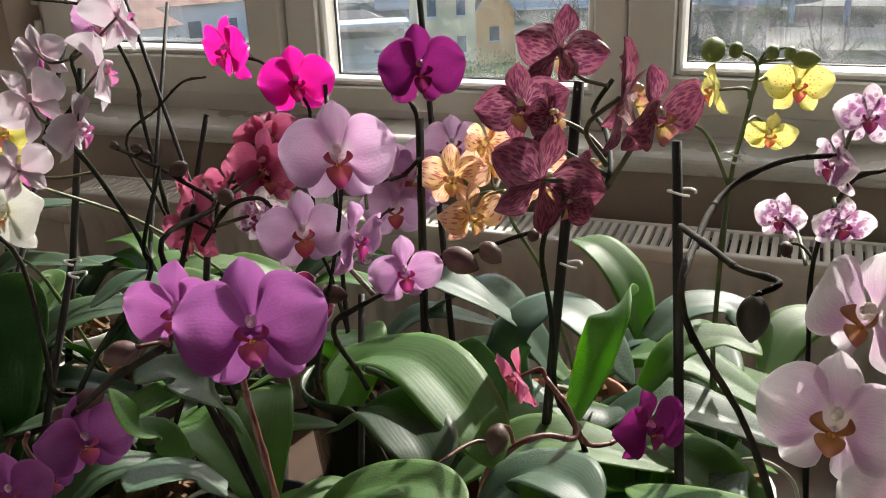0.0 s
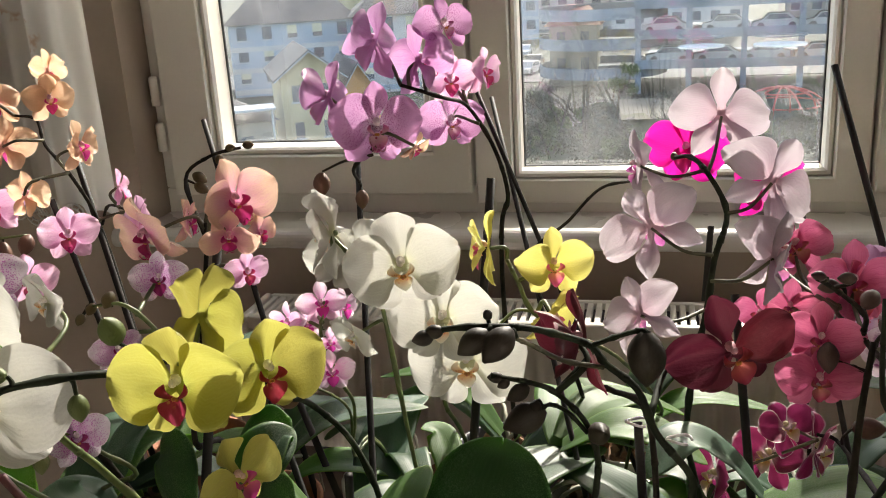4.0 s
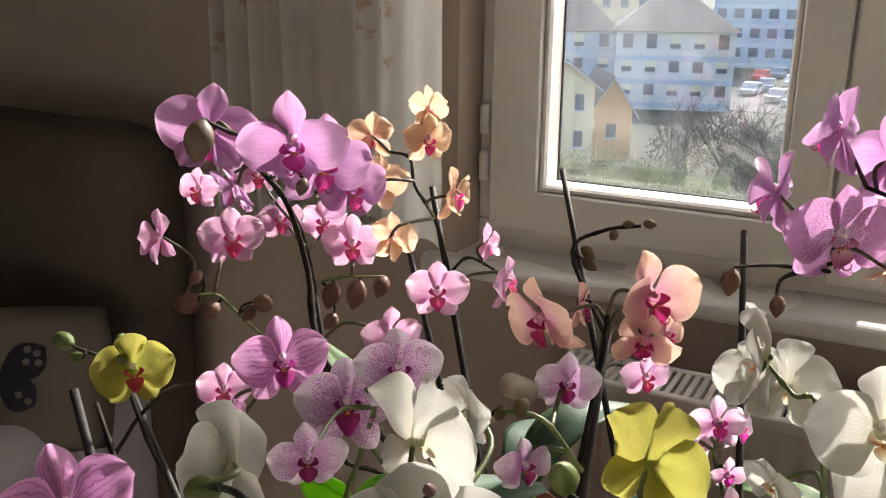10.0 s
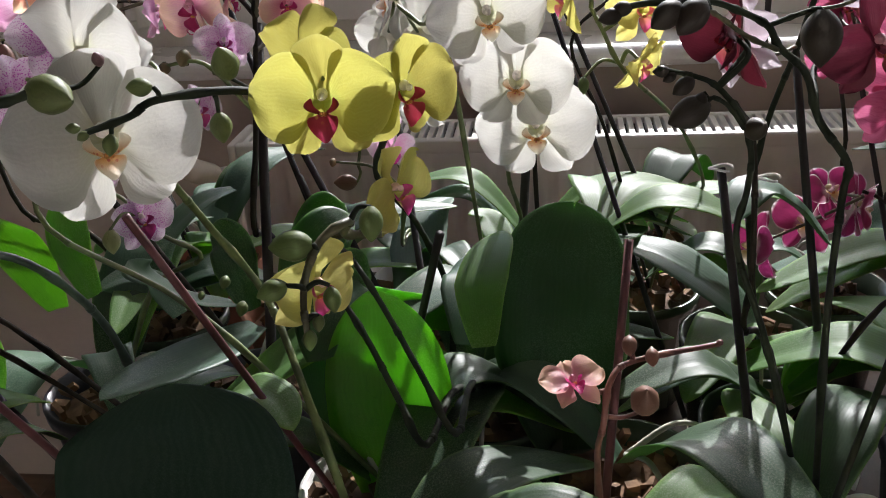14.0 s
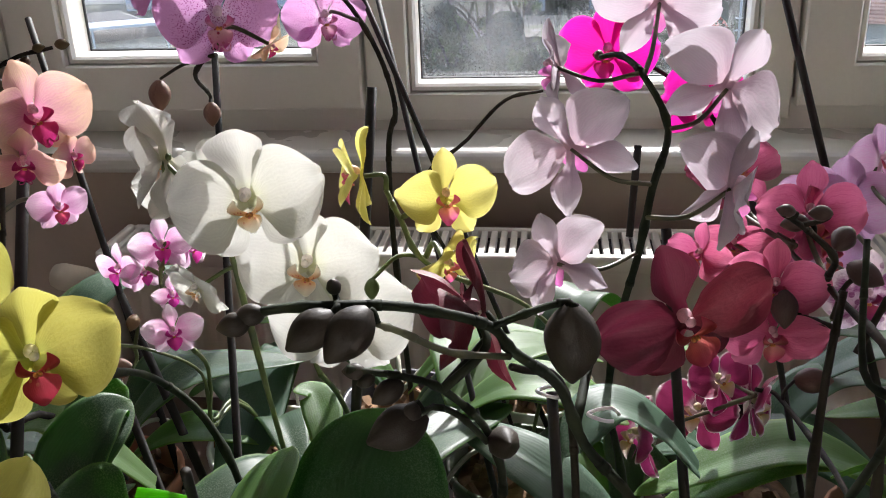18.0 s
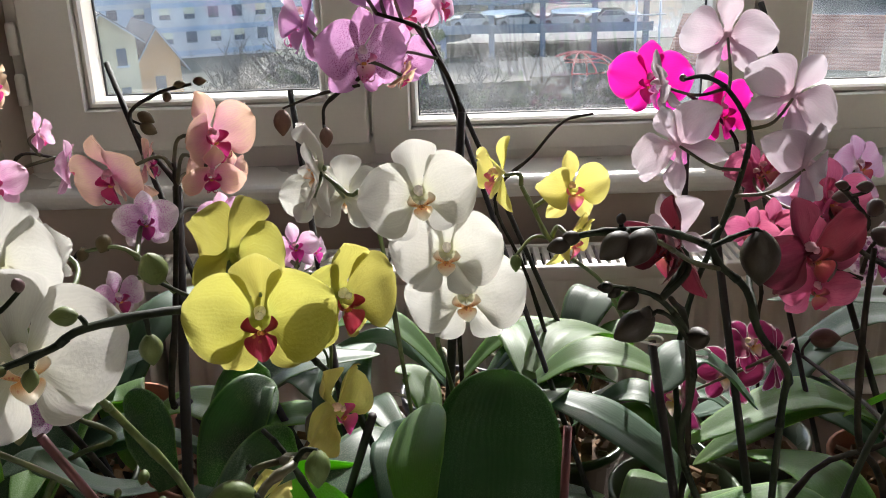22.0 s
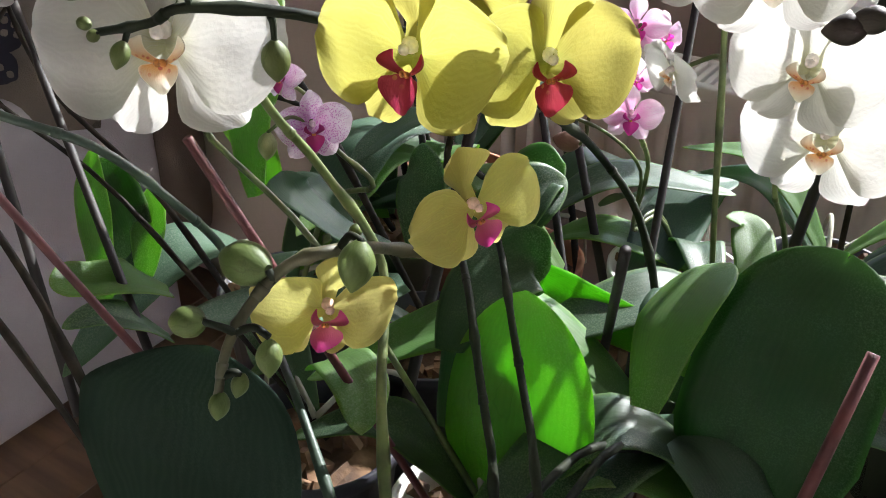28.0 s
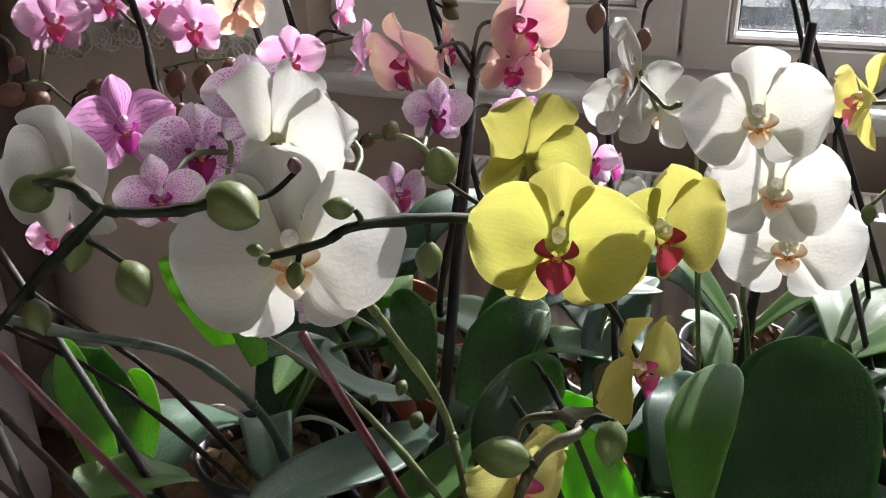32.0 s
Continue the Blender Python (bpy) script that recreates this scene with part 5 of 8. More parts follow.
def parked_car(mm, paint, label):
    """A small car: body, glass band, two near wheels; mm places it on the ground."""
    at = mm.translation
    car = thing("car", at.x, at.y, at.z, label, "car", "parked cars")
    for nm, prof, y0, y1, mat in (("body", [(-2.0, 0.25), (-2.0, 0.7), (-1.2, 0.85), (-0.7, 1.4), (0.9, 1.4), (1.5, 0.9), (2.0, 0.8), (2.0, 0.25)], 0.0, 1.7, paint), ("window", [(-1.0, 0.9), (-0.62, 1.3), (0.8, 1.3), (1.2, 0.92)], -0.02, 0.01, M_PANE)):
        bm = bmesh.new()
        sides = [[bm.verts.new((px, y, pz)) for px, pz in prof] for y in (y0, y1)]
        for q in range(len(prof)):
            w = (q + 1) % len(prof)
            bm.faces.new((sides[0][q], sides[0][w], sides[1][w], sides[1][q]))
        bm.faces.new(sides[0][::-1])
        bm.faces.new(sides[1])
        part(nm, bm, mat, car, "", False, mm)
    for wx in (-1.3, 1.25):
        part("wheel", lathe(bmesh.new(), [(0.0, -0.05), (0.32, -0.05), (0.32, 0.12), (0.0, 0.12)], 14), M_SEAL, car, "", False, mm @ pose(wx, 0.05, 0.32, 90))


for x, z, tint in ((-6.6, 2.55, 0), (-2.4, 2.55, 1), (1.6, 2.55, 0), (6.0, 2.55, 1), (-7.0, 5.15, 1), (-1.8, 5.15, 0), (2.4, 5.15, 0), (6.6, 5.15, 1), (-3.0, 7.75, 0), (2.0, 7.75, 1)):
    parked_car(m @ Matrix.Translation((x, 1.4, z)), M_TRIM if tint == 0 else M_PALE, "pale parked car in the open car park" if tint else "white parked car in the open car park")
for az, dist, turn, paint, label in ((-9.4, 112, 84, M_TRIM, "white car parked on the street"), (-8.6, 118, 95, M_CONCRETE, "grey car parked on the street"), (-7.9, 106, 80, M_PALE, "pale car parked on the street"), (-7.2, 124, 92, M_TRIM, "white car parked on the street"), (-6.5, 110, 88, M_SEAL, "black car parked on the street"), (-9.0, 130, 86, M_REDPAINT, "red car parked on the street"), (-8.1, 135, 90, M_CONCRETE, "grey car parked on the street"), (-6.9, 103, 76, M_PALE, "pale car parked on the street")):
    parked_car(pose(*polar(az, dist, GROUND_Z + 0.06), 0, 0, turn), paint, label)

# sheds with boards, poles and a red climbing frame in the yard
for az, dist, w, label in ((1.5, 62, 7.0, "low shed with a weathered board roof"), (5.6, 64, 3.5, "small shed with an old board roof")):
    at = polar(az, dist)
    shed = thing("shed", at.x, at.y, GROUND_Z, label, "shed")
    m = pose(at.x, at.y, at.z, 0, 0, -az + 6)
    part("wall", boxed(-w / 2, 0, 0, w / 2, 3, 1.6), M_PLANK, shed, "", False, m)
    n = int(w / 0.3)
    board = mesh_of(boxed(-0.135, -0.3, 0, 0.135, 3.6, 0.04), "board")
    for k in range(n):
        part_of("board", board, M_PLANK, shed, "", False, m @ pose(-w / 2 + 0.3 * k + 0.15, 0, 1.62 + 0.015 * (k % 3), 12))
frame_at = polar(7.6, 70)
dome = thing("climbing_frame", frame_at.x, frame_at.y, GROUND_Z, "red metal dome climbing frame in the yard", "climbing frame")
for k in range(5):
    arc = [frame_at + Vector((3.4 * math.cos(a) * math.cos(k * math.pi / 5), 3.4 * math.cos(a) * math.sin(k * math.pi / 5), 2.4 * math.sin(a))) for a in (math.pi * q / 14 for q in range(15))]
    part("arch", tube(bmesh.new(), arc, 0.07, 0.07, 6), M_REDPAINT, dome)
for zz, rr in ((1.2, 2.94), (2.05, 1.75)):
    part("hoop", tube(bmesh.new(), [frame_at + Vector((rr * math.cos(a), rr * math.sin(a), zz)) for a in (2 * math.pi * q / 24 for q in range(25))], 0.06, 0.06, 6), M_REDPAINT, dome)
mast_at = polar(11.6, 56)
mast = thing("pole_frame", mast_at.x, mast_at.y, GROUND_Z, "white steel pole frame with cross bars", "pole")
for dx in (-0.7, 0.7):
    part("pole", tube(bmesh.new(), [mast_at + Vector((dx, 0, 0)), mast_at + Vector((dx, 0, 8.0))], 0.07, 0.07, 8), M_TRIM, mast)
for zz in (2.2, 2.9, 3.6, 6.4):
    part("cross_bar", tube(bmesh.new(), [mast_at + Vector((-1.0, 0, zz)), mast_at + Vector((1.0, 0, zz))], 0.05, 0.05, 6), M_TRIM, mast)


def branch(bm, rng, p, way, length, r, level):
    line = [p]
    for _ in range(4):
        way = (way + Vector((rng.uniform(-0.3, 0.3), rng.uniform(-0.3, 0.3), rng.uniform(-0.08, 0.22)))).normalized()
        line.append(line[-1] + way * length / 4)
    tube(bm, line, r, r * 0.55, 5, cap=False)
    if level:
        for _ in range(rng.randint(3, 4)):
            q = line[rng.randint(1, 4)]
            d = (way + Vector((rng.uniform(-1, 1), rng.uniform(-1, 1), rng.uniform(-0.3, 0.7)))).normalized()
            branch(bm, rng, q, d, length * rng.uniform(0.55, 0.8), r * 0.55, level - 1)


def bare_tree(azimuth, dist, height, seed, base=GROUND_Z):
    at = polar(azimuth, dist, base)
    rng = random.Random(seed)
    tree = thing("tree", at.x, at.y, at.z, "bare winter tree with spreading dark branches", "tree")
    part("trunk", tube(bmesh.new(), glide([at, at + Vector((0.1, 0, height * 0.12)), at + Vector((0.0, 0.1, height * 0.25))], 4), height * 0.035, height * 0.026, 8), M_BARKWOOD, tree)
    for k in range(5):
        a = 2 * math.pi * k / 5 + rng.random()
        bm = bmesh.new()
        branch(bm, rng, at + Vector((0, 0.05, height * 0.24)), Vector((0.8 * math.cos(a), 0.8 * math.sin(a), rng.uniform(0.5, 1.1))).normalized(), height * 0.42, height * 0.017, 3)
        part("limb", bm, M_BARKWOOD, tree)


bare_tree(-9.9, 58, 5.6, 3)
bare_tree(-12.6, 66, 5.0, 5)
bare_tree(-6.2, 64, 4.6, 8)
bare_tree(1.6, 60, 3.8, 13)
bare_tree(-13.8, 60, 4.4, 17)


def bush(azimuth, dist, w, h, n, seed, material, name="bush", label="rounded green shrub in the yard", leaf_size=0.16):
    """A shrub: short stems and many small leaves set at random in an uneven crown."""
    at = polar(azimuth, dist)
    rng = random.Random(seed)
    ob = thing(name, at.x, at.y, at.z, label, "bush")
    bm = bmesh.new()
    for _ in range(9):
        a = rng.uniform(0, 6.28)
        tube(bm, [at, at + Vector((0.2 * w * math.cos(a), 0.2 * w * math.sin(a), h * 0.5)), at + Vector((0.4 * w * math.cos(a + 0.4), 0.4 * w * math.sin(a + 0.4), h * rng.uniform(0.6, 1.0)))], 0.05, 0.02, 5, cap=False)
    part("stems", bm, M_BARKWOOD, ob)
    lumps = [(Vector((rng.uniform(-0.42, 0.42) * w, rng.uniform(-0.3, 0.3) * w, rng.uniform(0.3, 0.8) * h)), rng.uniform(0.16, 0.3) * w) for _ in range(9)]
    verts, faces = [], []
    for _ in range(n):
        c, r = rng.choice(lumps)
        d = Vector((rng.gauss(0, 1), rng.gauss(0, 1), rng.gauss(0, 0.8))).normalized() * r * rng.uniform(0.5, 1.05)
        q = at + c + d
        if q.z < GROUND_Z:
            continue
        e = Euler((rng.uniform(0, 6), rng.uniform(0, 6), rng.uniform(0, 6))).to_matrix()
        s = leaf_size * rng.uniform(0.6, 1.3)
        i = len(verts)
        verts += [q + e @ Vector(v) * s for v in ((-0.5, 0, 0), (0, -0.28, 0.05), (0.6, 0, 0), (0, 0.28, 0.05))]
        faces.append((i, i + 1, i + 2, i + 3))
    me = bpy.data.meshes.new("leaves")
    me.from_pydata(verts, [], faces)
    tagged(part_of("leaves", me, material, ob, "", False), kind="stuff")


bush(-18.2, 54, 4.2, 2.4, 2600, 11, M_FOLIAGE)
bush(-15.0, 55, 4.4, 1.9, 2400, 12, M_FOLIAGE)
bush(-21.5, 56, 3.2, 1.8, 1500, 13, M_FOLIAGE)
bush(-16.6, 51, 4.6, 1.8, 2400, 14, M_FOLIAGE)
bush(-12.0, 52, 4.4, 1.5, 2000, 15, M_FOLIAGE)
bush(-19.8, 50, 4.4, 1.7, 2200, 16, M_FOLIAGE)
for k, (az, dist, w, h) in enumerate(((-13, 62, 5, 2.4), (-9.5, 64, 5, 2.6), (-6.5, 62, 5, 2.2), (-3.2, 60, 6, 2.4), (-0.5, 66, 5, 2.6), (2.5, 68, 5, 2.2), (-5, 70, 6, 3.0), (-11, 72, 6, 2.8), (9.5, 64, 4, 1.8), (4.0, 72, 5, 2.2), (0.6, 56, 5, 1.7), (3.6, 57, 5, 1.5), (6.6, 56, 4, 1.4), (-2.6, 55, 5, 1.8), (10.5, 58, 4, 1.6), (-8.0, 56, 5, 1.8), (14.5, 60, 5, 2.0), (20.5, 56, 6, 2.2))):
    bush(az, dist, w, h, 1500, 30 + k, M_BRUSH, "bush", "leafless brownish thicket in the yard", 0.2)
bush(-1.6, 74, 2.0, 4.6, 1400, 51, M_FOLIAGE, "bush", "narrow dark green conifer", 0.2)

# ---- the orchids ----
o = orchid_plant("white_blush", 0.082, 0.462, 1, 5, 1, 0.2, leaf_color=(0, 0, 3, 1))
stalk(o, "dark", 0.0028, 0.0018, (0.092, 0.462, 0.73), (0.082, 0.462, 0.853), (0.082, 0.462, 0.895), (0.071, 0.52, 0.944), (0.058, 0.549, 1.024))
flower(o, "white_blush", 0.035, 0.48, 0.967, 0.0843, -14, 16)
twig(o, "olive", 0.0016, (0.068, 0.525, 0.96), (0.057, 0.522, 0.962), (0.036, 0.483, 0.966))
flower(o, "white_blush", 0.05, 0.538, 1.006, 0.0827, -40, 13)
twig(o, "olive", 0.0016, (0.06, 0.543, 1.008), (0.058, 0.544, 1.01), (0.053, 0.54, 1.005))
flower(o, "white_blush", 0.071, 0.457, 0.932, 0.0660, -9, 28)
twig(o, "olive", 0.0016, (0.08, 0.474, 0.905), (0.077, 0.476, 0.917), (0.072, 0.459, 0.931))
o = orchid_plant("yellow_speckled", -0.049, 0.726, 1, 5, 2, 0.2, leaf_color=(0, 1, 0))
stalk(o, "green", 0.0028, 0.0018, (-0.039, 0.726, 0.73), (-0.05, 0.726, 0.858), (-0.051, 0.725, 0.904), (-0.051, 0.768, 1.005), (-0.042, 0.798, 1.066), (-0.039, 0.814, 1.099), (-0.056, 0.812, 1.112))
stalk(o, "green", 0.002, 0.0015, (-0.051, 0.768, 1.005), (-0.071, 0.777, 1.044), (-0.088, 0.776, 1.057))
flower(o, "yellow_speckled", -0.006, 0.832, 1.08, 0.0569, 15, 9)
twig(o, "green", 0.0016, (-0.04, 0.808, 1.086), (-0.027, 0.835, 1.085), (-0.006, 0.834, 1.08))
flower(o, "yellow_speckled", -0.024, 0.808, 1.043, 0.0444, 12, -14)
twig(o, "green", 0.0016, (-0.044, 0.792, 1.054), (-0.036, 0.811, 1.055), (-0.024, 0.81, 1.043))
flower(o, "yellow_speckled", -0.07, 0.793, 1.081, 0.0476, -60, 2)
twig(o, "green", 0.0016, (-0.042, 0.801, 1.073), (-0.046, 0.803, 1.081), (-0.068, 0.794, 1.081))
bud(o, "yellow_speckled", -0.075, 0.805, 1.112, 0.0303, 0, -10)
twig(o, "green", .0013, (-0.056, 0.812, 1.112), (-0.065, 0.82, 1.114), (-0.075, 0.819, 1.114))
bud(o, "yellow_speckled", -0.057, 0.812, 1.111, 0.0182, 0, -30)
twig(o, "green", .0013, (-0.056, 0.812, 1.112), (-0.056, 0.817, 1.114), (-0.057, 0.819, 1.115))
bud(o, "yellow_speckled", -0.028, 0.822, 1.108, 0.0171, 0, -30)
twig(o, "green", .0013, (-0.039, 0.814, 1.099), (-0.034, 0.825, 1.108), (-0.028, 0.829, 1.112))
bud(o, "yellow_speckled", -0.014, 0.828, 1.107, 0.0151, 0, -30)
twig(o, "green", .0013, (-0.039, 0.814, 1.099), (-0.026, 0.83, 1.109), (-0.014, 0.834, 1.111))
bud(o, "yellow_speckled", -0.001, 0.831, 1.102, 0.0232, 90, 0)
twig(o, "green", .0013, (-0.039, 0.814, 1.099), (-0.032, 0.822, 1.101), (-0.012, 0.831, 1.102))
clip(o, -0.049, 0.78, 1.031, 0.006)
clip(o, -0.05, 0.778, 1.025, 0.006)
o = orchid_plant("purple_speckled", 0.031, 0.588, 3, 5, 3, 0.2, leaf_color=(0, 3, 1))
stalk(o, "dark", 0.0028, 0.002, (0.041, 0.588, 0.73), (-0.010, 0.53, 0.915), (-0.049, 0.465, 1.026), (-0.051, 0.531, 1.047), (-0.04, 0.598, 1.058), (-0.007, 0.613, 1.075), (0.027, 0.627, 1.077))
stalk(o, "dark", 0.0026, 0.0018, (0.041, 0.588, 0.73), (0.027, 0.663, 0.847), (0.024, 0.724, 0.884), (0.02, 0.722, 0.965), (0.032, 0.621, 1.058), (0.054, 0.634, 1.067))
stalk(o, "dark", 0.0026, 0.0016, (-0.061, 0.53, 1.054), (-0.039, 0.484, 1.06), (-0.022, 0.456, 1.061), (-0.002, 0.426, 1.069), (-0.01, 0.421, 1.064))
stake(o, -0.050, 0.585, 0.705, -0.082, 0.657, 1.072, 0.0040)
flower(o, "purple_speckled", 0.041, 0.643, 1.1, 0.0441, 6, 10)
twig(o, "olive", 0.0016, (0.027, 0.627, 1.077), (0.033, 0.647, 1.09), (0.041, 0.645, 1.1))
flower(o, "purple_speckled", 0.025, 0.624, 1.072, 0.0477, -62, 3)
twig(o, "olive", 0.0016, (0.027, 0.627, 1.077), (0.028, 0.627, 1.078), (0.026, 0.625, 1.072))
flower(o, "purple_speckled", 0.031, 0.611, 1.036, 0.0404, 22, -7)
twig(o, "olive", 0.0016, (0.03, 0.642, 1.039), (0.026, 0.637, 1.043), (0.031, 0.613, 1.036))
flower(o, "purple_speckled", -0.008, 0.844, 0.955, 0.0476, -9, 15)
twig(o, "olive", 0.0016, (0.015, 0.748, 0.95), (0.007, 0.816, 0.951), (-0.007, 0.846, 0.955))
bud(o, "purple_speckled", -0.001, 0.735, 0.966, 0.0155, 0, -30)
twig(o, "dark", .0013, (0.02, 0.722, 0.965), (0.01, 0.737, 0.97), (-0.001, 0.742, 0.969))
bud(o, "dark_red", -0.012, 0.415, 1.053, 0.0233, 0, -80)
twig(o, "dark", .0013, (-0.01, 0.421, 1.064), (-0.011, 0.419, 1.065), (-0.012, 0.417, 1.064))
clip(o, -0.075, 0.645, 1.038, 0.007)
o = orchid_plant("striped", -0.106, 0.592, 3, 5, 4, 0.2, leaf_color=(0, 0, 1, 3))
stalk(o, "deep", 0.0026, 0.002, (-0.096, 0.592, 0.73), (-0.135, 0.602, 0.841), (-0.158, 0.611, 0.874), (-0.161, 0.605, 0.945), (-0.165, 0.594, 1.004), (-0.148, 0.592, 1.049), (-0.103, 0.513, 1.081), (-0.115, 0.57, 1.097), (-0.135, 0.62, 1.101), (-0.125, 0.633, 1.12))
stake(o, -0.179, 0.616, 0.705, -0.152, 0.647, 1.115, 0.0042)
flower(o, "striped", -0.161, 0.626, 1.141, 0.066, 172, -22)
twig(o, "olive", 0.0016, (-0.127, 0.63, 1.116), (-0.149, 0.637, 1.12), (-0.162, 0.628, 1.139))
flower(o, "striped", -0.158, 0.527, 1.123, 0.0567, -4, 8, 10)
twig(o, "olive", 0.0016, (-0.11, 0.547, 1.09), (-0.131, 0.557, 1.104), (-0.158, 0.529, 1.122))
flower(o, "striped", -0.137, 0.512, 1.122, 0.0430, 75, 13)
twig(o, "olive", 0.0016, (-0.105, 0.525, 1.084), (-0.139, 0.523, 1.103), (-0.138, 0.512, 1.122))
flower(o, "striped", -0.13, 0.469, 1.096, 0.066, 160, -14, 10)
twig(o, "olive", 0.0016, (-0.103, 0.513, 1.081), (-0.121, 0.472, 1.096), (-0.131, 0.468, 1.096))
flower(o, "striped", -0.134, 0.606, 1.066, 0.0432, 82, 2)
twig(o, "olive", 0.0016, (-0.148, 0.592, 1.049), (-0.151, 0.6, 1.061), (-0.135, 0.606, 1.066))
flower(o, "striped", -0.096, 0.526, 1.133, 0.0753, 105, 5, 10)
twig(o, "olive", 0.0016, (-0.108, 0.536, 1.087), (-0.119, 0.526, 1.112), (-0.099, 0.525, 1.132))
flower(o, "striped", -0.074, 0.498, 1.129, 0.06, 42, -4, 8)
twig(o, "olive", 0.0016, (-0.103, 0.513, 1.081), (-0.086, 0.526, 1.111), (-0.074, 0.5, 1.129))
flower(o, "striped", -0.117, 0.469, 1.084, 0.0344, 124, -32)
twig(o, "olive", 0.0016, (-0.103, 0.513, 1.081), (-0.122, 0.483, 1.096), (-0.118, 0.469, 1.085))
clip(o, -0.153, 0.634, 0.977, 0.006)
o = orchid_plant("orange_striped", -0.198, 0.835, 2, 5, 5, 0.2, leaf_color=(0, 2, 0))
stalk(o, "green", 0.0022, 0.0018, (-0.188, 0.835, 0.73), (-0.2, 0.791, 0.839), (-0.201, 0.754, 0.87), (-0.208, 0.749, 0.918), (-0.233, 0.737, 0.969), (-0.224, 0.701, 1.006), (-0.235, 0.697, 1.008), (-0.25, 0.69, 1.007))
flower(o, "orange_striped", -0.279, 0.713, 1.013, 0.0617, 16, 14)
twig(o, "olive", 0.0016, (-0.25, 0.69, 1.007), (-0.269, 0.715, 1.01), (-0.28, 0.715, 1.012))
flower(o, "orange_striped", -0.252, 0.683, 0.991, 0.0620, 55, 1)
twig(o, "olive", 0.0016, (-0.25, 0.69, 1.007), (-0.257, 0.691, 1.003), (-0.254, 0.684, 0.991))
flower(o, "orange_striped", -0.258, 0.758, 1.016, 0.0564, 39, 21)
twig(o, "olive", 0.0016, (-0.231, 0.73, 0.976), (-0.257, 0.759, 0.993), (-0.259, 0.76, 1.016))
flower(o, "orange_striped", -0.204, 0.712, 1.025, 0.0572, 16, 13)
twig(o, "olive", 0.0016, (-0.224, 0.701, 1.006), (-0.217, 0.717, 1.016), (-0.205, 0.714, 1.024))
flower(o, "orange_striped", -0.252, 0.733, 1.04, 0.0508, -20, 22)
twig(o, "olive", 0.0016, (-0.235, 0.697, 1.008), (-0.238, 0.731, 1.021), (-0.251, 0.734, 1.039))
flower(o, "orange_striped", -0.22, 0.73, 0.996, 0.0346, 57, 9)
twig(o, "olive", 0.0016, (-0.229, 0.723, 0.984), (-0.23, 0.73, 0.993), (-0.221, 0.731, 0.996))
o = orchid_plant("lilac_pink", -0.275, 0.586, 0, 5, 6, 0.2, leaf_color=(0, 1, 0))
stalk(o, "dark", 0.0026, 0.0018, (-0.265, 0.586, 0.73), (-0.306, 0.563, 0.848), (-0.332, 0.545, 0.885), (-0.345, 0.578, 0.912), (-0.353, 0.621, 0.958), (-0.335, 0.607, 1.01), (-0.337, 0.622, 1.048))
stalk(o, "dark", 0.0026, 0.0016, (-0.265, 0.586, 0.73), (-0.273, 0.522, 0.9), (-0.272, 0.471, 0.98), (-0.248, 0.468, 1.005), (-0.22, 0.514, 1.013), (-0.18, 0.537, 1.028), (-0.148, 0.554, 1.037))
stake(o, -0.265, 0.452, 0.705, -0.309, 0.584, 0.954, 0.003)
stake(o, -0.302, 0.677, 0.705, -0.319, 0.74, 1.057, 0.0042)
flower(o, "lilac_pink", -0.327, 0.598, 1.062, 0.0872, 29, 12)
twig(o, "olive", 0.0016, (-0.337, 0.622, 1.048), (-0.337, 0.619, 1.056), (-0.328, 0.601, 1.061))
flower(o, "lilac_pink", -0.365, 0.597, 0.996, 0.0705, 36, 6)
twig(o, "olive", 0.0016, (-0.342, 0.612, 0.989), (-0.36, 0.614, 0.996), (-0.367, 0.6, 0.996))
flower(o, "mauve_pale", -0.257, 0.48, 1.044, 0.0537, 83, -5)
twig(o, "olive", 0.0016, (-0.242, 0.477, 1.007), (-0.265, 0.48, 1.03), (-0.259, 0.48, 1.044))
flower(o, "mauve_pale", -0.226, 0.487, 1.023, 0.0486, 35, 8)
twig(o, "olive", 0.0016, (-0.231, 0.495, 1.01), (-0.232, 0.496, 1.019), (-0.227, 0.489, 1.023))
flower(o, "lilac_pink", -0.387, 0.822, 0.937, 0.0711, 25, 15)
twig(o, "olive", 0.0016, (-0.371, 0.727, 0.947), (-0.388, 0.793, 0.941), (-0.388, 0.825, 0.937))
flower(o, "lilac_pink", -0.338, 0.868, 0.998, 0.0652, 31, 22)
twig(o, "olive", 0.0016, (-0.345, 0.771, 0.982), (-0.352, 0.837, 0.986), (-0.34, 0.87, 0.997))
flower(o, "lilac_pink", -0.396, 0.835, 0.976, 0.0592, 175, -10)
twig(o, "olive", 0.0016, (-0.376, 0.735, 0.968), (-0.388, 0.764, 0.98), (-0.397, 0.832, 0.976))
bud(o, "lilac_pink", -0.201, 0.524, 1.018, 0.0262, 90, -20)
twig(o, "dark", .0013, (-0.212, 0.519, 1.016), (-0.214, 0.521, 1.02), (-0.213, 0.524, 1.022))
bud(o, "lilac_pink", -0.183, 0.533, 1.022, 0.0207, 60, -20)
twig(o, "dark", .0013, (-0.188, 0.532, 1.025), (-0.19, 0.536, 1.025), (-0.191, 0.538, 1.025))
bud(o, "lilac_pink", -0.158, 0.547, 1.032, 0.0119, 0, -20)
twig(o, "dark", .0013, (-0.154, 0.551, 1.036), (-0.156, 0.553, 1.035), (-0.158, 0.553, 1.034))
o = orchid_plant("mauve", -0.227, 0.350, 3, 5, 7, 0.2, leaf_color=(1, 0, 3))
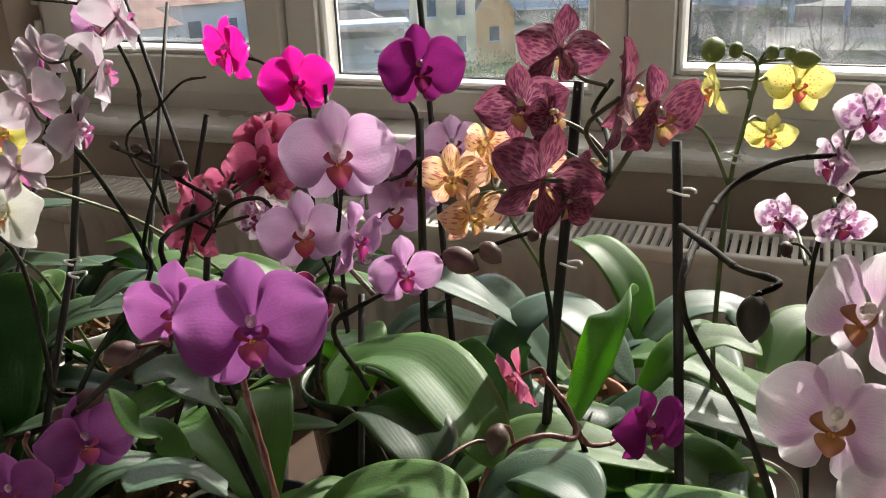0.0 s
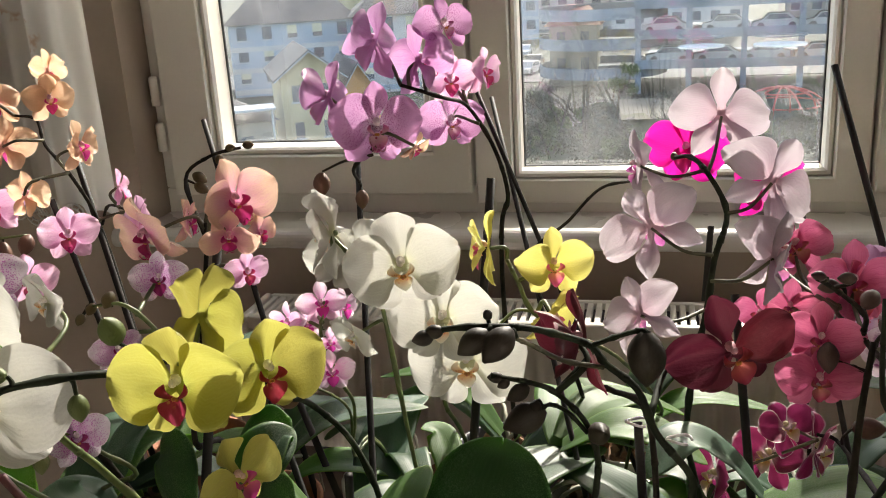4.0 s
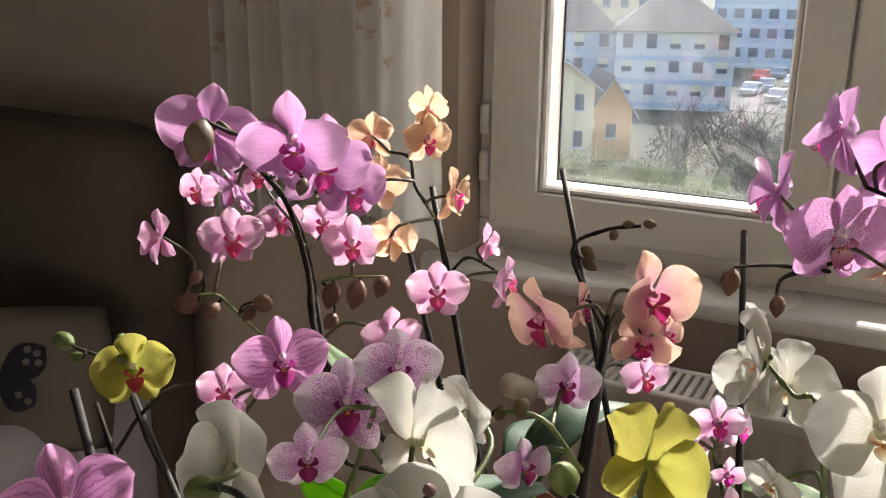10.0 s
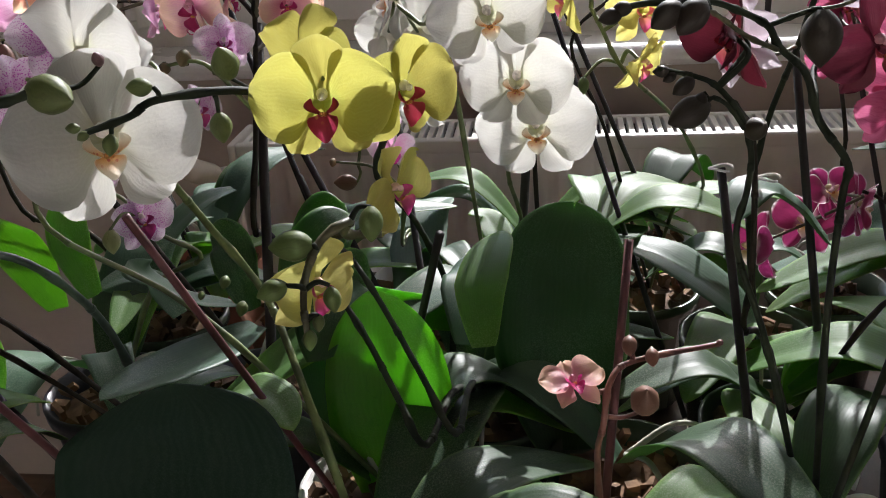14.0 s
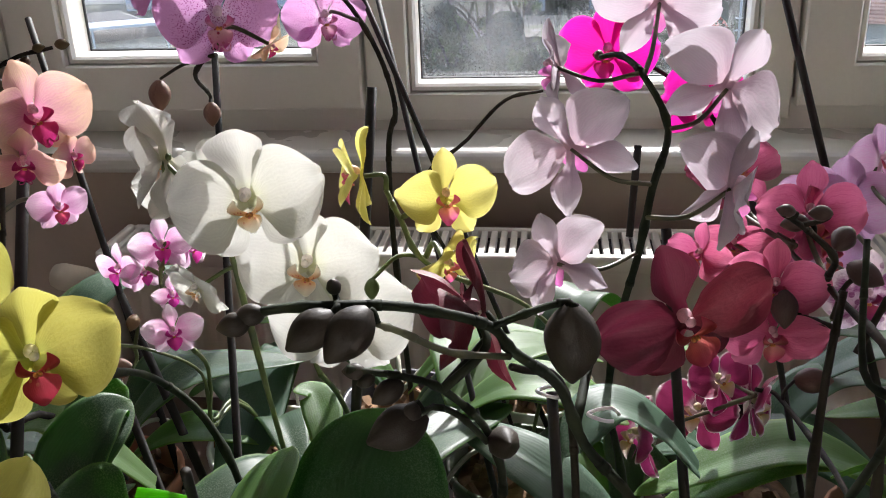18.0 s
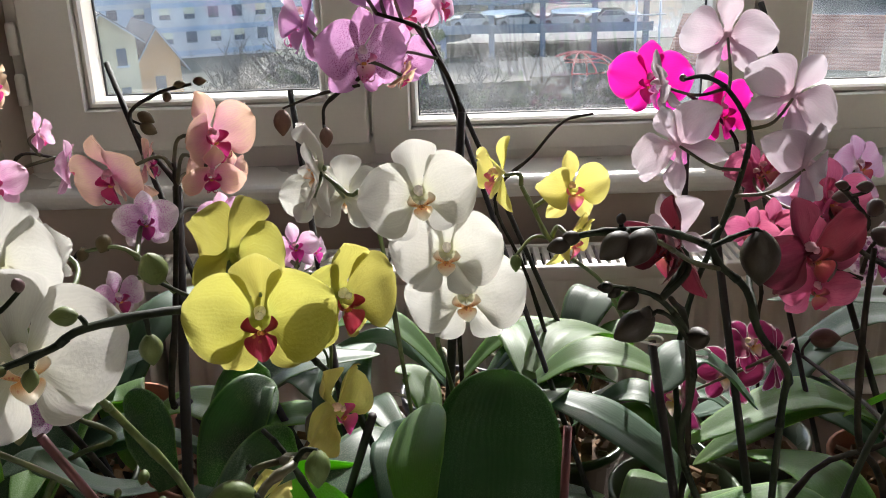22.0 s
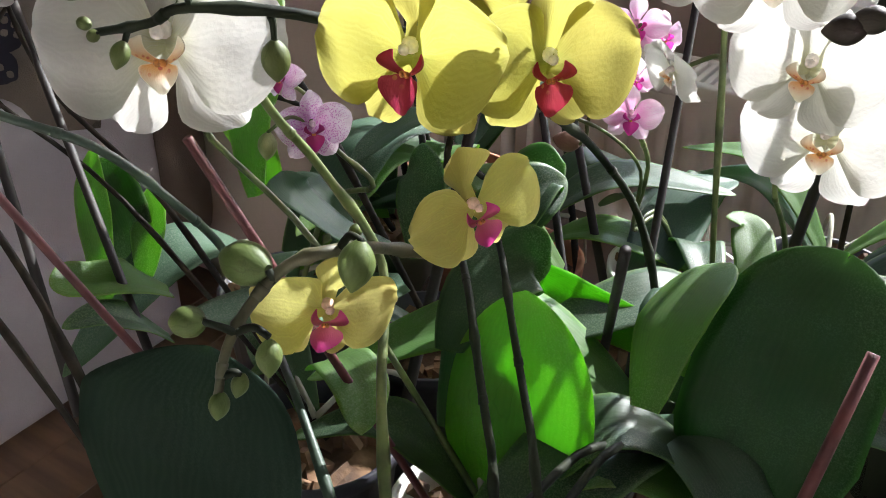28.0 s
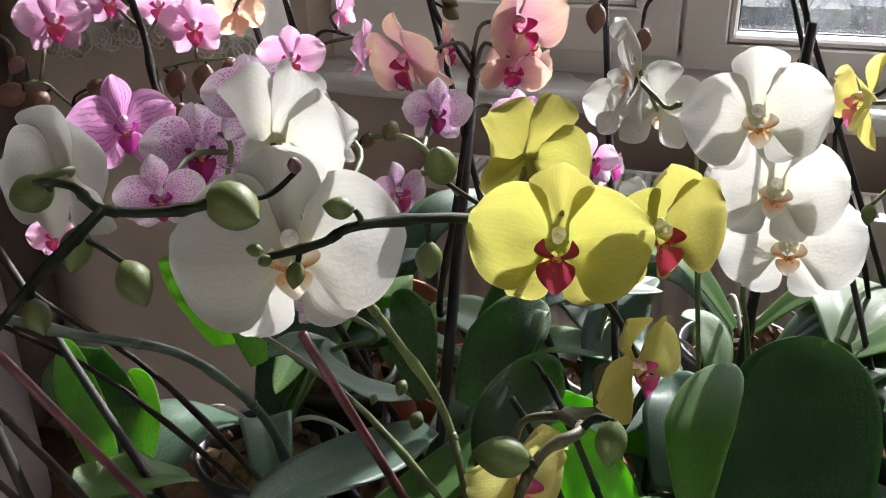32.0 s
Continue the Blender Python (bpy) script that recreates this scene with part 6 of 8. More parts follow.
stalk(o, "red", 0.0028, 0.0018, (-0.217, 0.35, 0.73), (-0.238, 0.35, 0.879), (-0.248, 0.35, 0.942), (-0.254, 0.349, 0.985), (-0.256, 0.346, 1.021), (-0.255, 0.356, 1.042))
stalk(o, "dark", 0.0026, 0.002, (-0.288, 0.332, 1.039), (-0.357, 0.36, 0.992), (-0.426, 0.385, 0.938), (-0.465, 0.363, 0.924))
stalk(o, "red", 0.0026, 0.002, (-0.256, 0.346, 1.021), (-0.274, 0.343, 1.042), (-0.288, 0.333, 1.042))
flower(o, "mauve", -0.244, 0.343, 1.05, 0.0735, 32, 14)
twig(o, "red", 0.0016, (-0.255, 0.356, 1.042), (-0.254, 0.356, 1.051), (-0.246, 0.345, 1.055))
flower(o, "mauve", -0.296, 0.354, 1.048, 0.056, 12, 3)
twig(o, "red", 0.0016, (-0.282, 0.337, 1.042), (-0.288, 0.346, 1.050), (-0.296, 0.356, 1.048))
flower(o, "mauve", -0.336, 0.404, 1.018, 0.049, 34, 6, -8)
twig(o, "red", 0.0015, (-0.357, 0.36, 0.992), (-0.348, 0.385, 1.004), (-0.336, 0.406, 1.016))
flower(o, "mauve", -0.414, 0.384, 0.925, 0.0618, 52, 9)
twig(o, "red", 0.0016, (-0.426, 0.385, 0.938), (-0.425, 0.389, 0.935), (-0.416, 0.386, 0.925))
flower(o, "mauve", -0.434, 0.336, 0.913, 0.0524, 52, 15)
twig(o, "red", 0.0016, (-0.457, 0.367, 0.927), (-0.457, 0.36, 0.92), (-0.436, 0.337, 0.912))
flower(o, "mauve", -0.433, 0.366, 0.901, 0.0387, 80, -1)
twig(o, "red", 0.0016, (-0.449, 0.372, 0.93), (-0.453, 0.371, 0.919), (-0.434, 0.366, 0.901))
bud(o, "mauve", -0.297, 0.307, 1.045, 0.0181, -60, -20)
twig(o, "red", .0013, (-0.288, 0.332, 1.039), (-0.285, 0.324, 1.045), (-0.29, 0.311, 1.048))
bud(o, "mauve", -0.414, 0.394, 0.949, 0.0203, -60, -20)
twig(o, "red", .0013, (-0.412, 0.38, 0.949), (-0.406, 0.391, 0.952), (-0.406, 0.399, 0.953))
bud(o, "mauve", -0.43, 0.384, 0.94, 0.0156, -60, -20)
twig(o, "red", .0013, (-0.426, 0.385, 0.938), (-0.424, 0.387, 0.94), (-0.424, 0.387, 0.942))
o = orchid_plant("magenta", -0.444, 0.806, 0, 2, 8, 0.15)
stalk(o, "dark", 0.0024, 0.0018, (-0.434, 0.806, 0.73), (-0.451, 0.788, 0.865), (-0.457, 0.774, 0.916), (-0.473, 0.809, 1.015), (-0.481, 0.82, 1.048), (-0.524, 0.819, 1.085), (-0.552, 0.811, 1.094))
stake(o, -0.393, 0.709, 0.705, -0.464, 0.834, 1.063, 0.0026)
flower(o, "magenta", -0.56, 0.81, 1.1, 0.0751, -20, 2)
twig(o, "olive", 0.0016, (-0.552, 0.811, 1.094), (-0.554, 0.815, 1.101), (-0.559, 0.813, 1.1))
flower(o, "magenta", -0.492, 0.824, 1.067, 0.0774, 31, 9)
twig(o, "olive", 0.0016, (-0.498, 0.819, 1.062), (-0.498, 0.826, 1.068), (-0.493, 0.827, 1.067))
o = orchid_plant("dark_magenta", -0.319, 0.751, 2, 5, 9, 0.2, leaf_color=(2, 0, 0))
stalk(o, "dark", 0.0026, 0.0018, (-0.309, 0.751, 0.73), (-0.31, 0.72, 0.847), (-0.303, 0.695, 0.883), (-0.293, 0.672, 0.981), (-0.281, 0.648, 1.076), (-0.289, 0.653, 1.095), (-0.285, 0.663, 1.113))
stalk(o, "dark", 0.002, 0.0016, (-0.277, 0.639, 1.051), (-0.287, 0.63, 1.04), (-0.297, 0.624, 1.036))
stake(o, -0.302, 0.77, 0.705, -0.413, 0.974, 1.15, 0.0036)
flower(o, "dark_magenta", -0.273, 0.637, 1.123, 0.0683, 38, 3)
twig(o, "olive", 0.0016, (-0.285, 0.663, 1.113), (-0.285, 0.658, 1.122), (-0.274, 0.639, 1.123))
o = orchid_plant("crimson", -0.408, 0.552, 3, 5, 10, 0.2, leaf_color=(0, 1, 0, 3))
stalk(o, "dark", 0.0034, 0.0016, (-0.398, 0.552, 0.73), (-0.423, 0.535, 0.858), (-0.436, 0.522, 0.904), (-0.438, 0.527, 0.955), (-0.442, 0.521, 1.009), (-0.449, 0.601, 1.009), (-0.456, 0.577, 1.036), (-0.473, 0.56, 1.056), (-0.493, 0.542, 1.074))
stalk(o, "dark", 0.002, 0.0016, (-0.447, 0.596, 0.993), (-0.443, 0.597, 1.011), (-0.435, 0.597, 1.02))
stalk(o, "dark", 0.002, 0.0016, (-0.447, 0.594, 0.989), (-0.459, 0.595, 0.993), (-0.472, 0.596, 0.997))
stalk(o, "dark", 0.0034, 0.0024, (-0.398, 0.552, 0.73), (-0.439, 0.542, 0.853), (-0.464, 0.533, 0.895), (-0.459, 0.557, 0.965), (-0.45, 0.576, 1.019))
stalk(o, "dark", 0.0024, 0.0018, (-0.442, 0.568, 0.987), (-0.422, 0.582, 1.017), (-0.399, 0.59, 1.024), (-0.387, 0.591, 1.017))
flower(o, "crimson", -0.477, 0.739, 1.032, 0.0645, 23, 41)
twig(o, "olive", 0.0016, (-0.458, 0.644, 1.016), (-0.473, 0.707, 1.014), (-0.477, 0.741, 1.031))
flower(o, "crimson", -0.441, 0.673, 1.014, 0.0599, 43, 13)
twig(o, "olive", 0.0016, (-0.449, 0.601, 1.009), (-0.459, 0.652, 1.011), (-0.442, 0.675, 1.014))
flower(o, "crimson", -0.487, 0.676, 1.004, 0.0469, -4, 8)
twig(o, "olive", 0.0016, (-0.472, 0.596, 0.997), (-0.478, 0.657, 1.002), (-0.487, 0.678, 1.004))
flower(o, "crimson", -0.485, 0.735, 1.03, 0.0502, 44, 18)
twig(o, "olive", 0.0016, (-0.46, 0.641, 1.016), (-0.486, 0.703, 1.021), (-0.486, 0.737, 1.03))
flower(o, "crimson", -0.444, 0.675, 1.025, 0.0671, 1, 15)
twig(o, "olive", 0.0016, (-0.449, 0.601, 1.009), (-0.447, 0.658, 1.016), (-0.444, 0.678, 1.024))
flower(o, "crimson", -0.475, 0.611, 1.005, 0.0564, -16, 15)
twig(o, "olive", 0.0016, (-0.472, 0.596, 0.997), (-0.471, 0.61, 1.003), (-0.474, 0.613, 1.004))
flower(o, "crimson", -0.477, 0.602, 0.98, 0.0585, 4, -1)
twig(o, "olive", 0.0016, (-0.469, 0.596, 0.996), (-0.473, 0.607, 0.992), (-0.477, 0.605, 0.98))
flower(o, "crimson", -0.511, 0.647, 1.009, 0.0412, -43, 7)
twig(o, "olive", 0.0016, (-0.472, 0.596, 0.997), (-0.477, 0.636, 1.004), (-0.51, 0.648, 1.009))
flower(o, "purple_speckled", -0.42, 0.627, 0.993, 0.0560, -1, 13)
twig(o, "olive", 0.0016, (-0.447, 0.596, 0.993), (-0.433, 0.627, 0.993), (-0.42, 0.629, 0.992))
flower(o, "lilac_pink", -0.371, 0.843, 0.97, 0.0839, -4, 15)
twig(o, "olive", 0.0016, (-0.399, 0.751, 0.978), (-0.384, 0.818, 0.973), (-0.37, 0.846, 0.969))
bud(o, "crimson", -0.433, 0.597, 1.019, 0.0206, 60, -20)
twig(o, "dark", .0013, (-0.436, 0.597, 1.018), (-0.44, 0.6, 1.021), (-0.441, 0.602, 1.023))
bud(o, "crimson", -0.473, 0.596, 0.998, 0.0212, 0, -60)
twig(o, "dark", .0013, (-0.472, 0.596, 0.997), (-0.472, 0.6, 1.004), (-0.473, 0.602, 1.007))
bud(o, "crimson", -0.456, 0.57, 1.05, 0.0171, -40, -20)
twig(o, "dark", .0013, (-0.46, 0.573, 1.04), (-0.454, 0.577, 1.047), (-0.451, 0.576, 1.052))
bud(o, "crimson", -0.482, 0.564, 1.061, 0.0133, -90, -10)
twig(o, "dark", .0013, (-0.473, 0.56, 1.056), (-0.473, 0.562, 1.06), (-0.476, 0.564, 1.062))
bud(o, "crimson", -0.475, 0.548, 1.072, 0.0111, -90, 0)
twig(o, "dark", .0013, (-0.481, 0.553, 1.064), (-0.472, 0.55, 1.068), (-0.47, 0.548, 1.072))
bud(o, "crimson", -0.492, 0.543, 1.075, 0.0092, -90, 10)
twig(o, "dark", .0013, (-0.489, 0.545, 1.071), (-0.487, 0.544, 1.072), (-0.487, 0.543, 1.074))
o = orchid_plant("lilac_white", -0.542, 0.710, 0, 3, 11, 0.15)
stalk(o, "deep", 0.0032, 0.0016, (-0.532, 0.71, 0.73), (-0.552, 0.683, 0.841), (-0.562, 0.655, 0.900), (-0.560, 0.625, 0.970), (-0.554, 0.585, 1.035), (-0.552, 0.557, 1.080), (-0.544, 0.573, 1.106), (-0.556, 0.584, 1.130), (-0.566, 0.606, 1.136), (-0.575, 0.624, 1.132))
stake(o, -0.543, 0.734, 1.051, -0.548, 0.711, 0.994, 0.0026)
for head, joint in (((-0.545, 0.632, 1.158), (-0.556, 0.584, 1.130)), ((-0.518, 0.571, 1.126), (-0.544, 0.573, 1.106)), ((-0.591, 0.566, 1.098), (-0.552, 0.557, 1.083)), ((-0.598, 0.592, 1.133), (-0.558, 0.586, 1.131)), ((-0.519, 0.536, 1.088), (-0.553, 0.562, 1.064)), ((-0.597, 0.544, 1.046), (-0.554, 0.585, 1.036))):
    h, j = Vector(head), Vector(joint)
    twig(o, "olive", 0.0012, joint, tuple(j.lerp(h, 0.5) + Vector((0, -0.006, -0.004))), head)
flower(o, "lilac_white", -0.545, 0.634, 1.159, 0.070, 168, 8)
flower(o, "lilac_white", -0.518, 0.573, 1.127, 0.070, 145, 5, 30)
flower(o, "lilac_white", -0.591, 0.568, 1.098, 0.070, -165, 5, -33)
flower(o, "lilac_white", -0.598, 0.594, 1.133, 0.052, -110, -10)
flower(o, "lilac_white", -0.519, 0.538, 1.088, 0.064, 112, -12, 10)
flower(o, "lilac_white", -0.597, 0.546, 1.046, 0.058, -155, -5, -15)
bud(o, "lilac_white", -0.576, 0.627, 1.132, 0.0075, 0, -30)
o = orchid_plant("crimson", -0.187, 0.481, 4, 6, 12, 0.2, leaf_color=(1, 3, 0))
stalk(o, "red", 0.0026, 0.002, (-0.177, 0.481, 0.73), (-0.183, 0.498, 0.852), (-0.155, 0.476, 0.909), (-0.135, 0.488, 0.918), (-0.118, 0.503, 0.91), (-0.124, 0.517, 0.92), (-0.144, 0.527, 0.938))
stalk(o, "red", 0.0024, 0.0016, (-0.124, 0.524, 0.911), (-0.117, 0.54, 0.882), (-0.102, 0.567, 0.871), (-0.092, 0.577, 0.886))
flower(o, "crimson", -0.161, 0.521, 0.939, 0.0479, -43, -4)
twig(o, "red", 0.0016, (-0.144, 0.527, 0.938), (-0.148, 0.529, 0.943), (-0.16, 0.522, 0.939))
flower(o, "dark_magenta", -0.082, 0.579, 0.879, 0.0615, 53, 13)
twig(o, "red", 0.0016, (-0.092, 0.577, 0.886), (-0.091, 0.581, 0.885), (-0.084, 0.58, 0.879))
bud(o, "crimson", -0.157, 0.46, 0.928, 0.0209, 0, -40)
twig(o, "red", .0013, (-0.151, 0.478, 0.911), (-0.154, 0.477, 0.926), (-0.157, 0.468, 0.934))
bud(o, "crimson", -0.186, 0.411, 0.923, 0.0177, 0, -30)
twig(o, "red", .0013, (-0.155, 0.476, 0.909), (-0.17, 0.459, 0.925), (-0.186, 0.419, 0.927))
o = orchid_plant("dark_red", -0.562, 0.425, 0, 4, 13, 0.2, leaf_color=(0, 3, 1))
stalk(o, "deep", 0.0026, 0.0016, (-0.552, 0.425, 0.73), (-0.566, 0.413, 0.909), (-0.57, 0.403, 0.997), (-0.571, 0.398, 1.019), (-0.588, 0.396, 1.043), (-0.597, 0.394, 1.067), (-0.612, 0.39, 1.082), (-0.619, 0.386, 1.093), (-0.636, 0.376, 1.103), (-0.651, 0.367, 1.109), (-0.677, 0.362, 1.11), (-0.694, 0.36, 1.107))
stalk(o, "deep", 0.0015, 0.0015, (-0.618, 0.386, 1.093), (-0.606, 0.391, 1.096), (-0.595, 0.394, 1.098), (-0.592, 0.393, 1.095))
stalk(o, "olive", 0.0014, 0.0012, (-0.613, 0.388, 1.081), (-0.63, 0.372, 1.091), (-0.643, 0.365, 1.101), (-0.65, 0.361, 1.106))
stalk(o, "deep", 0.0024, 0.0014, (-0.552, 0.425, 0.73), (-0.595, 0.413, 0.894), (-0.621, 0.403, 0.97), (-0.618, 0.404, 1.003), (-0.617, 0.406, 1.022), (-0.623, 0.406, 1.042), (-0.637, 0.401, 1.06), (-0.649, 0.397, 1.067), (-0.668, 0.391, 1.073))
stalk(o, "deep", 0.0014, 0.0012, (-0.622, 0.404, 1.037), (-0.631, 0.4, 1.05), (-0.639, 0.396, 1.056), (-0.644, 0.391, 1.056))
stalk(o, "deep", 0.003, 0.0018, (-0.552, 0.425, 0.73), (-0.497, 0.468, 0.902), (-0.444, 0.502, 0.985), (-0.456, 0.517, 1.006), (-0.453, 0.546, 1.06))
stake(o, -0.578, 0.431, 0.705, -0.599, 0.584, 0.949, 0.0034)
stake(o, -0.5, 0.577, 0.705, -0.525, 0.704, 1.003, 0.0036)
flower(o, "dark_red", -0.551, 0.438, 1.07, 0.0665, 18, 2, 22)
twig(o, "deep", 0.0016, (-0.591, 0.395, 1.053), (-0.581, 0.435, 1.062), (-0.552, 0.44, 1.069))
flower(o, "dark_red", -0.625, 0.421, 1.08, 0.062, -75, -5)
twig(o, "deep", 0.0016, (-0.637, 0.401, 1.06), (-0.621, 0.418, 1.074), (-0.623, 0.422, 1.08))
flower(o, "dark_red", -0.63, 0.421, 1.082, 0.0225, -104, 8)
twig(o, "deep", 0.0016, (-0.637, 0.401, 1.06), (-0.622, 0.408, 1.074), (-0.629, 0.421, 1.082))
bud(o, "dark_red", -0.593, 0.39, 1.085, 0.0269, 10, -84)
bud(o, "dark_red", -0.658, 0.357, 1.104, 0.0199, -50, -40)
twig(o, "deep", .0013, (-0.65, 0.361, 1.106), (-0.651, 0.362, 1.109), (-0.652, 0.362, 1.11))
bud(o, "dark_red", -0.669, 0.357, 1.105, 0.0172, -60, -30)
twig(o, "deep", .0013, (-0.662, 0.365, 1.11), (-0.662, 0.363, 1.11), (-0.663, 0.361, 1.109))
bud(o, "dark_red", -0.688, 0.361, 1.108, 0.0097, -90, -10)
bud(o, "dark_red", -0.693, 0.36, 1.105, 0.0108, -90, -15)
bud(o, "dark_red", -0.664, 0.369, 1.114, 0.0066, 0, 60)
twig(o, "deep", .0013, (-0.662, 0.365, 1.11), (-0.663, 0.368, 1.109), (-0.664, 0.37, 1.111))
bud(o, "dark_red", -0.616, 0.404, 1.037, 0.0169, 20, 30)
twig(o, "deep", .0013, (-0.619, 0.406, 1.03), (-0.619, 0.409, 1.031), (-0.619, 0.41, 1.032))
bud(o, "dark_red", -0.652, 0.391, 1.05, 0.0229, -70, -20)
bud(o, "dark_red", -0.647, 0.391, 1.055, 0.0108, -40, -60)
twig(o, "deep", .0013, (-0.643, 0.392, 1.056), (-0.644, 0.393, 1.058), (-0.645, 0.393, 1.06))
bud(o, "dark_red", -0.655, 0.393, 1.063, 0.0126, -70, -30)
bud(o, "dark_red", -0.666, 0.393, 1.071, 0.0084, -90, 0)
bud(o, "dark_red", -0.662, 0.392, 1.068, 0.0072, -90, -30)
clip(o, -0.571, 0.56, 0.95, 0.006)
clip(o, -0.599, 0.584, 0.949, 0.006)
o = orchid_plant("white", -0.739, 0.730, 1, 5, 14, 0.2)
stalk(o, "green", 0.0024, 0.0018, (-0.729, 0.73, 0.73), (-0.76, 0.681, 0.819), (-0.776, 0.641, 0.834), (-0.799, 0.627, 1.037), (-0.82, 0.641, 1.05), (-0.841, 0.654, 1.064))
stalk(o, "green", 0.0024, 0.0018, (-0.729, 0.73, 0.73), (-0.749, 0.689, 0.867), (-0.757, 0.655, 0.92), (-0.755, 0.642, 0.975), (-0.757, 0.635, 1.046))
stake(o, -0.759, 0.687, 0.705, -0.732, 0.781, 1.082, 0.0042)
flower(o, "white", -0.764, 0.582, 1.065, 0.0812, 10, 4, 8)
twig(o, "green", 0.0016, (-0.757, 0.635, 1.046), (-0.755, 0.627, 1.055), (-0.763, 0.585, 1.064))
flower(o, "white", -0.747, 0.626, 1.007, 0.0839, 2, 8, -4)
twig(o, "green", 0.0016, (-0.756, 0.639, 1.004), (-0.75, 0.639, 1.008), (-0.746, 0.63, 1.006))
flower(o, "white", -0.733, 0.645, 0.963, 0.093, 0, 8, 3)
twig(o, "green", 0.0016, (-0.755, 0.644, 0.964), (-0.744, 0.654, 0.966), (-0.733, 0.649, 0.962))
flower(o, "white", -0.841, 0.655, 1.066, 0.0795, -90, 0, -10)
twig(o, "green", 0.0016, (-0.841, 0.654, 1.064), (-0.838, 0.654, 1.069), (-0.838, 0.655, 1.066))
flower(o, "white", -0.829, 0.688, 1.035, 0.0682, 173, -14)
twig(o, "green", 0.0016, (-0.828, 0.646, 1.056), (-0.83, 0.651, 1.053), (-0.829, 0.685, 1.035))
flower(o, "white", -0.854, 0.693, 1.034, 0.0544, -166, -14)
twig(o, "green", 0.0016, (-0.841, 0.654, 1.064), (-0.843, 0.656, 1.057), (-0.854, 0.691, 1.034))
flower(o, "white", -0.823, 0.636, 0.986, 0.0473, -36, -15)
twig(o, "green", 0.0016, (-0.794, 0.63, 0.996), (-0.802, 0.642, 0.998), (-0.822, 0.637, 0.987))
o = orchid_plant("yellow_pink", -0.631, 0.814, 0, 2, 15, 0.15)
stalk(o, "green", 0.002, 0.0018, (-0.621, 0.814, 0.73), (-0.602, 0.792, 0.835), (-0.579, 0.775, 0.861), (-0.617, 0.693, 0.95), (-0.668, 0.602, 1.018), (-0.684, 0.6, 1.048), (-0.692, 0.605, 1.063))
stalk(o, "dark", 0.0022, 0.0014, (-0.621, 0.814, 0.73), (-0.67, 0.805, 0.908), (-0.703, 0.797, 0.995), (-0.666, 0.813, 1.033), (-0.637, 0.825, 1.061), (-0.608, 0.83, 1.067))
stake(o, -0.608, 0.619, 0.705, -0.763, 0.983, 1.126, 0.0026)
flower(o, "yellow_pink", -0.707, 0.606, 1.071, 0.0609, -77, 2)
twig(o, "green", 0.0016, (-0.692, 0.605, 1.063), (-0.693, 0.607, 1.071), (-0.704, 0.606, 1.071))
flower(o, "yellow_pink", -0.658, 0.597, 1.062, 0.056, 18, 10)
twig(o, "green", 0.0016, (-0.684, 0.6, 1.048), (-0.667, 0.609, 1.056), (-0.657, 0.599, 1.061))
flower(o, "yellow_pink", -0.659, 0.585, 1.028, 0.05, 58, -18)
twig(o, "green", 0.0016, (-0.671, 0.602, 1.024), (-0.666, 0.601, 1.033), (-0.659, 0.587, 1.029))
bud(o, "yellow_pink", -0.698, 0.577, 1.015, 0.0123, 0, -80)
twig(o, "green", .0013, (-0.671, 0.602, 1.024), (-0.685, 0.591, 1.029), (-0.698, 0.578, 1.02))
o = orchid_plant("peach", -0.989, 0.771, 2, 5, 16, 0.2)
stalk(o, "dark", 0.0036, 0.0022, (-0.979, 0.771, 0.73), (-0.977, 0.684, 0.853), (-0.966, 0.612, 0.894), (-0.96, 0.631, 0.963), (-0.955, 0.656, 1.048), (-0.956, 0.664, 1.073))
stalk(o, "dark", 0.0024, 0.0016, (-0.954, 0.659, 1.057), (-1.017, 0.751, 1.09), (-0.994, 0.76, 1.11), (-0.964, 0.765, 1.117))
stalk(o, "green", 0.002, 0.0014, (-0.925, 0.533, 1.018), (-0.948, 0.521, 1.053), (-0.977, 0.518, 1.053))
stake(o, -0.946, 0.515, 0.705, -0.968, 0.703, 1.043, 0.0045)
stake(o, -0.935, 0.794, 0.705, -1.133, 1.025, 1.102, 0.0036)
flower(o, "peach", -0.924, 0.656, 1.095, 0.072, 52, 2, 10)
twig(o, "olive", 0.0016, (-0.956, 0.664, 1.073), (-0.951, 0.669, 1.091), (-0.926, 0.657, 1.096))
flower(o, "peach", -0.918, 0.628, 1.074, 0.05, 22, -30, -6)
twig(o, "olive", 0.0016, (-0.954, 0.659, 1.057), (-0.945, 0.655, 1.081), (-0.919, 0.63, 1.076))
flower(o, "peach", -0.994, 0.638, 1.071, 0.0706, -30, -16, 10)
twig(o, "olive", 0.0016, (-0.956, 0.662, 1.068), (-0.968, 0.665, 1.078), (-0.993, 0.641, 1.071))
flower(o, "peach", -0.983, 0.681, 1.069, 0.0430, 96, 0)
twig(o, "olive", 0.0016, (-0.979, 0.696, 1.07), (-0.987, 0.688, 1.073), (-0.984, 0.681, 1.069))
flower(o, "pink", -0.925, 0.666, 1.03, 0.0381, 42, 1)
twig(o, "olive", 0.0016, (-0.956, 0.651, 1.031), (-0.949, 0.668, 1.034), (-0.926, 0.667, 1.03))
flower(o, "freckled", -0.952, 0.574, 1.055, 0.0438, 21, 10)
twig(o, "green", 0.0016, (-0.943, 0.523, 1.046), (-0.954, 0.567, 1.051), (-0.952, 0.576, 1.055))
flower(o, "freckled", -0.955, 0.511, 1.024, 0.0378, 58, 11)
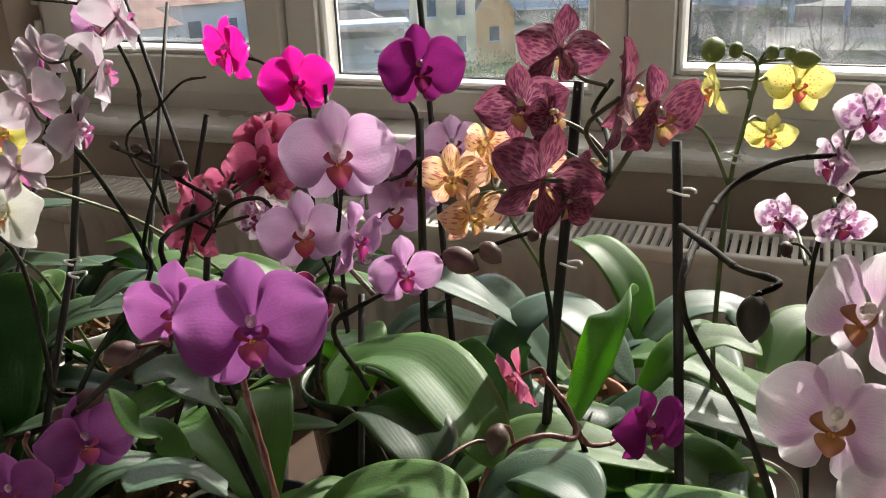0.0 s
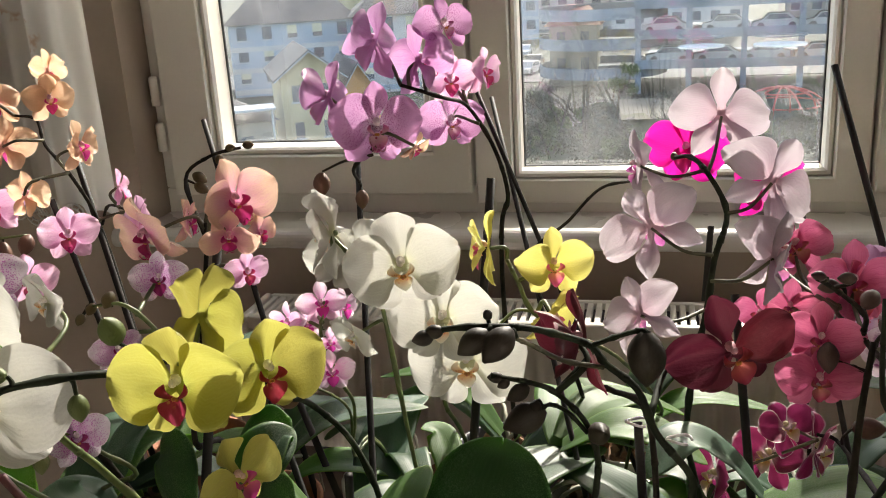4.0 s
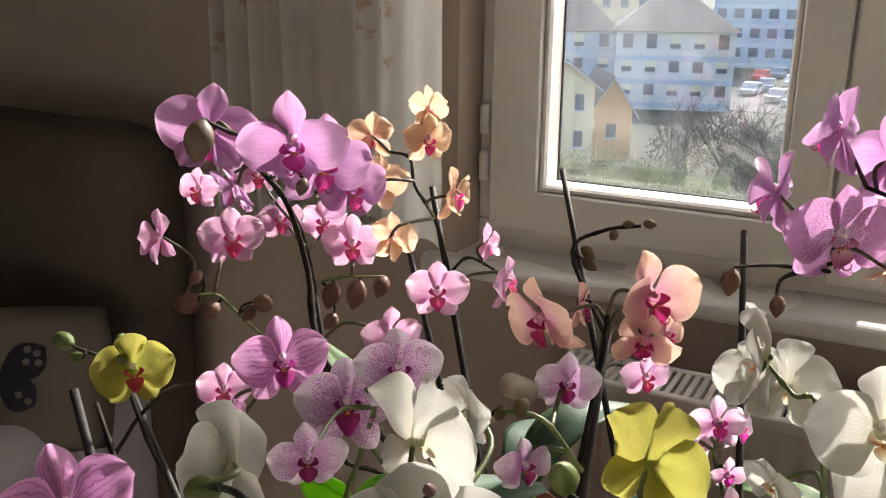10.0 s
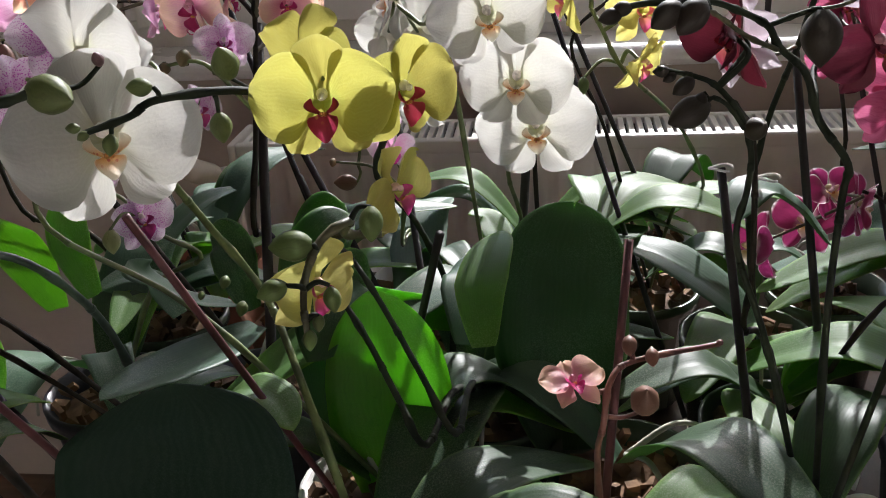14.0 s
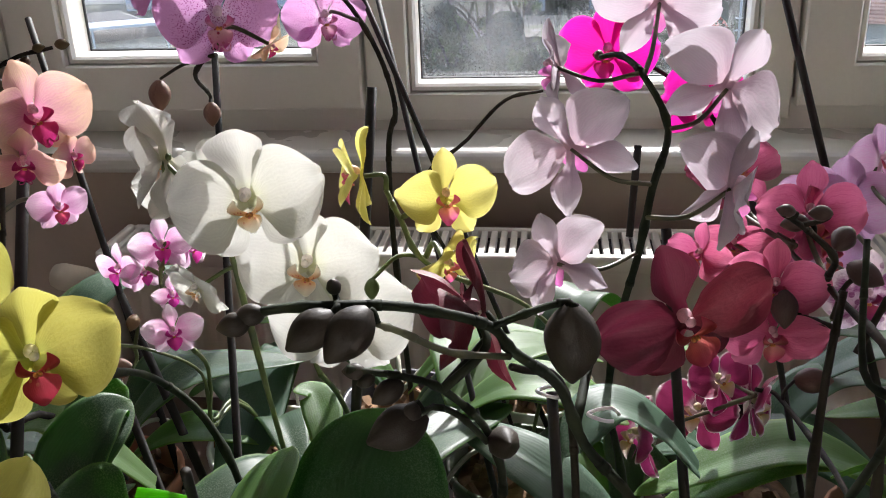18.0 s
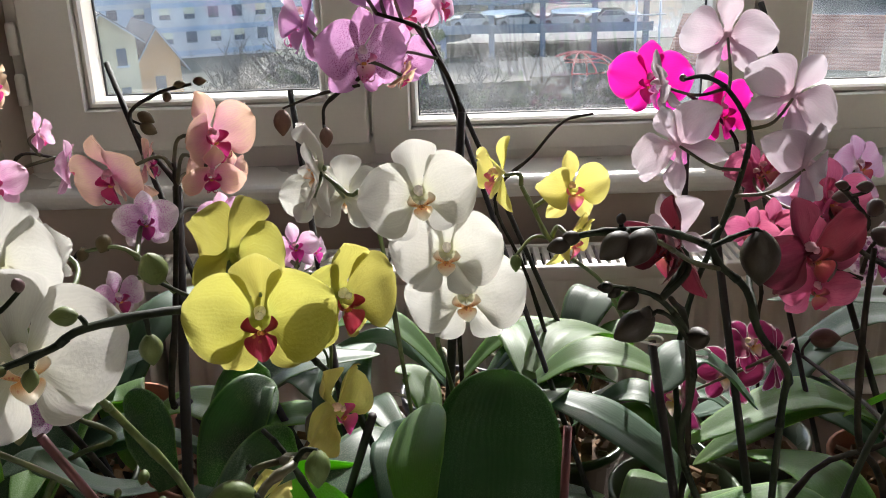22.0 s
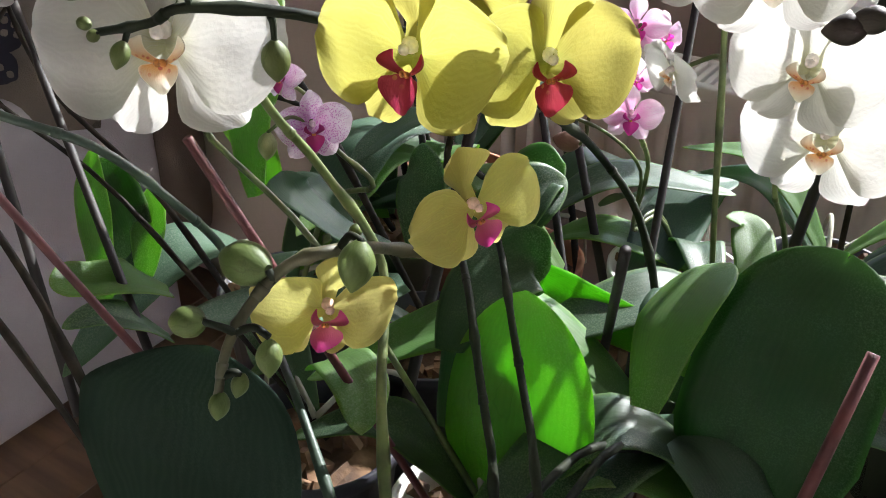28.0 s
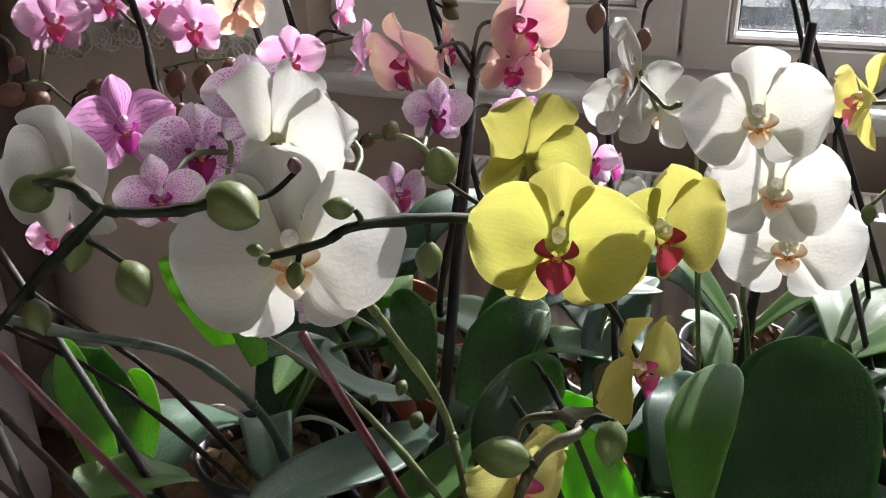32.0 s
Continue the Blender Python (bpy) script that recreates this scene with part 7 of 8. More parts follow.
twig(o, "green", 0.0016, (-0.934, 0.528, 1.032), (-0.954, 0.525, 1.03), (-0.956, 0.511, 1.024))
flower(o, "peach", -0.915, 0.677, 1.061, 0.0336, 71, 3)
twig(o, "olive", 0.0016, (-0.954, 0.659, 1.057), (-0.949, 0.673, 1.062), (-0.916, 0.678, 1.061))
bud(o, "peach", -0.957, 0.767, 1.119, 0.0115, 90, 0)
bud(o, "peach", -0.985, 0.76, 1.107, 0.0115, 0, -30)
twig(o, "dark", .0013, (-0.988, 0.761, 1.112), (-0.987, 0.764, 1.111), (-0.985, 0.765, 1.11))
bud(o, "peach", -1.003, 0.753, 1.091, 0.0156, 90, -30)
bud(o, "peach", -1.001, 0.75, 1.082, 0.0156, 90, -30)
twig(o, "dark", .0013, (-1.017, 0.751, 1.09), (-1.014, 0.751, 1.089), (-1.007, 0.75, 1.086))
bud(o, "peach", -0.974, 0.764, 1.117, 0.0104, 90, 10)
bud(o, "peach", -0.962, 0.521, 1.057, 0.0145, 0, -30)
twig(o, "dark", .0013, (-0.96, 0.52, 1.053), (-0.961, 0.525, 1.058), (-0.962, 0.527, 1.06))
bud(o, "peach", -0.975, 0.518, 1.051, 0.0107, 0, -30)
twig(o, "dark", .0013, (-0.977, 0.518, 1.053), (-0.976, 0.521, 1.054), (-0.975, 0.522, 1.054))
bud(o, "peach", -0.983, 0.515, 1.044, 0.0099, 0, -30)
twig(o, "dark", .0013, (-0.977, 0.518, 1.053), (-0.98, 0.52, 1.05), (-0.983, 0.519, 1.046))
o = orchid_plant("small_pink", -0.859, 0.832, 1, 5, 17, 0.16)
stalk(o, "green", 0.002, 0.0018, (-0.849, 0.832, 0.73), (-0.86, 0.765, 0.818), (-0.862, 0.711, 0.832), (-0.851, 0.694, 0.893), (-0.852, 0.666, 0.932), (-0.873, 0.687, 0.965), (-0.873, 0.705, 0.984))
stalk(o, "green", 0.0018, 0.0012, (-0.849, 0.832, 0.73), (-0.861, 0.766, 0.821), (-0.862, 0.713, 0.836), (-0.854, 0.688, 0.892), (-0.868, 0.652, 0.93), (-0.903, 0.65, 0.937))
stake(o, -0.861, 0.717, 0.705, -0.98, 0.825, 0.888, 0.004)
flower(o, "small_pink", -0.877, 0.706, 0.986, 0.0449, 26, 27)
twig(o, "green", 0.0016, (-0.873, 0.705, 0.984), (-0.876, 0.708, 0.988), (-0.878, 0.707, 0.985))
flower(o, "small_pink", -0.906, 0.696, 0.972, 0.0388, -17, 9)
twig(o, "green", 0.0016, (-0.873, 0.694, 0.973), (-0.886, 0.707, 0.975), (-0.906, 0.697, 0.972))
flower(o, "small_pink", -0.89, 0.697, 0.969, 0.0327, 47, 16)
twig(o, "green", 0.0016, (-0.873, 0.691, 0.969), (-0.887, 0.699, 0.971), (-0.891, 0.698, 0.969))
flower(o, "small_pink", -0.861, 0.677, 0.962, 0.0297, 26, -1)
twig(o, "green", 0.0016, (-0.869, 0.683, 0.959), (-0.867, 0.683, 0.964), (-0.862, 0.678, 0.962))
flower(o, "small_pink", -0.852, 0.65, 0.947, 0.0403, 26, 11)
twig(o, "green", 0.0016, (-0.852, 0.666, 0.932), (-0.856, 0.665, 0.942), (-0.853, 0.652, 0.947))
flower(o, "small_pink", -0.865, 0.725, 0.976, 0.0379, 64, 10)
twig(o, "green", 0.0016, (-0.873, 0.705, 0.984), (-0.877, 0.719, 0.982), (-0.866, 0.726, 0.975))
bud(o, "small_pink", -0.879, 0.649, 0.953, 0.0130, 0, -30)
twig(o, "green", .0013, (-0.882, 0.651, 0.933), (-0.88, 0.657, 0.947), (-0.879, 0.654, 0.956))
bud(o, "pink", -0.893, 0.645, 0.92, 0.0198, -90, 0)
twig(o, "green", .0013, (-0.882, 0.651, 0.933), (-0.88, 0.648, 0.927), (-0.883, 0.645, 0.92))
bud(o, "small_pink", -0.903, 0.65, 0.936, 0.0091, 0, -30)
o = orchid_plant("yellow", -0.775, 0.598, 0, 4, 18, 0.24)
stalk(o, "olive", 0.0028, 0.0016, (-0.809, 0.372, 0.995), (-0.823, 0.352, 1.004), (-0.809, 0.308, 1.03), (-0.819, 0.296, 1.027), (-0.824, 0.283, 1.017), (-0.824, 0.273, 1.008), (-0.822, 0.266, 0.997))
stalk(o, "deep", 0.003, 0.0024, (-0.765, 0.598, 0.73), (-0.79, 0.498, 0.815), (-0.802, 0.417, 0.825), (-0.82, 0.43, 0.85), (-0.839, 0.447, 0.881), (-0.862, 0.474, 0.901), (-0.88, 0.495, 0.908))
stalk(o, "deep", 0.0036, 0.0024, (-0.777, 0.58, 0.707), (-0.805, 0.597, 0.756), (-0.808, 0.627, 0.821), (-0.835, 0.641, 0.884), (-0.858, 0.609, 0.938), (-0.816, 0.447, 1.03), (-0.829, 0.442, 1.053), (-0.859, 0.43, 1.055))
stalk(o, "deep", 0.0032, 0.002, (-0.765, 0.598, 0.73), (-0.78, 0.504, 0.815), (-0.784, 0.428, 0.826), (-0.807, 0.445, 0.861), (-0.833, 0.469, 0.898), (-0.856, 0.496, 0.918), (-0.872, 0.512, 0.925))
stake(o, -0.866, 0.655, 0.705, -0.965, 0.753, 0.887, 0.0036)
stake(o, -0.864, 0.682, 0.695, -0.8, 0.529, 0.924, 0.0034)
stake(o, -0.824, 0.634, 0.705, -0.913, 0.952, 1.076, 0.0034)
flower(o, "yellow", -0.834, 0.383, 1.064, 0.0715, 7, 8)
twig(o, "green", 0.0016, (-0.853, 0.432, 1.054), (-0.846, 0.427, 1.062), (-0.834, 0.386, 1.075))
flower(o, "yellow", -0.872, 0.484, 1.062, 0.070, 154, -4, 14)
twig(o, "green", 0.0016, (-0.853, 0.432, 1.054), (-0.872, 0.472, 1.048), (-0.873, 0.486, 1.06))
flower(o, "yellow", -0.8, 0.419, 1.058, 0.066, 44, 4)
twig(o, "green", 0.0016, (-0.829, 0.442, 1.053), (-0.824, 0.441, 1.063), (-0.803, 0.421, 1.07))
flower(o, "yellow_magenta", -0.8, 0.369, 1.02, 0.051, 64, 4, 16)
twig(o, "olive", 0.0016, (-0.812, 0.368, 0.997), (-0.814, 0.375, 1.012), (-0.801, 0.37, 1.022))
flower(o, "yellow_magenta", -0.836, 0.33, 0.986, 0.0540, 54, 1, -15)
twig(o, "olive", 0.0016, (-0.823, 0.352, 1.004), (-0.839, 0.348, 0.999), (-0.838, 0.331, 0.986))
bud(o, "yellow", -0.832, 0.291, 1.026, 0.0200, -90, -5)
twig(o, "deep", .0013, (-0.821, 0.291, 1.023), (-0.821, 0.291, 1.025), (-0.822, 0.291, 1.027))
bud(o, "yellow", -0.798, 0.302, 1.031, 0.0158, 0, -70)
twig(o, "deep", .0013, (-0.809, 0.308, 1.03), (-0.804, 0.307, 1.037), (-0.798, 0.305, 1.038))
bud(o, "yellow", -0.836, 0.27, 1.015, 0.0139, -80, -20)
twig(o, "deep", .0013, (-0.824, 0.277, 1.012), (-0.825, 0.274, 1.015), (-0.83, 0.271, 1.017))
bud(o, "yellow", -0.813, 0.279, 1.006, 0.0115, 30, -70)
twig(o, "deep", .0013, (-0.824, 0.277, 1.012), (-0.819, 0.28, 1.014), (-0.814, 0.281, 1.012))
bud(o, "yellow", -0.821, 0.265, 0.994, 0.0091, 0, -70)
bud(o, "yellow", -0.818, 0.271, 0.999, 0.0077, 0, -60)
twig(o, "deep", .0013, (-0.823, 0.269, 1.001), (-0.82, 0.271, 1.003), (-0.818, 0.272, 1.002))
bud(o, "white", -0.899, 0.427, 1.075, 0.0224, 0, 60)
twig(o, "deep", .0013, (-0.859, 0.43, 1.055), (-0.879, 0.435, 1.053), (-0.899, 0.432, 1.065))
leaf(o, 3, 0.095, (-0.838, 0.49, 0.70), (-0.841, 0.50, 0.77), (-0.845, 0.51, 0.832), (-0.85, 0.517, 0.886), face=(0.1, -1, 0.35), fold=0.07)
o = orchid_plant("white", -0.831, 0.350, 3, 5, 19, 0.24)
stalk(o, "deep", 0.003, 0.0018, (-0.827, 0.451, 1.02), (-0.856, 0.429, 1.043), (-0.87, 0.377, 1.072), (-0.903, 0.345, 1.078), (-0.916, 0.338, 1.072), (-0.936, 0.329, 1.067))
stalk(o, "deep", 0.0028, 0.0018, (-0.952, 0.332, 1.088), (-0.972, 0.323, 1.084), (-0.996, 0.315, 1.085), (-1.008, 0.315, 1.093), (-1.022, 0.311, 1.095))
stalk(o, "deep", 0.0024, 0.0016, (-0.996, 0.315, 1.085), (-1.003, 0.301, 1.074), (-1.01, 0.289, 1.065), (-1.011, 0.285, 1.057))
stalk(o, "teal", 0.0034, 0.0028, (-0.821, 0.35, 0.73), (-0.931, 0.418, 0.81), (-1.013, 0.474, 0.816), (-1.017, 0.449, 0.888), (-1.015, 0.415, 0.937), (-1.027, 0.384, 0.977), (-1.063, 0.357, 0.996), (-1.098, 0.332, 1.017))
stalk(o, "green", 0.0034, 0.0024, (-0.821, 0.35, 0.73), (-0.874, 0.411, 0.861), (-0.91, 0.462, 0.91), (-0.931, 0.441, 0.97), (-0.937, 0.415, 1.009), (-0.953, 0.405, 1.047))
stalk(o, "deep", 0.0026, 0.002, (-0.996, 0.315, 1.085), (-1.01, 0.289, 1.065), (-1.041, 0.29, 1.034))
stake(o, -0.878, 0.484, 0.705, -0.949, 0.375, 1.006, 0.0026, M_STAKE_RED)
stake(o, -1.018, 0.448, 0.705, -1.101, 0.342, 0.992, 0.0028, M_STAKE_RED)
flower(o, "white", -0.949, 0.371, 1.05, 0.0969, 32, 14)
twig(o, "green", 0.0016, (-0.953, 0.405, 1.047), (-0.957, 0.398, 1.047), (-0.951, 0.374, 1.045))
flower(o, "white", -0.966, 0.398, 1.09, 0.0717, 158, 10, 15)
twig(o, "green", 0.0016, (-0.953, 0.405, 1.047), (-0.962, 0.385, 1.068), (-0.966, 0.395, 1.089))
flower(o, "white", -0.977, 0.478, 1.071, 0.0451, -34, 3)
twig(o, "green", 0.0016, (-0.953, 0.405, 1.047), (-0.953, 0.459, 1.062), (-0.976, 0.48, 1.071))
flower(o, "white", -1.038, 0.346, 1.083, 0.0640, -92, -8, 16)
twig(o, "green", 0.0016, (-1.022, 0.311, 1.095), (-1.016, 0.324, 1.096), (-1.036, 0.346, 1.084))
bud(o, "white", -0.949, 0.332, 1.085, 0.0268, 70, -10)
twig(o, "deep", .0013, (-0.956, 0.33, 1.088), (-0.96, 0.334, 1.088), (-0.961, 0.336, 1.087))
bud(o, "white", -1.03, 0.316, 1.087, 0.0215, -90, -20)
twig(o, "deep", .0013, (-1.019, 0.312, 1.095), (-1.019, 0.314, 1.093), (-1.021, 0.316, 1.09))
bud(o, "white", -1.004, 0.306, 1.071, 0.0177, 0, -60)
twig(o, "deep", .0013, (-1.001, 0.307, 1.078), (-1.002, 0.309, 1.079), (-1.004, 0.31, 1.079))
bud(o, "white", -0.981, 0.308, 1.059, 0.0200, 60, -40)
twig(o, "deep", .0013, (-1.002, 0.304, 1.076), (-0.997, 0.309, 1.073), (-0.987, 0.312, 1.065))
bud(o, "white", -1.007, 0.284, 1.053, 0.0146, 60, -50)
bud(o, "white", -0.912, 0.345, 1.084, 0.0128, -90, 0)
twig(o, "deep", .0013, (-0.903, 0.345, 1.078), (-0.903, 0.345, 1.081), (-0.905, 0.345, 1.084))
bud(o, "white", -0.883, 0.365, 1.057, 0.0159, 0, -90)
twig(o, "deep", .0013, (-0.883, 0.364, 1.074), (-0.883, 0.365, 1.071), (-0.883, 0.365, 1.065))
bud(o, "white", -0.924, 0.329, 1.061, 0.0105, 0, -60)
twig(o, "deep", .0013, (-0.924, 0.334, 1.07), (-0.924, 0.334, 1.069), (-0.924, 0.332, 1.065))
bud(o, "white", -0.94, 0.328, 1.07, 0.0073, -90, 0)
bud(o, "white", -0.936, 0.328, 1.066, 0.0068, -90, -30)
bud(o, "mauve", -0.934, 0.354, 1.096, 0.0084, 0, 60)
twig(o, "deep", .0013, (-0.952, 0.332, 1.088), (-0.943, 0.347, 1.085), (-0.934, 0.356, 1.093))
o = orchid_plant("spotted_mauve", -0.748, 0.911, 3, 3, 20, 0.16)
stalk(o, "dark", 0.0032, 0.0018, (-0.738, 0.911, 0.73), (-0.743, 0.89, 0.918), (-0.739, 0.872, 1.012), (-0.73, 0.863, 1.046), (-0.74, 0.854, 1.094), (-0.763, 0.847, 1.137), (-0.766, 0.751, 1.16), (-0.799, 0.74, 1.173))
stalk(o, "dark", 0.002, 0.0014, (-0.809, 0.684, 1.131), (-0.843, 0.727, 1.104), (-0.854, 0.776, 1.079), (-0.853, 0.773, 1.071))
stalk(o, "dark", 0.0016, 0.0012, (-0.811, 0.682, 1.125), (-0.85, 0.727, 1.111), (-0.888, 0.772, 1.092))
stake(o, -0.576, 0.812, 0.705, -0.765, 0.907, 1.143, 0.0026)
flower(o, "spotted_mauve", -0.809, 0.691, 1.147, 0.0757, 27, 0, -4)
twig(o, "olive", 0.0016, (-0.809, 0.684, 1.131), (-0.813, 0.696, 1.144), (-0.81, 0.694, 1.152))
flower(o, "mauve_pale", -0.854, 0.711, 1.168, 0.066, -110, 0, 20)
twig(o, "olive", 0.0016, (-0.834, 0.709, 1.117), (-0.839, 0.73, 1.145), (-0.853, 0.714, 1.167))
flower(o, "mauve_pale", -0.821, 0.747, 1.209, 0.0704, -120, 8, 15)
twig(o, "olive", 0.0016, (-0.799, 0.74, 1.173), (-0.812, 0.759, 1.191), (-0.821, 0.749, 1.208))
flower(o, "mauve_pale", -0.786, 0.756, 1.191, 0.066, 150, 4, -15)
twig(o, "olive", 0.0016, (-0.792, 0.742, 1.17), (-0.796, 0.758, 1.183), (-0.787, 0.758, 1.191))
flower(o, "spotted_mauve", -0.766, 0.77, 1.219, 0.0525, 42, 22)
twig(o, "olive", 0.0016, (-0.779, 0.747, 1.165), (-0.785, 0.773, 1.188), (-0.767, 0.771, 1.218))
flower(o, "pink", -0.78, 0.852, 1.163, 0.0526, 21, 5)
twig(o, "olive", 0.0016, (-0.763, 0.847, 1.137), (-0.776, 0.861, 1.153), (-0.78, 0.854, 1.163))
flower(o, "pink", -0.75, 0.86, 1.168, 0.0497, 69, 2)
twig(o, "olive", 0.0016, (-0.763, 0.847, 1.137), (-0.769, 0.859, 1.156), (-0.751, 0.861, 1.168))
flower(o, "spotted_mauve", -0.79, 0.888, 1.117, 0.0689, 31, 2)
twig(o, "olive", 0.0016, (-0.754, 0.85, 1.12), (-0.782, 0.886, 1.122), (-0.791, 0.89, 1.117))
flower(o, "orange", -0.777, 0.691, 1.129, 0.0299, 65, -35)
twig(o, "olive", 0.0016, (-0.809, 0.684, 1.131), (-0.802, 0.692, 1.141), (-0.778, 0.692, 1.13))
bud(o, "spotted_mauve", -0.889, 0.768, 1.08, 0.0228, 0, -80)
bud(o, "spotted_mauve", -0.852, 0.771, 1.065, 0.0180, 0, -80)
o = orchid_plant("pink", -1.125, 0.751, 0, 2, 21, 0.14)
stalk(o, "dark", 0.0032, 0.0018, (-1.115, 0.751, 0.73), (-1.17, 0.709, 0.849), (-1.207, 0.674, 0.887), (-1.241, 0.7, 0.984), (-1.297, 0.756, 1.045), (-1.282, 0.712, 1.102), (-1.285, 0.66, 1.166))
stalk(o, "green", 0.002, 0.0013, (-1.115, 0.751, 0.73), (-1.225, 0.721, 0.895), (-1.307, 0.697, 0.972), (-1.327, 0.674, 1.008), (-1.33, 0.655, 1.027), (-1.353, 0.642, 1.024))
stalk(o, "green", 0.0018, 0.0013, (-1.281, 0.756, 1.018), (-1.262, 0.768, 1.023), (-1.227, 0.787, 1.024))
flower(o, "pink", -1.342, 0.696, 1.07, 0.0624, 47, 12)
twig(o, "olive", 0.0016, (-1.33, 0.655, 1.027), (-1.351, 0.69, 1.048), (-1.344, 0.698, 1.07))
flower(o, "pink", -1.327, 0.751, 1.078, 0.0464, 49, 11)
twig(o, "olive", 0.0016, (-1.294, 0.747, 1.056), (-1.322, 0.759, 1.068), (-1.329, 0.753, 1.078))
flower(o, "pink", -1.306, 0.799, 1.068, 0.0517, 16, 10)
twig(o, "olive", 0.0016, (-1.297, 0.756, 1.045), (-1.307, 0.795, 1.057), (-1.307, 0.801, 1.068))
flower(o, "pink", -1.273, 0.8, 1.049, 0.0628, 34, 13)
twig(o, "olive", 0.0016, (-1.255, 0.772, 1.023), (-1.273, 0.8, 1.037), (-1.274, 0.802, 1.049))
flower(o, "pink", -1.318, 0.631, 1.133, 0.0393, 13, 7)
twig(o, "olive", 0.0016, (-1.285, 0.67, 1.153), (-1.306, 0.67, 1.144), (-1.319, 0.633, 1.132))
flower(o, "pink", -1.383, 0.644, 1.077, 0.058, -70, 4)
twig(o, "olive", 0.0016, (-1.353, 0.642, 1.024), (-1.358, 0.661, 1.054), (-1.381, 0.646, 1.077))
flower(o, "pink", -1.354, 0.751, 1.12, 0.0453, 50, 19)
twig(o, "olive", 0.0016, (-1.288, 0.73, 1.079), (-1.336, 0.753, 1.097), (-1.355, 0.752, 1.12))
flower(o, "pink", -1.163, 0.693, 1.008, 0.0562, 52, -5)
twig(o, "olive", 0.0016, (-1.241, 0.7, 0.984), (-1.219, 0.709, 1.002), (-1.164, 0.695, 1.008))
bud(o, "pink", -1.348, 0.65, 1.041, 0.0178, 0, -30)
twig(o, "dark", .0013, (-1.339, 0.65, 1.026), (-1.344, 0.658, 1.038), (-1.348, 0.658, 1.045))
bud(o, "pink", -1.352, 0.641, 1.018, 0.0290, -80, -20)
twig(o, "dark", .0013, (-1.344, 0.647, 1.025), (-1.34, 0.645, 1.025), (-1.339, 0.643, 1.023))
bud(o, "pink", -1.33, 0.65, 1.012, 0.0201, 0, -30)
twig(o, "dark", .0013, (-1.329, 0.663, 1.019), (-1.329, 0.662, 1.019), (-1.33, 0.659, 1.017))
bud(o, "pink", -1.289, 0.675, 1.019, 0.0245, 80, 0)
twig(o, "dark", .0013, (-1.323, 0.679, 1.001), (-1.318, 0.679, 1.01), (-1.3, 0.677, 1.019))
bud(o, "pink", -1.3, 0.666, 1.009, 0.0178, 0, -30)
twig(o, "dark", .0013, (-1.323, 0.679, 1.001), (-1.312, 0.681, 1.01), (-1.3, 0.673, 1.014))
bud(o, "pink", -1.271, 0.757, 1.005, 0.0276, 0, -60)
twig(o, "dark", .0013, (-1.273, 0.761, 1.02), (-1.272, 0.763, 1.019), (-1.271, 0.764, 1.016))
bud(o, "pink", -1.249, 0.769, 1.006, 0.0300, 0, -60)
twig(o, "dark", .0013, (-1.248, 0.776, 1.023), (-1.249, 0.777, 1.022), (-1.249, 0.777, 1.018))
bud(o, "pink", -1.228, 0.783, 1.014, 0.0240, 0, -50)
bud(o, "pink", -1.268, 0.751, 0.98, 0.0204, 0, -30)
twig(o, "dark", .0013, (-1.281, 0.756, 1.018), (-1.274, 0.764, 1.005), (-1.268, 0.759, 0.984))
o = orchid_plant("mauve_pale", -0.989, 0.624, 3, 2, 22, 0.14)
stalk(o, "dark", 0.0034, 0.002, (-0.979, 0.624, 0.73), (-1.076, 0.597, 0.926), (-1.148, 0.575, 1.028), (-1.181, 0.601, 1.088), (-1.184, 0.583, 1.144), (-1.183, 0.554, 1.175), (-1.176, 0.525, 1.197), (-1.164, 0.535, 1.208))
stalk(o, "dark", 0.002, 0.0015, (-1.167, 0.521, 1.206), (-1.171, 0.504, 1.213), (-1.173, 0.488, 1.221))
flower(o, "mauve_pale", -1.190, 0.510, 1.210, 0.07, -135, -20, 6)
twig(o, "olive", 0.0016, (-1.17, 0.507, 1.212), (-1.18, 0.508, 1.217), (-1.190, 0.513, 1.210))
flower(o, "mauve_pale", -1.139, 0.535, 1.204, 0.074, 26, -16, 4)
twig(o, "olive", 0.0016, (-1.183, 0.554, 1.175), (-1.161, 0.544, 1.196), (-1.139, 0.538, 1.204))
flower(o, "mauve_pale", -1.151, 0.580, 1.181, 0.075, 58, -8, -6)
twig(o, "olive", 0.0016, (-1.183, 0.56, 1.169), (-1.167, 0.57, 1.181), (-1.151, 0.583, 1.181))
flower(o, "mauve_pale", -1.153, 0.620, 1.154, 0.062, 62, 0)
twig(o, "olive", 0.0016, (-1.184, 0.583, 1.144), (-1.168, 0.601, 1.155), (-1.153, 0.623, 1.154))
flower(o, "mauve_pale", -1.198, 0.540, 1.167, 0.052, -62, -14)
twig(o, "olive", 0.0016, (-1.18, 0.542, 1.184), (-1.189, 0.541, 1.181), (-1.198, 0.543, 1.167))
bud(o, "mauve_pale", -1.168, 0.475, 1.21, 0.0278, 0, -70)
twig(o, "dark", .0013, (-1.173, 0.488, 1.221), (-1.17, 0.484, 1.223), (-1.168, 0.479, 1.222))
bud(o, "mauve_pale", -1.164, 0.537, 1.189, 0.0173, 0, -70)
twig(o, "dark", .0013, (-1.169, 0.531, 1.203), (-1.166, 0.537, 1.202), (-1.164, 0.54, 1.197))
bud(o, "mauve_pale", -1.141, 0.544, 1.171, 0.0132, 0, -60)
twig(o, "dark", .0013, (-1.182, 0.548, 1.179), (-1.161, 0.552, 1.185), (-1.141, 0.547, 1.176))
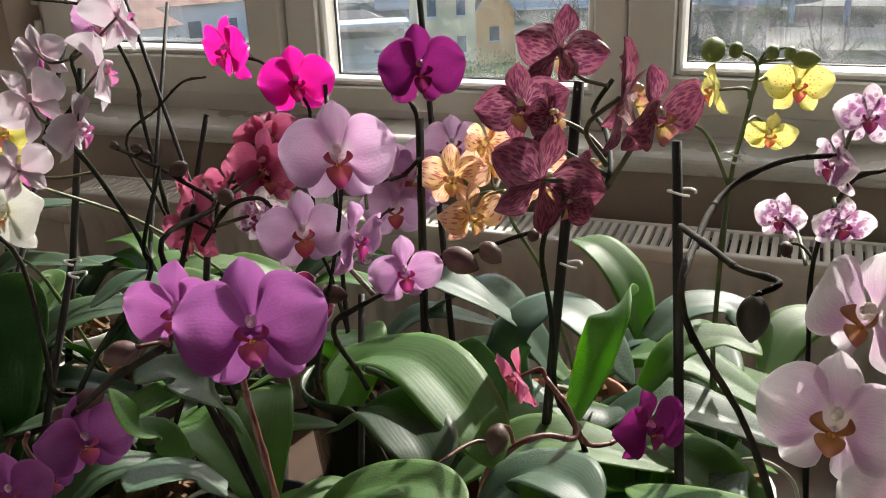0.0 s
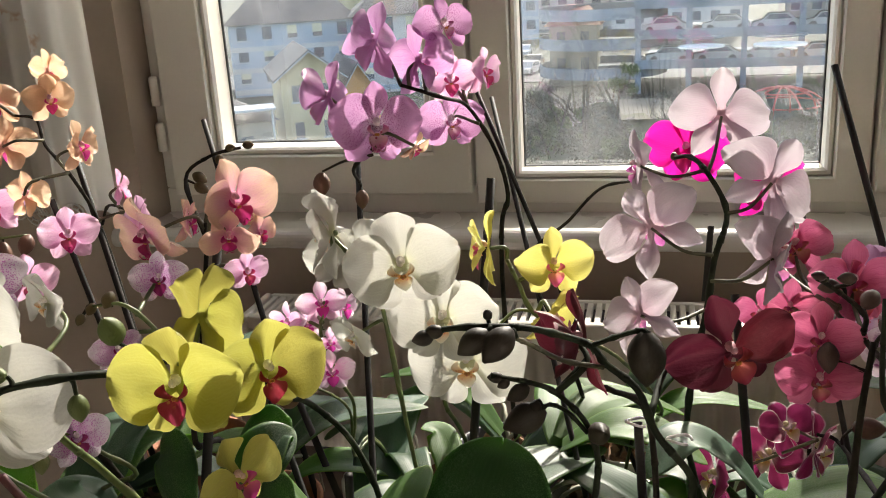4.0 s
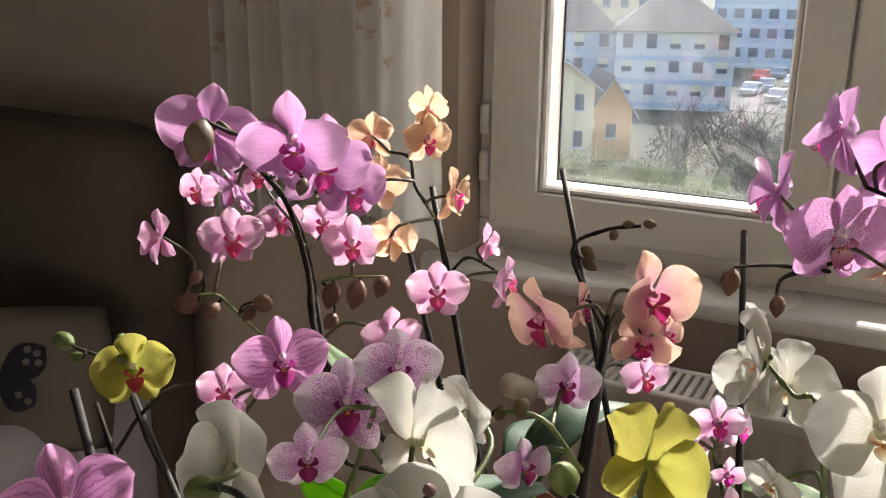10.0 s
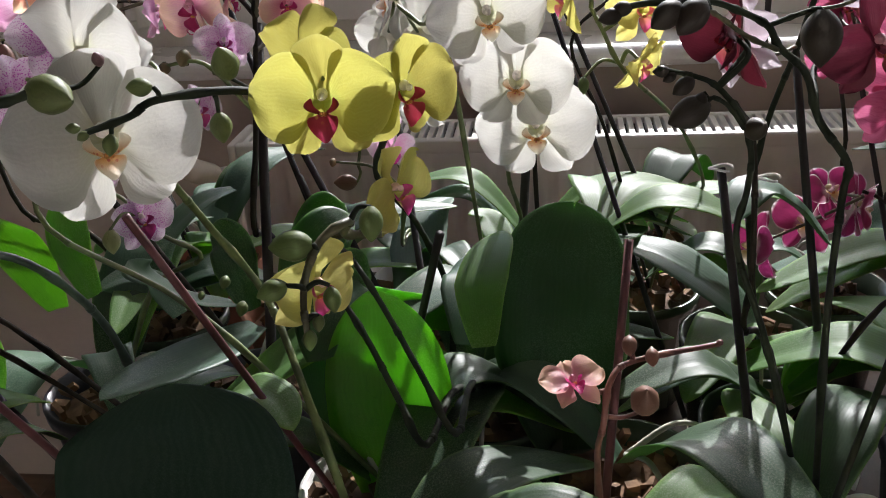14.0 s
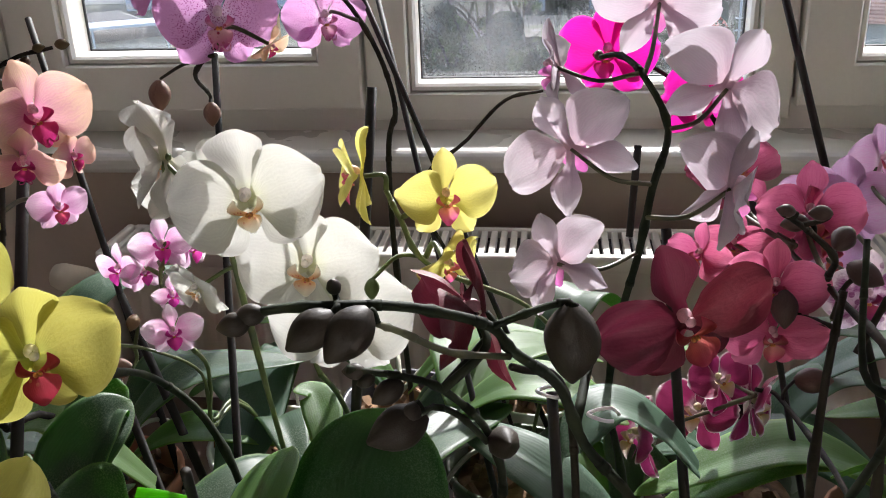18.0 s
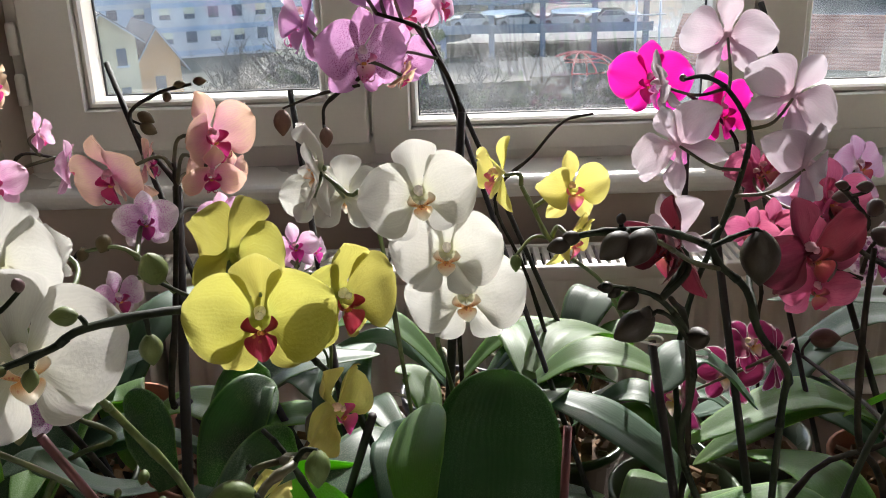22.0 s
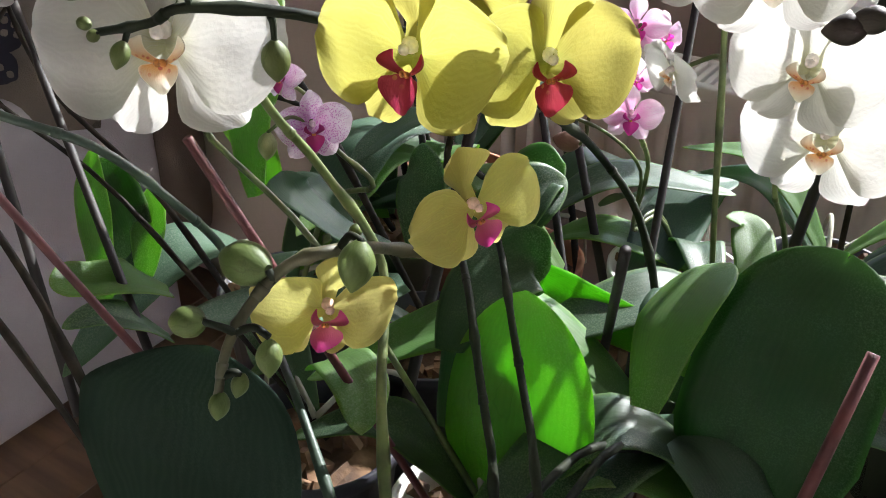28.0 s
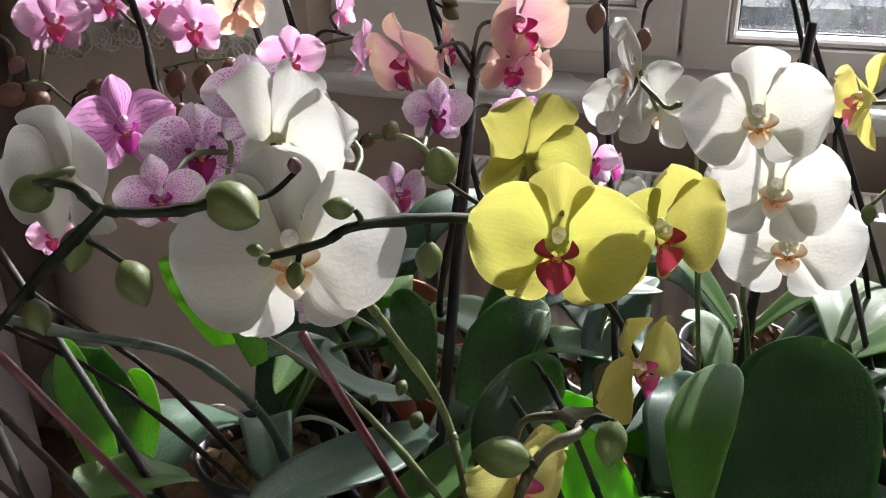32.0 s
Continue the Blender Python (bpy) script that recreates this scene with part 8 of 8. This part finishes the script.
o = orchid_plant("orange", -1.125, 0.888, 2, 5, 23, 0.2)
stalk(o, "dark", 0.003, 0.0016, (-1.115, 0.888, 0.73), (-1.113, 0.812, 0.794), (-1.157, 0.842, 0.901), (-1.199, 0.873, 1.011), (-1.187, 0.818, 1.083), (-1.211, 0.821, 1.112), (-1.222, 0.829, 1.138), (-1.241, 0.821, 1.144))
stalk(o, "dark", 0.002, 0.0014, (-1.196, 0.874, 1.011), (-1.153, 0.827, 1.045), (-1.098, 0.777, 1.053))
stake(o, -1.075, 0.768, 0.705, -1.237, 0.903, 1.093, 0.0036)
stake(o, -1.078, 0.748, 0.705, -1.238, 0.851, 1.045, 0.0034)
flower(o, "orange", -1.213, 0.85, 1.186, 0.05, 165, 10)
twig(o, "olive", 0.0016, (-1.222, 0.829, 1.138), (-1.228, 0.852, 1.156), (-1.214, 0.851, 1.185))
flower(o, "orange", -1.271, 0.837, 1.155, 0.0553, -130, 3)
twig(o, "olive", 0.0016, (-1.241, 0.821, 1.144), (-1.25, 0.818, 1.153), (-1.27, 0.835, 1.155))
flower(o, "orange", -1.199, 0.824, 1.159, 0.0555, 49, 2)
twig(o, "olive", 0.0016, (-1.222, 0.829, 1.138), (-1.22, 0.834, 1.152), (-1.201, 0.826, 1.159))
flower(o, "orange", -1.243, 0.799, 1.115, 0.0645, -162, -9)
twig(o, "olive", 0.0016, (-1.213, 0.822, 1.117), (-1.224, 0.796, 1.122), (-1.242, 0.796, 1.116))
flower(o, "orange", -1.212, 0.776, 1.069, 0.054, 168, -7)
twig(o, "olive", 0.0016, (-1.187, 0.818, 1.083), (-1.202, 0.778, 1.083), (-1.212, 0.774, 1.07))
flower(o, "orange", -1.154, 0.794, 1.115, 0.0561, 88, 3)
twig(o, "olive", 0.0016, (-1.187, 0.818, 1.083), (-1.189, 0.807, 1.102), (-1.156, 0.795, 1.115))
flower(o, "pink", -1.123, 0.805, 1.07, 0.0420, 135, -1)
twig(o, "olive", 0.0016, (-1.12, 0.797, 1.05), (-1.128, 0.795, 1.064), (-1.125, 0.803, 1.07))
flower(o, "pink", -1.09, 0.778, 1.043, 0.0546, 99, 1)
twig(o, "olive", 0.0016, (-1.098, 0.777, 1.053), (-1.099, 0.777, 1.052), (-1.092, 0.778, 1.043))
flower(o, "pink", -1.131, 0.723, 1.044, 0.0562, 28, 15)
twig(o, "olive", 0.0016, (-1.098, 0.777, 1.053), (-1.124, 0.768, 1.047), (-1.132, 0.724, 1.044))
o = orchid_plant("freckled", -0.853, 0.485, 1, 3, 24, 0.15)
stalk(o, "green", 0.0026, 0.0016, (-0.843, 0.485, 0.73), (-0.968, 0.482, 0.886), (-1.062, 0.479, 0.954), (-1.074, 0.511, 1.001), (-1.059, 0.503, 1.05), (-1.152, 0.569, 1.02), (-1.185, 0.548, 1.011))
flower(o, "freckled", -1.078, 0.502, 1.038, 0.0691, 35, 36)
twig(o, "green", 0.0016, (-1.065, 0.507, 1.03), (-1.075, 0.509, 1.034), (-1.08, 0.504, 1.036))
flower(o, "freckled", -1.032, 0.491, 1.078, 0.0556, 36, 29)
twig(o, "green", 0.0016, (-1.059, 0.503, 1.05), (-1.053, 0.508, 1.061), (-1.033, 0.493, 1.077))
flower(o, "freckled", -1.056, 0.429, 1.042, 0.0460, 37, 3)
twig(o, "green", 0.0016, (-1.062, 0.505, 1.04), (-1.072, 0.484, 1.044), (-1.057, 0.431, 1.042))
flower(o, "veined", -1.164, 0.544, 1.036, 0.0713, 44, 18)
twig(o, "olive", 0.0016, (-1.172, 0.556, 1.015), (-1.174, 0.557, 1.027), (-1.166, 0.546, 1.035))
flower(o, "pink", -1.218, 0.539, 1.003, 0.0438, 33, 19)
twig(o, "olive", 0.0016, (-1.185, 0.548, 1.011), (-1.208, 0.554, 1.007), (-1.219, 0.541, 1.002))
flower(o, "veined", -1.187, 0.517, 0.994, 0.0377, 102, 5)
twig(o, "olive", 0.0016, (-1.185, 0.548, 1.011), (-1.199, 0.53, 1.005), (-1.189, 0.517, 0.993))
flower(o, "pink", -1.201, 0.501, 0.969, 0.0335, 24, 20)
twig(o, "olive", 0.0016, (-1.185, 0.548, 1.011), (-1.201, 0.543, 0.987), (-1.202, 0.503, 0.969))
leaf(o, 3, 0.036, (-1.179, 0.644, 0.931), (-1.207, 0.694, 0.948), (-1.246, 0.697, 0.984))
o = orchid_plant("yellow_speckled", -0.990, 0.487, 3, 1, 25, 0.12, words="small yellow moth orchid with green buds in a dark pot")
stalk(o, "dark", 0.0026, 0.0016, (-0.98, 0.487, 0.73), (-1.122, 0.493, 0.87), (-1.23, 0.497, 0.926), (-1.282, 0.507, 0.986), (-1.286, 0.504, 1.02), (-1.299, 0.48, 1.04))
stalk(o, "dark", 0.0022, 0.0018, (-0.98, 0.487, 0.73), (-1.147, 0.479, 0.87), (-1.276, 0.473, 0.926), (-1.283, 0.498, 0.966), (-1.272, 0.528, 0.992), (-1.262, 0.55, 0.993))
stake(o, -1.169, 0.422, 0.705, -1.346, 0.503, 0.988, 0.0042)
flower(o, "yellow", -1.266, 0.494, 1.026, 0.0593, 53, 18)
twig(o, "green", 0.0016, (-1.286, 0.504, 1.02), (-1.283, 0.504, 1.024), (-1.267, 0.495, 1.025))
bud(o, "yellow", -1.315, 0.474, 1.047, 0.0206, -90, 10)
twig(o, "dark", .0013, (-1.299, 0.48, 1.04), (-1.3, 0.477, 1.042), (-1.306, 0.474, 1.045))
bud(o, "yellow", -1.304, 0.476, 1.035, 0.0126, -90, 0)
twig(o, "dark", .0013, (-1.299, 0.48, 1.04), (-1.297, 0.478, 1.038), (-1.298, 0.476, 1.035))
bud(o, "yellow", -1.276, 0.491, 1.035, 0.0162, -90, 0)
twig(o, "dark", .0013, (-1.292, 0.494, 1.028), (-1.275, 0.493, 1.032), (-1.269, 0.491, 1.035))
bud(o, "yellow", -1.278, 0.495, 1.048, 0.0108, 0, -30)
twig(o, "dark", .0013, (-1.294, 0.49, 1.032), (-1.286, 0.499, 1.044), (-1.278, 0.499, 1.051))
o = orchid_plant("veined", -0.990, 0.350, 0, 0, 26, 0.12)
stalk(o, "dark", 0.0034, 0.0018, (-0.98, 0.35, 0.73), (-1.078, 0.365, 0.871), (-1.149, 0.377, 0.927), (-1.172, 0.394, 0.967), (-1.202, 0.417, 0.997), (-1.24, 0.437, 1.029))
stalk(o, "dark", 0.0026, 0.0018, (-0.98, 0.35, 0.73), (-1.091, 0.336, 0.894), (-1.173, 0.325, 0.97), (-1.181, 0.349, 0.979), (-1.189, 0.364, 0.995))
stake(o, -0.904, 0.345, 0.705, -1.31, 0.529, 0.986, 0.0032)
flower(o, "veined", -1.182, 0.36, 1.006, 0.0852, 62, 20)
twig(o, "olive", 0.0016, (-1.189, 0.364, 0.995), (-1.19, 0.364, 1.003), (-1.184, 0.361, 1.005))
bud(o, "veined", -1.178, 0.347, 0.972, 0.0102, 0, -30)
twig(o, "dark", .0013, (-1.181, 0.349, 0.979), (-1.179, 0.351, 0.977), (-1.178, 0.351, 0.974))
o = orchid_plant("crimson_white", -0.543, 0.573, 3, 5, 27, 0.16)
stalk(o, "dark", 0.0028, 0.0018, (-0.533, 0.573, 0.73), (-0.48, 0.565, 0.846), (-0.429, 0.559, 0.882), (-0.434, 0.715, 0.866), (-0.454, 0.713, 0.877))
stalk(o, "dark", 0.0034, 0.002, (-0.533, 0.573, 0.73), (-0.567, 0.546, 0.829), (-0.587, 0.523, 0.851), (-0.585, 0.521, 0.896), (-0.592, 0.517, 0.989), (-0.616, 0.465, 1.033))
for x, y, z, size, az, pitch, roll in ((-0.530, 0.752, 0.808, 0.072, -72, 14, 12), (-0.452, 0.726, 0.856, 0.068, 58, 6, -14), (-0.486, 0.752, 0.832, 0.066, -34, 40, 6), (-0.474, 0.742, 0.866, 0.056, 8, 48, 20)):
    flower(o, "crimson_white", x, y, z, size, az, pitch, roll)
    twig(o, "olive", 0.0014, (-0.454, 0.713, 0.872), ((x - 0.454) / 2, 0.738, z * 0.5 + 0.432), (x, y + 0.002, z))
bud(o, "crimson_white", -0.412, 0.724, 0.879, 0.0272, 90, 0)
twig(o, "dark", .0013, (-0.434, 0.715, 0.866), (-0.433, 0.719, 0.872), (-0.425, 0.724, 0.879))
o = orchid_plant("pink", -0.697, 0.380, 3, 4, 28, 0.14, words="low moth orchid with orange pink flowers and reddish stem")
stalk(o, "red", 0.0022, 0.0018, (-0.687, 0.38, 0.73), (-0.696, 0.361, 0.853), (-0.694, 0.345, 0.895), (-0.69, 0.355, 0.916), (-0.677, 0.37, 0.919), (-0.631, 0.406, 0.907), (-0.625, 0.408, 0.908))
stake(o, -0.699, 0.357, 0.705, -0.671, 0.49, 0.936, 0.003, M_STAKE_RED)
flower(o, "peach", -0.71, 0.343, 0.922, 0.0348, 21, 76)
twig(o, "red", 0.0016, (-0.691, 0.353, 0.911), (-0.701, 0.35, 0.912), (-0.71, 0.343, 0.921))
bud(o, "pink", -0.672, 0.354, 0.905, 0.0226, 0, 60)
twig(o, "red", .0013, (-0.693, 0.347, 0.899), (-0.683, 0.355, 0.893), (-0.672, 0.359, 0.895))
bud(o, "pink", -0.68, 0.364, 0.932, 0.0121, 0, -30)
twig(o, "red", .0013, (-0.677, 0.37, 0.919), (-0.679, 0.372, 0.929), (-0.68, 0.369, 0.935))
bud(o, "pink", -0.667, 0.372, 0.92, 0.0111, 0, -30)
twig(o, "red", .0013, (-0.668, 0.377, 0.917), (-0.667, 0.378, 0.92), (-0.667, 0.377, 0.923))
o = orchid_plant("purple_speckled", -1.125, 0.612, 3, 5, 29, 0.2, words="white moth orchid freckled purple in a dark pot")
stalk(o, "green", 0.0028, 0.0018, (-1.115, 0.612, 0.73), (-1.054, 0.587, 0.849), (-0.997, 0.568, 0.888), (-1.021, 0.563, 0.909), (-1.03, 0.547, 0.933))
flower(o, "freckled", -1.029, 0.546, 0.931, 0.0517, 52, 13)
twig(o, "green", 0.0016, (-1.03, 0.547, 0.933), (-1.031, 0.548, 0.935), (-1.031, 0.548, 0.931))
flower(o, "freckled", -1.068, 0.563, 0.951, 0.0344, 13, 22)
twig(o, "green", 0.0016, (-1.03, 0.547, 0.933), (-1.053, 0.57, 0.939), (-1.068, 0.564, 0.95))
bud(o, "freckled", -1.037, 0.512, 0.928, 0.0182, 0, -80)
twig(o, "green", .0013, (-1.03, 0.547, 0.933), (-1.034, 0.531, 0.942), (-1.037, 0.513, 0.937))
bud(o, "yellow", -0.946, 0.484, 0.909, 0.0108, 0, -30)
bud(o, "yellow", -0.961, 0.476, 0.903, 0.0072, 0, -30)
bud(o, "yellow", -0.935, 0.479, 0.891, 0.0122, 0, -30)
o = orchid_plant("white", -0.667, 0.514, 0, 2, 30, 0.2, words="moth orchid with one very large upright dark green leaf")
leaf(o, 5, 0.106, (-0.712, 0.545, 0.725), (-0.715, 0.562, 0.79), (-0.713, 0.590, 0.855), (-0.703, 0.624, 0.908), face=(0.1, -1, 0.42), fold=0.05, notch=0.04)
o = orchid_plant("white", -0.616, 0.950, 1, 3, 31, 0.2, words="moth orchid with broad sunlit leaves in a white pot")
leaf(o, 0, 0.060, (-0.668, 0.736, 0.838), (-0.628, 0.735, 0.861), (-0.585, 0.733, 0.857), (-0.540, 0.732, 0.832))
leaf(o, 0, 0.062, (-0.668, 0.752, 0.836), (-0.640, 0.800, 0.850), (-0.604, 0.842, 0.836), (-0.552, 0.880, 0.802))
leaf(o, 2, 0.058, (-0.664, 0.728, 0.826), (-0.624, 0.700, 0.822), (-0.580, 0.676, 0.800), (-0.540, 0.655, 0.768))
leaf(o, 0, 0.052, (-0.672, 0.750, 0.832), (-0.676, 0.800, 0.846), (-0.682, 0.850, 0.842), (-0.690, 0.905, 0.815))
o = orchid_plant("lilac_pink", -0.193, 0.698, 0, 3, 32, 0.2, words="moth orchid with long arching leaves in a clear pot")
leaf(o, 0, 0.064, (-0.286, 0.502, 0.904), (-0.287, 0.533, 0.924), (-0.233, 0.516, 0.941), (-0.184, 0.483, 0.925), (-0.158, 0.462, 0.905))
leaf(o, 1, 0.056, (-0.289, 0.494, 0.889), (-0.244, 0.481, 0.924), (-0.206, 0.45, 0.924), (-0.187, 0.43, 0.912))
leaf(o, 2, 0.056, (-0.213, 0.711, 0.801), (-0.233, 0.724, 0.856), (-0.197, 0.75, 0.884), (-0.15, 0.729, 0.872), (-0.114, 0.706, 0.838), fold=0.1)
leaf(o, 0, 0.050, (-0.117, 0.778, 0.847), (-0.14, 0.81, 0.888), (-0.173, 0.83, 0.912), (-0.201, 0.843, 0.914))
leaf(o, 0, 0.037, (-0.144, 0.609, 0.857), (-0.133, 0.629, 0.893), (-0.121, 0.652, 0.934), (-0.126, 0.789, 0.891), face=(-0.4, -0.8, 0.5))
leaf(o, 2, 0.053, (-0.111, 0.771, 0.851), (-0.085, 0.801, 0.87), (-0.046, 0.818, 0.87), (-0.018, 0.798, 0.852))
leaf(o, 0, 0.042, (-0.094, 0.637, 0.875), (-0.072, 0.658, 0.903), (-0.04, 0.674, 0.91), (-0.01, 0.662, 0.906))
leaf(o, 0, 0.052, (-0.004, 0.706, 0.868), (0.01, 0.744, 0.888), (0.031, 0.765, 0.892), (0.05, 0.771, 0.886))
leaf(o, 1, 0.043, (-0.193, 0.568, 0.862), (-0.204, 0.574, 0.886), (-0.215, 0.58, 0.911), (-0.218, 0.586, 0.928), face=(0, -1, 0.4))
o = orchid_plant("mauve", -0.333, 0.438, 3, 3, 33, 0.2, words="moth orchid with dark drooping leaves in a dark pot")
leaf(o, 2, 0.045, (-0.508, 0.619, 0.873), (-0.535, 0.621, 0.903), (-0.566, 0.615, 0.919), (-0.591, 0.586, 0.903))
leaf(o, 1, 0.044, (-0.335, 0.439, 0.913), (-0.348, 0.426, 0.949), (-0.37, 0.422, 0.96), (-0.377, 0.398, 0.964))
leaf(o, 0, 0.032, (-0.342, 0.392, 0.916), (-0.36, 0.392, 0.934), (-0.367, 0.381, 0.943), (-0.379, 0.377, 0.972))
leaf(o, 2, 0.036, (-0.3, 0.374, 0.917), (-0.317, 0.362, 0.933), (-0.323, 0.341, 0.943), (-0.323, 0.32, 0.949))
leaf(o, 2, 0.049, (-0.153, 0.427, 0.901), (-0.133, 0.443, 0.919), (-0.105, 0.426, 0.933), (-0.082, 0.41, 0.93))
leaf(o, 0, 0.041, (-0.234, 0.365, 0.915), (-0.212, 0.381, 0.932), (-0.175, 0.379, 0.946), (-0.143, 0.37, 0.949))
leaf(o, 2, 0.050, (-0.229, 0.74, 0.864), (-0.275, 0.73, 0.895), (-0.34, 0.74, 0.908), (-0.44, 0.8, 0.885))
leaf(o, 0, 0.056, (-0.308, 0.6, 0.888), (-0.328, 0.61, 0.898), (-0.362, 0.64, 0.879), (-0.398, 0.7, 0.813))
o = orchid_plant("freckled", -0.872, 0.695, 0, 0, 34, 0.2, words="moth orchid with sunlit leaves in a clear pot")
leaf(o, 2, 0.053, (-0.947, 0.534, 0.845), (-0.967, 0.503, 0.843), (-0.991, 0.452, 0.853), (-1.01, 0.405, 0.865))
leaf(o, 2, 0.042, (-0.971, 0.553, 0.854), (-0.994, 0.529, 0.87), (-1.017, 0.512, 0.898), (-1.029, 0.514, 0.912))
leaf(o, 0, 0.036, (-1.141, 0.447, 0.806), (-1.174, 0.474, 0.836), (-1.207, 0.498, 0.861), (-1.231, 0.519, 0.873), face=(0.2, -1, 0.3))
leaf(o, 0, 0.051, (-0.905, 0.684, 0.792), (-0.939, 0.673, 0.839), (-0.965, 0.682, 0.851), (-0.99, 0.684, 0.848), (-1.014, 0.68, 0.835))
leaf(o, 1, 0.059, (-0.907, 0.593, 0.842), (-0.916, 0.622, 0.862), (-0.916, 0.656, 0.882), (-0.901, 0.666, 0.892), face=(-0.3, -1, 0.6))
leaf(o, 1, 0.056, (-0.89, 0.502, 0.835), (-0.892, 0.535, 0.856), (-0.878, 0.569, 0.868), (-0.863, 0.574, 0.868), face=(-0.3, -1, 0.6))
leaf(o, 2, 0.044, (-0.79, 0.57, 0.808), (-0.792, 0.604, 0.831), (-0.792, 0.632, 0.841), (-0.798, 0.655, 0.845), face=(0, -1, 0.4))
leaf(o, 0, 0.046, (-0.77, 0.512, 0.841), (-0.772, 0.538, 0.872), (-0.768, 0.569, 0.886), (-0.761, 0.599, 0.894), face=(-0.4, -1, 0.3))
leaf(o, 0, 0.031, (-0.765, 0.68, 0.826), (-0.771, 0.708, 0.839), (-0.784, 0.732, 0.849), (-0.8, 0.729, 0.854))
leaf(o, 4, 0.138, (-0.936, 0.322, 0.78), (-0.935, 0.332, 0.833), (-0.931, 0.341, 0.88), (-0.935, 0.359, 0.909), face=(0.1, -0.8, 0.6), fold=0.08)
leaf(o, 0, 0.035, (-0.955, 0.453, 0.826), (-0.929, 0.444, 0.848), (-0.904, 0.432, 0.847), (-0.887, 0.41, 0.84))
leaf(o, 2, 0.049, (-0.896, 0.515, 0.761), (-0.907, 0.559, 0.794), (-0.911, 0.584, 0.833), (-0.896, 0.58, 0.854))
leaf(o, 3, 0.033, (-0.884, 0.665, 0.779), (-0.896, 0.634, 0.812), (-0.857, 0.628, 0.808), (-0.81, 0.627, 0.802), (-0.769, 0.618, 0.792), face=(0.1, -0.75, 0.65))
leaf(o, 1, 0.070, (-1.177, 0.495, 0.793), (-1.191, 0.507, 0.823), (-1.226, 0.524, 0.84), (-1.24, 0.528, 0.858), face=(0.3, -1, 0.3))
leaf(o, 0, 0.034, (-1.151, 0.489, 0.801), (-1.157, 0.503, 0.826), (-1.169, 0.519, 0.839), (-1.184, 0.53, 0.849), face=(0.2, -1, 0.3))
leaf(o, 0, 0.045, (-1.091, 0.461, 0.824), (-1.104, 0.437, 0.841), (-1.129, 0.421, 0.84), (-1.144, 0.418, 0.85))
leaf(o, 1, 0.032, (-1.068, 0.438, 0.809), (-1.076, 0.42, 0.83), (-1.087, 0.405, 0.839), (-1.098, 0.384, 0.838))
leaf(o, 2, 0.058, (-0.865, 0.726, 0.761), (-0.859, 0.757, 0.777), (-0.861, 0.807, 0.79), (-0.855, 0.85, 0.806), (-0.835, 0.891, 0.806))
leaf(o, 2, 0.035, (-1.011, 0.697, 0.895), (-1.031, 0.679, 0.892), (-1.052, 0.656, 0.879), (-1.064, 0.627, 0.863))
leaf(o, 1, 0.039, (-0.97, 0.588, 0.83), (-0.984, 0.608, 0.855), (-0.996, 0.626, 0.876), (-1.018, 0.648, 0.88), face=(0.2, -1, 0.3))
leaf(o, 1, 0.050, (-0.937, 0.59, 0.829), (-0.927, 0.613, 0.858), (-0.91, 0.633, 0.88), (-0.896, 0.658, 0.886), face=(0.1, -0.9, 0.5))
leaf(o, 2, 0.034, (-1.024, 0.566, 0.837), (-1.043, 0.574, 0.861), (-1.062, 0.566, 0.871), (-1.084, 0.552, 0.866))
leaf(o, 0, 0.034, (-1.074, 0.535, 0.872), (-1.094, 0.555, 0.901), (-1.103, 0.572, 0.922), (-1.098, 0.59, 0.937), face=(0.2, -1, 0.3))
leaf(o, 0, 0.048, (-1.21, 0.692, 0.775), (-1.211, 0.672, 0.83), (-1.203, 0.642, 0.88), (-1.192, 0.61, 0.908), face=(0.3, -1, 0.3))
leaf(o, 2, 0.062, (-0.800, 0.655, 0.735), (-0.801, 0.690, 0.772), (-0.806, 0.728, 0.796), face=(0, -1, 0.7))
